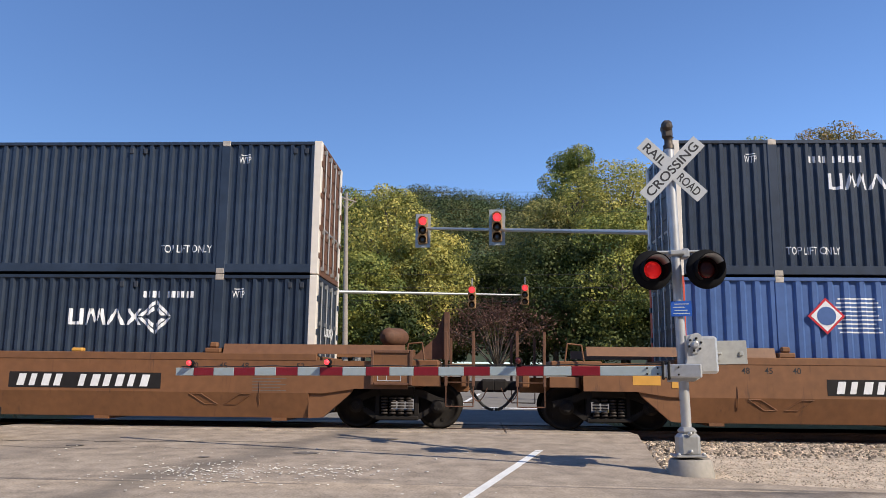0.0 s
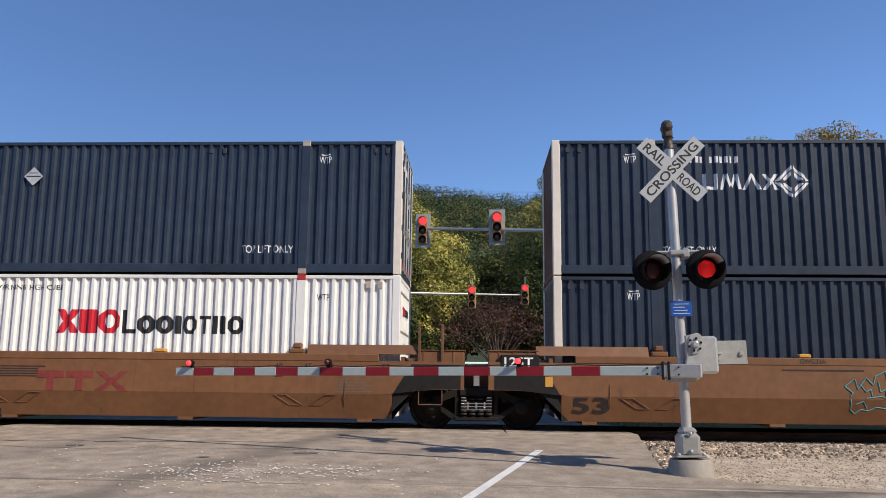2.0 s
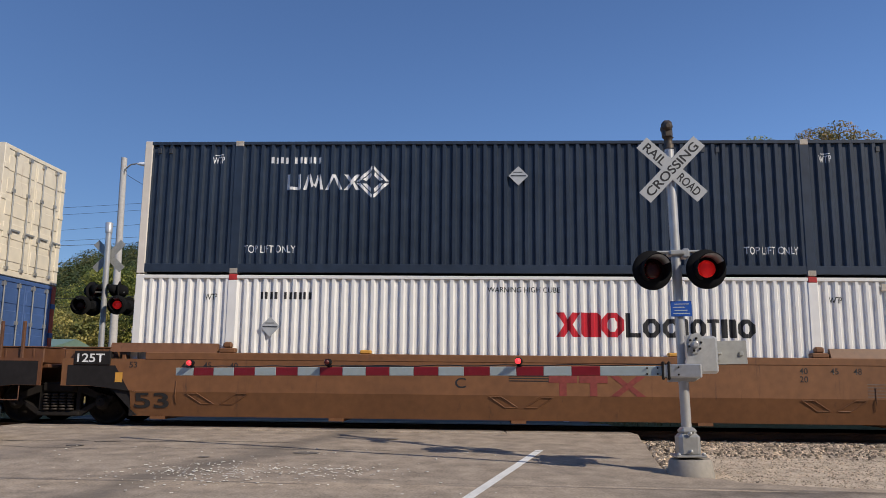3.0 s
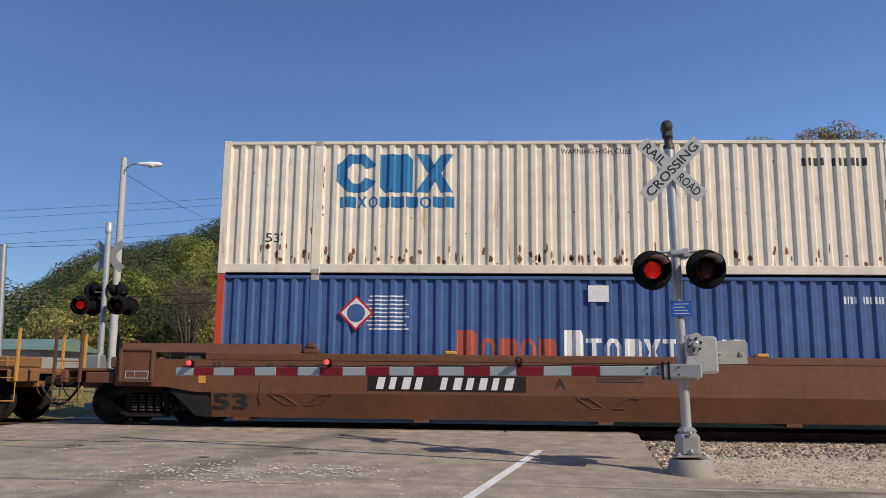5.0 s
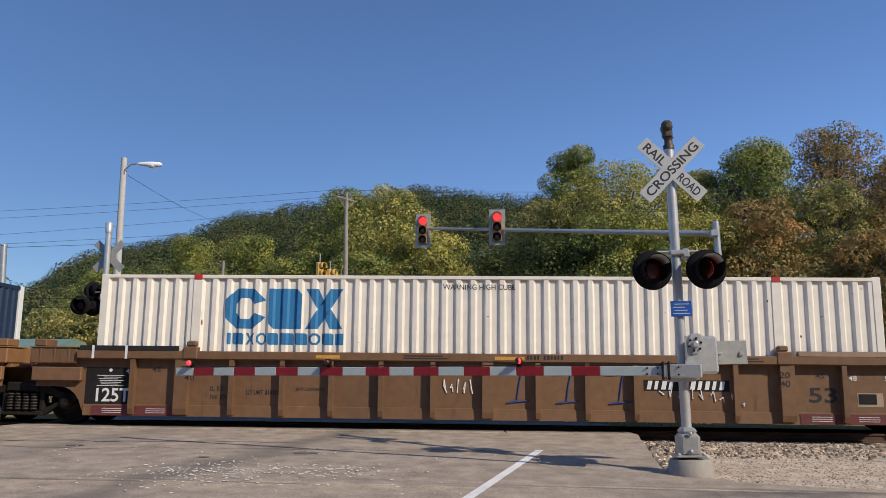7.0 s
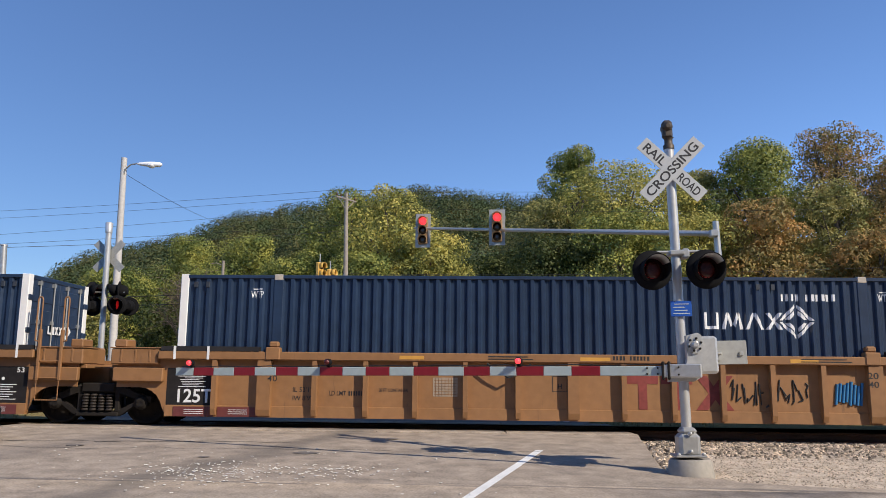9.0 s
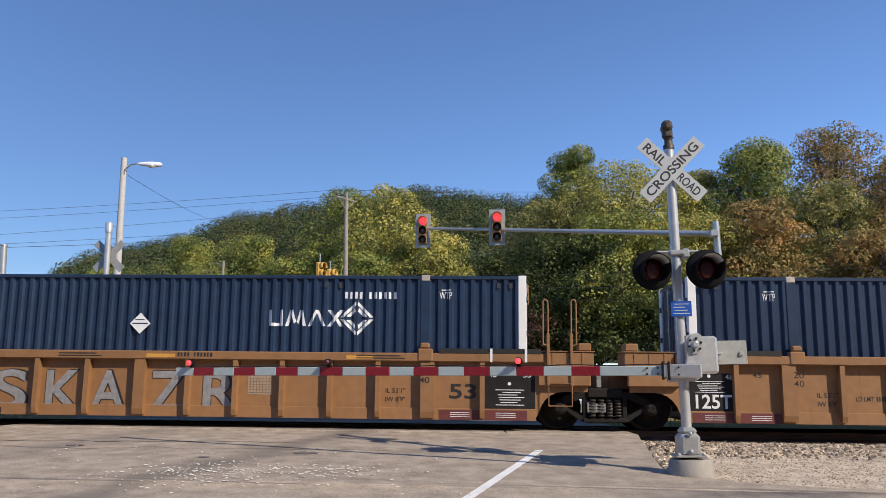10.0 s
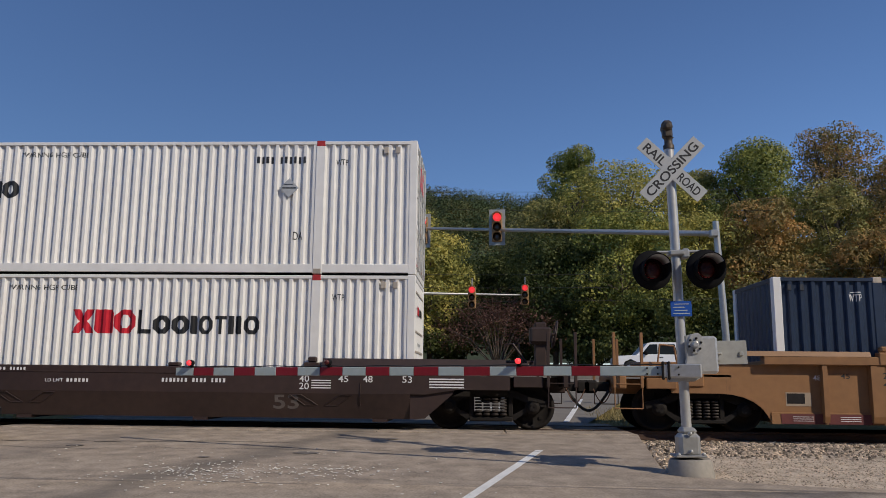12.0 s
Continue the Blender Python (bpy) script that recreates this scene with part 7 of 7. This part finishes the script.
YG, GR, OR, OL = LEAF_YELLOW, LEAF_GREEN, LEAF_ORANGE, LEAF_OLIVE
for x, y, top, r, mat, lab in (
        (8.3, 64, 20.0, 3.5, GR, "tall green broadleaf tree beside the far road"), (10.6, 58, 17.0, 5.6, YG, "broad yellow-green tree beside the far road"), (15.4, 60, 16.4, 4.6, YG, "broad yellow-green tree beside the far road"),
        (5.2, 62, 15.0, 3.4, OL, "olive-green tree beside the far road"), (20.8, 60, 19.2, 4.6, GR, "tall green tree beside the far road"), (28.2, 64, 21.6, 5.0, OR, "tall tree with turning leaves beside the far road"),
        (29.2, 56, 17.2, 4.6, OR, "tall tree with orange-brown turning leaves"), (34.0, 60, 18.6, 4.8, OR, "tall thinning tree beside the far road"), (24.8, 55, 15.0, 3.8, OL, "olive-green tree beside the far road"),
        (18.6, 52, 13.0, 3.4, OR, "tree with rusty turning leaves"), (14.6, 54, 12.2, 4.0, YG, "yellow-green tree beside the far road"), (9.6, 53, 12.2, 4.2, GR, "green tree beside the far road"),
        (5.2, 54, 10.6, 3.8, LEAF_SHADED, "dark green tree beside the far road"), (-6.5, 58, 15.2, 4.0, YG, "tall yellow-green tree beside the far road"), (-10.4, 64, 16.3, 3.7, GR, "tall green tree beside the far road"),
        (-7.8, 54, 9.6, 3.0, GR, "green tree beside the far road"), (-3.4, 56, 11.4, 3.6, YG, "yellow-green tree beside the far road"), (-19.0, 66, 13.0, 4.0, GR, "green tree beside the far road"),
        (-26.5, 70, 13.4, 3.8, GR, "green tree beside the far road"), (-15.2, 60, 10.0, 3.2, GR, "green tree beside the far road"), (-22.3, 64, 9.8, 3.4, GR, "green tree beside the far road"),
        (-13.6, 70, 13.0, 3.4, GR, "green tree beside the far road"), (24.5, 50, 10.6, 3.4, OR, "tree with rusty turning leaves"), (1.4, 61, 10.6, 3.8, LEAF_SHADED, "dark green tree beside the far road"),
        (17.6, 63, 17.6, 3.8, OL, "olive-green tree beside the far road"), (-31.5, 66, 10.0, 3.8, GR, "green tree beside the far road"), (31.6, 52, 13.0, 4.0, OL, "olive-green tree beside the far road")):
    tree(x, y, top, r, mat, lab, 44000 if top > 17.5 else 25000)
# most shrubs get the leaf colour that has understory shade painted in
for x, y, top, r, mat in ((12.5, 51, 6.5, 3.2, LEAF_SHADED), (17, 50.5, 6.0, 3.0, LEAF_SHADED), (7.5, 53, 6.0, 3.0, LEAF_SHADED), (-5.5, 53, 6.0, 2.4, LEAF_SHADED), (-10, 58, 6.5, 3, LEAF_SHADED), (-18, 58, 6.0, 3.0, OL),
                         (-24, 60, 6.4, 3.2, LEAF_SHADED), (-2.5, 57, 6.5, 2.6, LEAF_SHADED), (22, 51.5, 6, 3.0, LEAF_SHADED), (27, 51.5, 6.2, 3.0, LEAF_SHADED), (32, 52, 6.5, 3.2, LEAF_SHADED), (3.5, 56, 7, 3, LEAF_SHADED), (-32, 62, 6.5, 3.4, OL)):
    tree(x, y, top, r, mat, "dense green shrub under the trees", 7000, 0.11, 0.12, 1.2, 26)


def bare_bush(x, y, top, radius, twig, label, leaves=True):
    z = rise(x, y)
    h = top - z
    t = thing("bush", label, "bush", pose(x, y, z))
    rs = random.Random(3)
    s = Shape()
    fine = Shape()
    for i in range(26):
        a, k = rs.uniform(0, 6.28), rs.uniform(0.3, 1.0)
        tip = Vector((radius * k * math.cos(a), radius * k * math.sin(a), h * (1.02 - 0.5 * k * k) * rs.uniform(0.75, 1)))
        mid = tip * 0.5 + Vector((0, 0, h * 0.12))
        s.tube((0, 0, 0), mid, 0.05, 0.03, n=5)
        s.tube(mid, tip, 0.03, 0.012, n=5)
        for _ in range(26):
            b0 = mid.lerp(tip, rs.uniform(0.1, 1.0))
            b1 = b0 + Vector((rs.gauss(0, 0.65), rs.gauss(0, 0.5), rs.gauss(0.2, 0.4)))
            fine.tube(b0, b1, 0.016, 0.008, n=3, caps=False)
    part("branchwork", s, BARK, t)
    tagged(part("twigs", fine, twig, t), kind="stuff")
    if not leaves:
        return
    cs = [Vector((radius * 0.6 * math.cos(i * 1.05), radius * 0.6 * math.sin(i * 1.05), h * 0.55)) for i in range(6)] + [Vector((0, 0, h * 0.7))]
    part("withered_leaves", leaf_mesh("withered_leaves", cs, [radius * 0.55] * 7, [420] * 7, 0.06, twig), twig, t)


bare_bush(1.2, 51.8, 6.6, 4.3, TWIG, "leafless red-brown bush with a haze of fine twigs")
bare_bush(-20.0, 54.0, 8.6, 2.7, GREY_TWIG, "bare grey-brown sapling without leaves", False)

# ---------------------------------------------------------------- the wooded hill
RIDGE_U = [-1.5, -0.8, -0.66, -0.58, -0.545, -0.515, -0.44, -0.3375, -0.2785, -0.2265, -0.1525, -0.079, -0.035, 0.038, 0.1, 0.2, 0.5, 1.2]
RIDGE_Z = [4, 4, 8, 18, 27, 33, 36, 45.5, 50, 51.5, 54, 58, 57, 55, 55, 53, 48, 26]


def hill_height(x, y):
    """Rises from the foot to the ridge, which runs across the view."""
    k = smooth(80, 292, y) * (1 - 0.3 * smooth(300, 520, y))
    return 2.4 + (float(np.interp(x / max(y, 90), RIDGE_U, RIDGE_Z)) - 2.4) * k


setting("hill", sheet([-420 + 15 * i for i in range(56)], [92 + 12 * i for i in range(38)], hill_height), HILL, "steep hill covered with autumn woods", "hill")
cs, rr, nn = [], [], []
rs = random.Random(21)
while len(cs) < 3000:
    y = 100 + 195 * rs.random() ** 0.7
    x = rs.uniform(-0.66 * y, 0.2 * y)
    z = hill_height(x, y)
    r = rs.uniform(2.8, 6.2)
    cs.append((x, y, z + r * 0.8)), rr.append(r), nn.append(int(16 * r * r))
    for _ in range(2):
        q = r * rs.uniform(0.35, 0.55)
        cs.append((x + rs.uniform(-0.6, 0.6) * r, y - rs.uniform(0, 0.5) * r, z + r * rs.uniform(0.9, 1.5))), rr.append(q), nn.append(int(16 * q * q))
tagged(part("hill_woods", leaf_mesh("hill_woods", cs, rr, nn, 0.27, LEAF_HILL, 1.0, 0.86, 0.25), LEAF_HILL), "mixed green and yellowing woods on the hillside", "woods", kind="stuff")

# unseen plain dark woods added behind the viewer: close the place, cut sky fill
s = Shape()
for x0, y0, x1, y1 in ((-90, -16, 48, -16), (48, -16, 60, 2), (-90, -16, -100, 4)):
    n = 40
    for i in range(n):
        for k in (i, i + 1):
            x, y = x0 + (x1 - x0) * k / n, y0 + (y1 - y0) * k / n
            top = 11 + 3.5 * noise.noise((x * 0.21, y * 0.21, 4)) + 1.5 * noise.noise((x * 0.9, y * 0.9, 8))
            s.v += [(x, y, -1.0), (x, y, top)]
        q = len(s.v) - 4
        s.f.append((q, q + 2, q + 3, q + 1))
        s.s.append(False)
setting("backdrop_woods", s, HILL, "unseen plain dark belt added behind the road to cut sky light", "woods")

# ---------------------------------------------------------------- white pickup, house, shed


ROLLERS = []


def pickup():
    t = thing("pickup_truck", "white crew-cab pickup truck on the cross street", "pickup truck", pose(19.5, 47.5, rise(0, 46) + 0.06))
    s = Shape()
    s.prism([(-2.7, 0.45), (-2.72, 0.95), (-2.55, 1.08), (-1.55, 1.15), (-1.3, 1.15), (2.72, 1.12), (2.75, 0.5), (2.2, 0.45), (2.1, 0.75), (1.75, 0.92), (1.4, 0.75), (1.3, 0.42), (-1.4, 0.42), (-1.5, 0.75), (-1.85, 0.92), (-2.2, 0.75), (-2.3, 0.45)], "y", -0.95, 0.95)
    part("body", s, CAR_WHITE, t)
    s = Shape()
    s.prism([(-1.5, 1.15), (-0.85, 1.83), (-0.6, 1.9), (0.75, 1.9), (0.95, 1.82), (1.05, 1.13)], "y", -0.84, 0.84)
    part("cab", s, CAR_WHITE, t)
    for xs in ([(-1.2, 1.2), (-0.72, 1.76), (-0.28, 1.78), (-0.28, 1.2)], [(-0.16, 1.2), (-0.16, 1.78), (0.7, 1.78), (0.88, 1.2)]):
        s = Shape()
        s.prism(xs, "y", -0.85, -0.842)
        part("window", s, GLASS_DARK, t)
    for xx in (-1.85, 1.75):
        for yy in (-0.88, 0.88):
            o = -1 if yy < 0 else 1
            s = Shape()
            s.lathe((0, 0, 0), (0, o, 0), [(-0.2, 0.3), (-0.18, 0.4), (0.03, 0.4), (0.06, 0.34)], 20)
            w = part("wheel", s, RUBBER, t, at=pose(xx, yy, 0.4))
            s = Shape()
            s.lathe((0, yy * 0.062, 0), (0, o, 0), [(0, 0.25), (0.015, 0.24), (0.02, 0.1)], 14)
            for k in range(5):
                a = 1.2566 * k
                s.box(0.16 * math.cos(a) - 0.03, 0.16 * math.cos(a) + 0.03, yy * 0.062 + o * 0.018, yy * 0.062 + o * 0.03, 0.16 * math.sin(a) - 0.03, 0.16 * math.sin(a) + 0.03)
            part("rim", s, ALU, w)
            ROLLERS.append((w, xx, yy))
    s = Shape()
    s.box(-0.2, 0.0, -0.975, -0.95, 1.0, 1.04)
    part("door_handle", s, HOOD, t)
    s = Shape()
    s.box(-1.05, -0.9, -1.12, -0.9, 1.15, 1.35, 0.02)
    part("mirror", s, HOOD, t)
    return t


PICKUP = pickup()


def house(x, y, w, d, h, roof_h, wall, roofm, label, windows):
    t = thing("house", label, "house", pose(x, y, rise(x, y)))
    s = Shape()
    s.box(-w / 2, w / 2, -d / 2, d / 2, 0, h)
    part("wall", s, wall, t)
    s = Shape()
    s.prism([(-d / 2 - 0.4, h), (d / 2 + 0.4, h), (0, h + roof_h)], "x", -w / 2 - 0.4, w / 2 + 0.4)
    part("roof", s, roofm, t)
    for xx, zz in windows:
        s = Shape()
        s.box(xx - 0.5, xx + 0.5, -d / 2 - 0.05, -d / 2 + 0.02, zz, zz + 1.2)
        f = part("window", s, WHITE, t)
        s = Shape()
        s.box(xx - 0.42, xx + 0.42, -d / 2 - 0.07, -d / 2 - 0.052, zz + 0.08, zz + 1.12)
        part("pane", s, GLASS_DARK, f)
    s = Shape()
    s.box(-w / 2 + 0.5, w / 2 - 0.5, -d / 2 - 1.8, -d / 2 - 0.01, h * 0.45, h * 0.5)
    for xx in (-w / 2 + 0.6, 0, w / 2 - 0.6):
        s.box(xx - 0.08, xx + 0.08, -d / 2 - 1.75, -d / 2 - 1.6, 0, h * 0.45)
    part("porch", s, wall, t)


house(-12.6, 66, 5.5, 7, 3.2, 1.6, SIDING, SHINGLE, "grey house with a porch among the trees", ((-1.4, 1.8), (1.2, 1.8)))
house(-27.6, 44, 9, 6, 1.15, 0.7, SIDING, GREEN_ROOF, "low building with a green metal roof", ())

# edge of a parked car at the roadside
t = thing("parked_car", "dark front corner of a parked car", "car", pose(-8.62, 13.2, rise(-8.6, 13.2)))
s = Shape()
s.lathe((0.0, 0.0, 0.34), (0, -1, 0), [(-0.12, 0.26), (-0.1, 0.33), (0.1, 0.33), (0.12, 0.24)], 18)
part("tyre", s, RUBBER, t)
s = Shape()
s.box(-1.9, -0.05, -0.2, 1.2, 0.25, 0.68, 0.1)
part("bumper", s, GLASS_DARK, t)


# ---------------------------------------------------------------- ties and ballast stones
def ballast():
    rs = random.Random(8)
    s = Shape()

    def stone(x, y, z, r):
        top = [(x + r * rs.uniform(0.4, 0.7) * math.cos(a + 0.4), y + r * rs.uniform(0.4, 0.7) * math.sin(a + 0.4), z + r * rs.uniform(0.3, 0.7)) for a in (0, 1.57, 3.14, 4.71)]
        mid = [(x + r * rs.uniform(0.8, 1.1) * math.cos(a), y + r * rs.uniform(0.8, 1.1) * math.sin(a), z - r * 0.25) for a in (0, 1.57, 3.14, 4.71)]
        k = len(s.v)
        s.v.extend(mid + top)
        s.f.extend([(k, k + 1, k + 5, k + 4), (k + 1, k + 2, k + 6, k + 5), (k + 2, k + 3, k + 7, k + 6), (k + 3, k, k + 4, k + 7), (k + 4, k + 5, k + 6, k + 7)])
        s.s.extend([False] * 5)

    for _ in range(19000):
        x, y = rs.uniform(2.9, 13), rs.uniform(13.3, 16.3)
        if rs.random() > smooth(13.3, 14.6, y) * 0.9 + 0.06 or not off_road(x - 0.1, y):
            continue
        z = gravel_height(x, y) if y < 15.9 else -0.2
        stone(x, y, z + 0.01, rs.uniform(0.016, 0.045))
    for _ in range(8000):
        x, y = rs.uniform(2.75, 8), rs.uniform(10.6, 13.5)
        if off_road(x - 0.1, y):
            stone(x, y, gravel_height(x, y) + 0.001, rs.uniform(0.006, 0.017))
    for _ in range(420):
        y = rs.uniform(11.4, 16.0)
        x = float(np.interp(y, [11.5, 12.6, 13.7, 15.0, 16.05], [2.65, 2.72, 2.85, 3.0, 3.14])) + 0.05 + abs(rs.gauss(0, 0.13))
        stone(x, y, gravel_height(x, y) + 0.03, rs.uniform(0.025, 0.075))
    for _ in range(2600):
        x, y = rs.uniform(3.2, 13), rs.uniform(16.1, 19.3)
        stone(x, y, -0.2, rs.uniform(0.03, 0.055))
    for _ in range(1200):
        x, y = rs.uniform(-16, -9.8), rs.uniform(16.0, 19.3)
        stone(x, y, -0.2, rs.uniform(0.03, 0.055))
    return s


tagged(part("ballast_stones", ballast(), STONE), "loose grey-brown crushed ballast stones beside the track", "ballast", kind="stuff")


def dry_grass():
    rs = random.Random(31)
    s = Shape()
    for _ in range(9000):
        x, y = (rs.uniform(3.0, 17), rs.uniform(19.8, 25)) if rs.random() < 0.5 else (rs.uniform(-26, -11.6), rs.uniform(19.8, 27))
        h, a, w = rs.uniform(0.06, 0.24), rs.uniform(0, 3.14), rs.uniform(0.008, 0.018)
        z = ground_height(x, y) - 0.01
        k = len(s.v)
        s.v += [(x - w * math.cos(a), y - w * math.sin(a), z), (x + w * math.cos(a), y + w * math.sin(a), z), (x + rs.gauss(0, 0.06), y + rs.gauss(0, 0.06), z + h)]
        s.f.append((k, k + 1, k + 2))
        s.s.append(False)
    return s


tagged(part("dry_grass", dry_grass(), DRY_BLADE), "dry yellowing grass on the verge beyond the rails", "grass", kind="stuff")
tie = Shape()
tie.box(-0.11, 0.11, -1.3, 1.3, -0.36, -0.185, 0.012)
tie_mesh = tie.mesh("railroad_tie")
tie_mesh.materials.append(TIE)
for i in range(40):
    xx = 3.5 + 0.55 * i if i < 26 else -10.1 - 0.55 * (i - 26)
    ob = new("railroad_tie", tie_mesh)
    ob.matrix_basis = pose(xx, TRACK, 0, 0, 0, random.uniform(-1, 1))
    tagged(ob, "dark creosoted timber railroad tie", "railroad tie", "railroad ties")


# ---------------------------------------------------------------- what moves
def motions():
    times = [0.5 * i for i in range(25)]
    for ob, x0, z0 in MOVERS:
        walk(ob, [(t, pose(x0 + run(t), TRACK, z0)) for t in times])
    spin = [i / 30 for i in range(361)]
    for ob, x in WHEELS:
        walk(ob, [(t, pose(x, 0, 0.46) @ pose(0, 0, 0, 0, math.degrees(run(t) / 0.46) % 360, 0)) for t in spin])
    def driven(t):
        return 1.54 * max(0.0, t - 9.6) ** 2

    home = PICKUP.matrix_basis.copy()
    late = [0.0, 9.6] + [9.6 + i / 15 for i in range(1, 37)]
    walk(PICKUP, [(t, Matrix.Translation((-driven(t), 0, 0)) @ home) for t in late])
    for ob, x, y in ROLLERS:
        walk(ob, [(t, pose(x, y, 0.4, 0, -math.degrees(driven(t) / 0.4) % 360, 0)) for t in late])
    # flashing lamps: the lit face turns forward and away
    left_on = [(0.0, 0.13), (0.73, 1.42), (2.07, 2.72), (3.33, 3.95), (4.57, 5.12), (5.83, 6.48)]
    right_on = [(0.13, 0.73), (1.42, 2.07), (2.72, 3.33), (3.95, 4.57), (5.12, 5.83), (6.48, 6.97)]
    for ob, phase in TURNERS:
        spans = left_on if phase in (0, 10) else right_on
        if phase == 20:
            spans = left_on + [(7.1, 7.75), (8.3, 8.95)]
        if phase == 21:
            spans = right_on + [(7.75, 8.3), (8.95, 9.6)]
        if phase == 11:
            spans = right_on + [(7.6, 8.2), (8.8, 12.1)]
        if phase == 12:
            spans = [(-1, 13)]
        at = ob.matrix_basis.copy()
        rows, angle, on = [], 0.0, None
        for i in range(121):
            t = i / 10
            want = any(a <= t + 1e-6 < b for a, b in spans)
            if on is None:
                angle, on = (0.0 if want else 180.0), want
                rows.append((t, angle))
            elif want != on:
                rows += [(t - 0.0667, angle), (t - 0.0334, angle + 60), (t - 0.0001, angle + 120), (t + 0.0333, angle + 180)]
                angle, on = angle + 180, want
        if rows[-1][0] < 12.0:
            rows.append((12.0, angle))
        walk(ob, [(t, at @ pose(0, 0, 0, 0, 0, a)) for t, a in rows])


motions()
